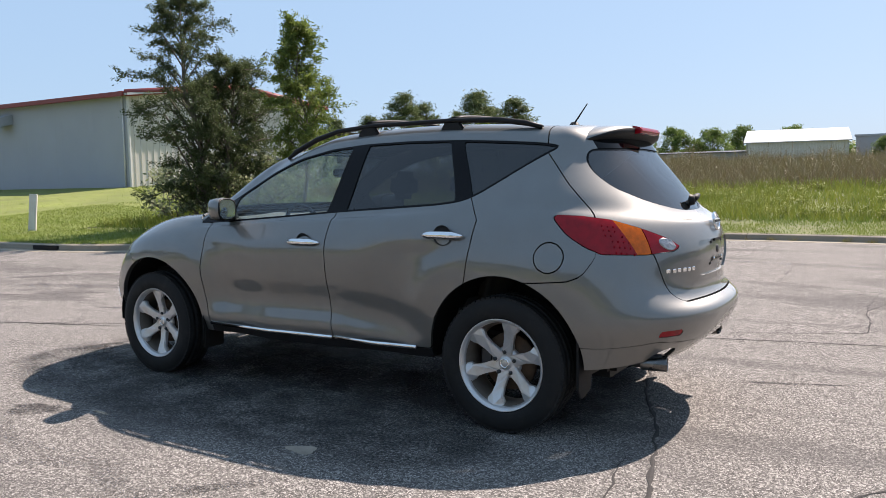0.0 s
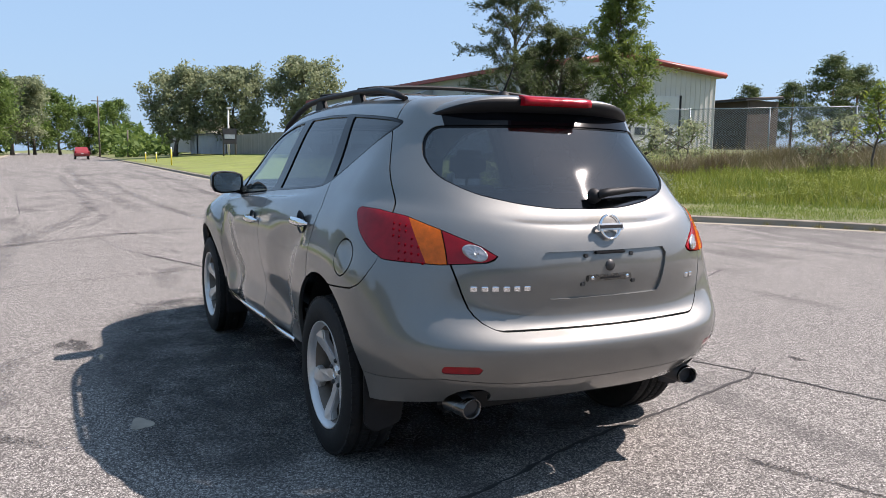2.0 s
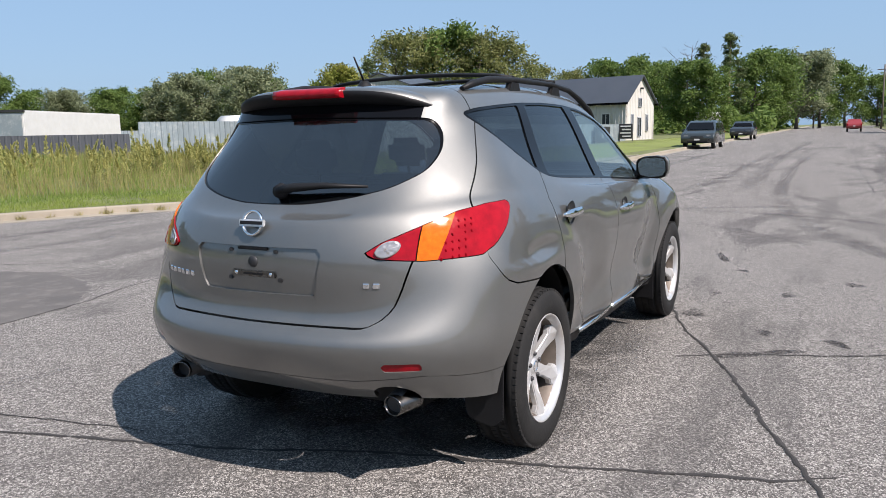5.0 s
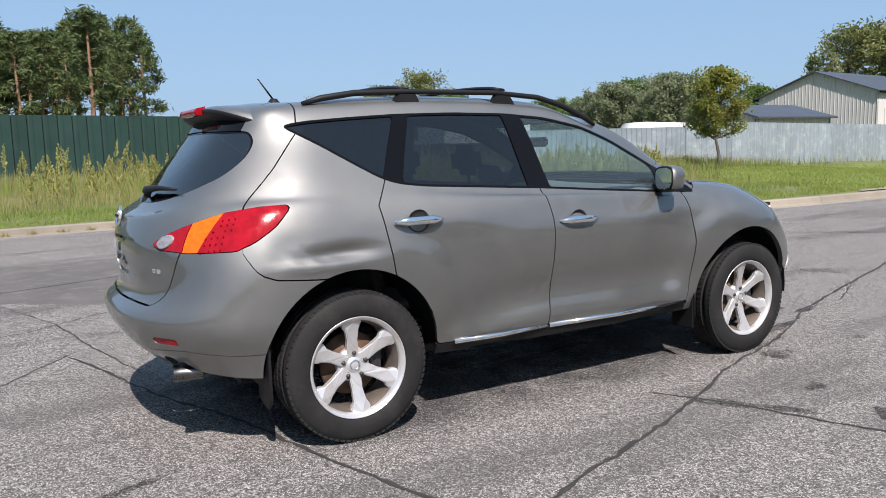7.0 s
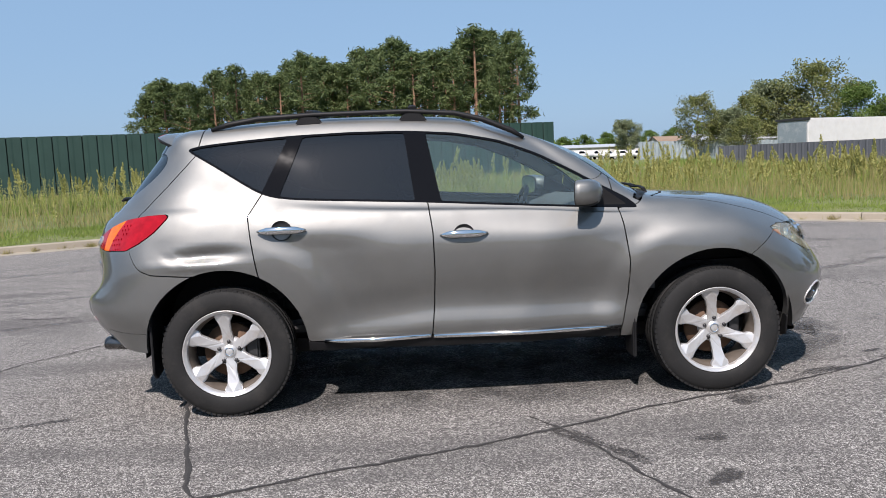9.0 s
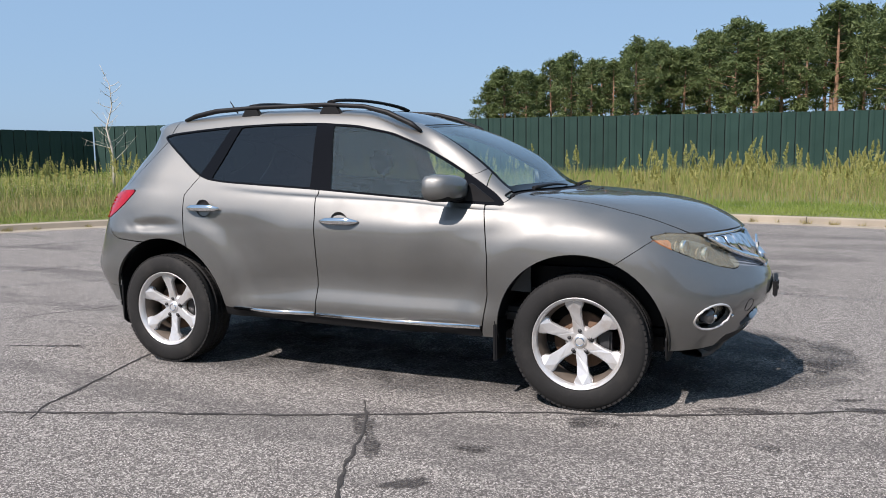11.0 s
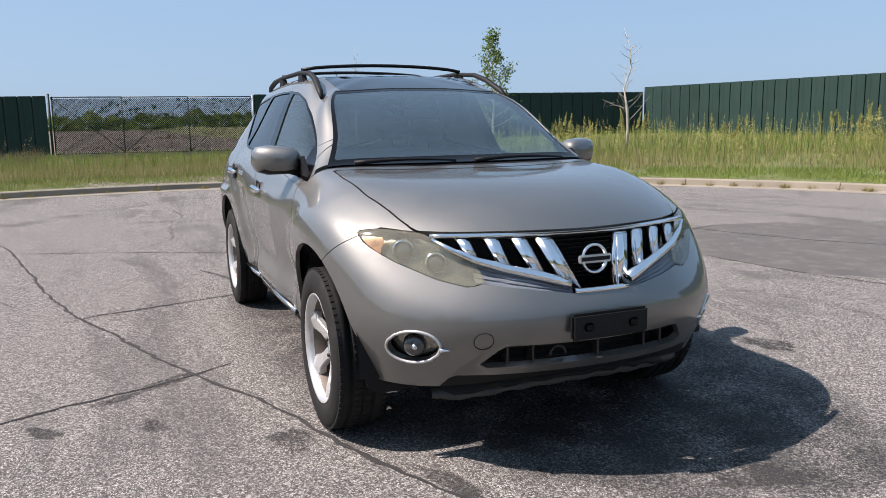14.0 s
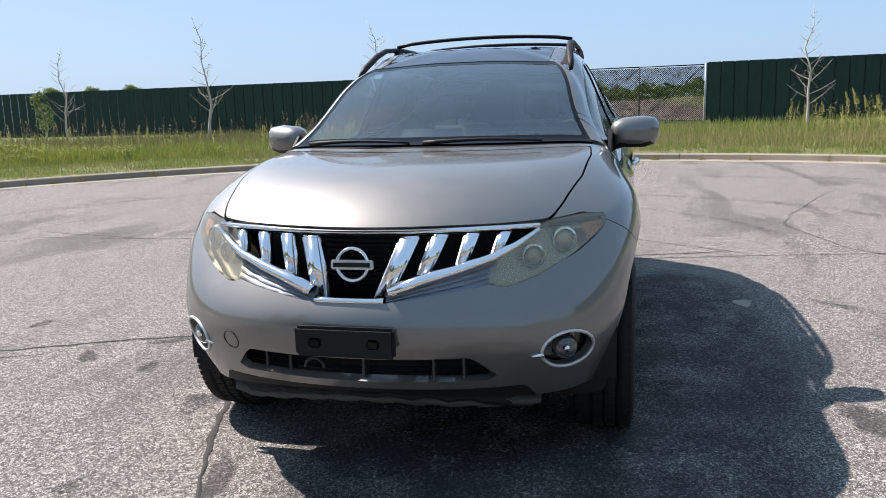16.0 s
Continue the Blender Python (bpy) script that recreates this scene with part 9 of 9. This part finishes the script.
def build_east_street():
    house = gable_house("brown_roof_house", "low house with a brown shingle roof", 118, -21, 10, 14, 9, 2.9, 5.0, WHITE_WALL, BROWN_ROOF, 1.6)
    shed = gable_house("utility_shed", "small pale shed by the fence", 104, -17.6, 0, 5, 4, 2.4, 2.7, GREY_WALL, DARK_ROOF, 1.4)
    put("shed_door", block(-1.0, .2, -2.1, -2.0, 0, 2.1), WHITE_PAINT, shed)
    board = empty("notice_board", "dark notice board on two posts", "sign")
    put("board_face", block(88.9, 89.0, -18.1, -16.5, 2.6, 4.4, .02), DARK_STEEL, board)
    for y in (-18.0, -16.6):
        put("board_post", tube([(89.05, y, .8), (89.05, y, 4.4)], .09, 6), BARK, board)
    put("board_line", block(88.86, 88.9, -17.9, -16.7, 3.2, 3.7), GALV, board)
    lamp = empty("lamp_post", "white lamp post by the fence", "street lamp")
    put("pole", tube([(92, -17.8, 1.2), (92, -17.8, 6.9)], .11, 8), WHITE_PAINT, lamp)
    put("lamp_head", block(91.3, 92.1, -18.0, -17.6, 6.8, 7.0, .03), WHITE_PAINT, lamp)
    for i, (x, y, h) in enumerate(((64, -7.3, 1.5), (80, -8.0, 1.0), (86, -7.6, 1.0))):
        m = put("marker_post", tube([(x, y, float(lawn_z(x, y)) - .2), (x, y, float(lawn_z(x, y)) + h)], .06, 8), YELLOW_PAINT)
        tagged(m, "yellow utility marker post in the lawn", "post")
        put("marker_cap", lathe([(.001, .03), (.07, .02), (.075, -.1)], 10, "z"), WHITE_PAINT, m, "", Matrix.Translation((x, y, float(lawn_z(x, y)) + h)))
    z = float(lawn_z(17.95, -7.7))
    w = put("white_stake", block(-.10, .10, -.04, .04, -.15, 1.27 - z, .012), WHITE_PAINT, None, "", Matrix.Translation((17.95, -7.7, z)) @ Matrix.Rotation(radians(38), 4, "Z") @ Matrix.Rotation(radians(-5), 4, "Y"))
    tagged(w, "short leaning white post in the lawn", "post")
    for x, y, h in ((150, -6.6, 11.5), (188, 5.5, 10.5), (128, -9.5, 5)):
        p = put("utility_pole", tube([(x, y, .3), (x + .1, y, h)], [.17, .11], 8), BARK)
        tagged(p, "wooden utility pole along the street", "pole")
        if h > 6:
            put("cross_arm", block(x - .06, x + .06, y - 1.1, y + 1.1, h - .9, h - .75, .01), BARK, p)
    for x, y, r in ((101, 10.8, .45), (104, 11.0, .4)):
        p = put("wooden_bollard", tube([(x, y, .3), (x, y, 1.5)], .13, 8), BARK)
        tagged(p, "wooden bollard by the workshop drive", "post")
    tr = empty("box_truck", "white box truck body behind the workshop", "truck")
    put("box", block(112, 120, 15.5, 18, 1.4, 3.6, .05), WHITE_PAINT, tr)
    put("wheel", tube([(114, 15.4, 1.0), (114, 18.1, 1.0)], .45, 14), RUBBER, tr)
    put("wheel", tube([(118, 15.4, 1.0), (118, 18.1, 1.0)], .45, 14), RUBBER, tr)


def parked_car(name, label, x, y, ang, paint, kind):
    c = empty(name, label, "car", m=Matrix.Translation((x, y, float(road_z(x)))) @ Matrix.Rotation(radians(ang), 4, "Z"))
    prof = {"van": ([(-2.5, .35), (2.35, .35), (2.5, .55), (2.48, .80), (2.2, 1.0), (1.55, 1.12), (.75, 1.68), (.3, 1.74), (-2.2, 1.72), (-2.5, 1.1)], (1.55, 1.15, .8, 1.63, -2.2), .98),
            "suv": ([(-2.35, .40), (2.25, .40), (2.4, .6), (2.36, .95), (2.1, 1.08), (1.1, 1.14), (.45, 1.68), (-1.9, 1.72), (-2.3, 1.15)], (1.05, 1.17, .45, 1.63, -1.9), .95),
            "pickup": ([(-2.8, .50), (2.6, .45), (2.7, .65), (2.65, 1.0), (1.4, 1.12), (.7, 1.72), (-.6, 1.74), (-.95, 1.12), (-2.8, 1.12)], (1.25, 1.16, .7, 1.67, -.6), .96)}[kind]
    out, (gx, gz, tx, tz, rx), hw = prof
    bm = bmesh.new()
    rows = []
    for s in (-1, -.97, .97, 1):
        rows.append([bm.verts.new((px, s * (hw - max(0, pz - 1.0) * .26), pz)) for px, pz in out])
    for a, b in zip(rows, rows[1:]):
        for i in range(len(out)):
            bm.faces.new((a[i], a[(i + 1) % len(out)], b[(i + 1) % len(out)], b[i]))
    bm.faces.new(rows[0][::-1])
    bm.faces.new(rows[-1])
    bmesh.ops.recalc_face_normals(bm, faces=bm.faces)
    soften(bm, .06, 3, 25)
    body = put("body", shade(bm), paint, c)
    scr = bmesh.new()
    dx, dz = tx - gx, tz - gz
    n = Vector((-dz, 0, dx)).normalized() * -.012
    wlo, whi = hw - .12, hw - .28
    scr.faces.new([scr.verts.new((gx - n.x + dx * w + .0, s, gz - n.z + dz * w)) for w, s in ((.06, -wlo), (.06, wlo), (.94, whi), (.94, -whi))])
    bmesh.ops.translate(scr, vec=(.03, 0, .03), verts=scr.verts)
    put("windscreen", scr, GLOSS_BLACK, body)
    for s in (-1, 1):
        w = bmesh.new()
        w.faces.new([w.verts.new((px, s * (hw - (pz - 1.0) * .26 + .008), pz)) for px, pz in ((gx - .35, 1.14), (tx - .1, 1.58), (rx + .25, 1.58), (rx + .05, 1.14))])
        put("side_window", w, GLOSS_BLACK, body)
        put("headlamp", block(out[2][0] - .28, out[2][0] - .02, s * (hw - .30) - .17, s * (hw - .30) + .17, .70, .86, .04), CLEAR_LENS, body)
        put("tail_lamp", block(out[0][0] - .02, out[0][0] + .12, s * (hw - .12) - .09, s * (hw - .12) + .09, .85, 1.1, .02), RED_LENS, body)
        put("door_mirror", block(gx - .55, gx - .38, s * (hw + .08) - .10, s * (hw + .08) + .10, 1.08, 1.22, .03), paint, body)
        for wx in (-1.5, 1.5):
            wh = put("wheel", lathe([(.01, -.11), (.20, -.11), (.33, -.10), (.345, -.07), (.345, .07), (.33, .10), (.20, .11), (.01, .11)], 24, "y"), RUBBER, c, "", Matrix.Translation((wx, s * (hw - .13), .345)))
            put("rim", lathe([(.01, s * .118), (.19, s * .116), (.215, s * .10)], 20, "y"), ALLOY, wh)
    put("grille", block(out[2][0] - .10, out[2][0] + .01, -.42, .42, .62, .80, .03), DARK_STEEL, body)
    put("bumper_intake", block(out[2][0] - .10, out[2][0] - .01, -.6, .6, .38, .52, .03), BLACK, body)
    put("number_plate", block(out[2][0] - .02, out[2][0] + .02, -.16, .16, .52, .62, .004), WHITE_PAINT, body)
    put("rear_plate", block(out[0][0] - .02, out[0][0] + .02, -.16, .16, .75, .87, .004), WHITE_PAINT, body)
    return c


def build_gravel():
    """Loose pale stones spilled over the kerb on the west side."""
    rng = np.random.default_rng(77)
    n = 3400
    x = -13.8 - np.abs(rng.normal(0, 1.9, n)) * rng.random(n) ** .5
    y = rng.normal(-.6, 1.5, n) + (x + 15.6) * -.2
    ok = x < -13.75
    x, y = x[ok], y[ok]
    n = len(x)
    z = lawn_z(x, y) + .012
    s = .010 + .022 * rng.random(n)
    o = np.array([(1, 0, 0), (0, 1, 0), (-1, 0, 0), (0, -1, 0), (0, 0, .8), (0, 0, -.8)], float)
    v = np.column_stack([x, y, z])[:, None, :] + o[None] * (s[:, None, None] * (.7 + .6 * rng.random((n, 6, 1))))
    f = np.array([(0, 1, 4), (1, 2, 4), (2, 3, 4), (3, 0, 4), (1, 0, 5), (2, 1, 5), (3, 2, 5), (0, 3, 5)])
    fs = (np.arange(n)[:, None, None] * 6 + f[None]).reshape(-1, 3)
    tagged(put("gravel", mesh_arrays("gravel", v.reshape(-1, 3), fs), STONES), "loose pale stones spilled on the verge", "gravel", kind="stuff")


build_fences()
build_grey_building()
build_north_buildings()
build_south_buildings()
build_east_street()
parked_car("minivan", "grey-green minivan parked at the kerb", 48.0, 6.35, 180, VAN_PAINT, "van")
parked_car("parked_suv", "dark SUV parked at the kerb behind the minivan", 74, 6.9, 180, DARK_PAINT, "suv")
parked_car("pickup_truck", "red pickup truck parked at the far kerb", 118, -2.4, 0, RED_PAINT, "pickup")
lot = parked_car("lot_pickup", "white pickup in a distant parking lot", *at_bearing(78.6, 150, (-.3, -5.3)), 15, WHITE_PAINT, "pickup")
lot.location.z = float(lawn_z(*lot.location[:2]))
for k in range(7):
    x, y = at_bearing(77.9 - .95 * k, 150 + 3 * (k % 3), (-.3, -5.3))
    copy_thing(lot, Matrix.Translation((x, y, float(lawn_z(x, y)))) @ Matrix.Rotation(radians(15 + 20 * (k % 3)), 4, "Z"))
build_gravel()
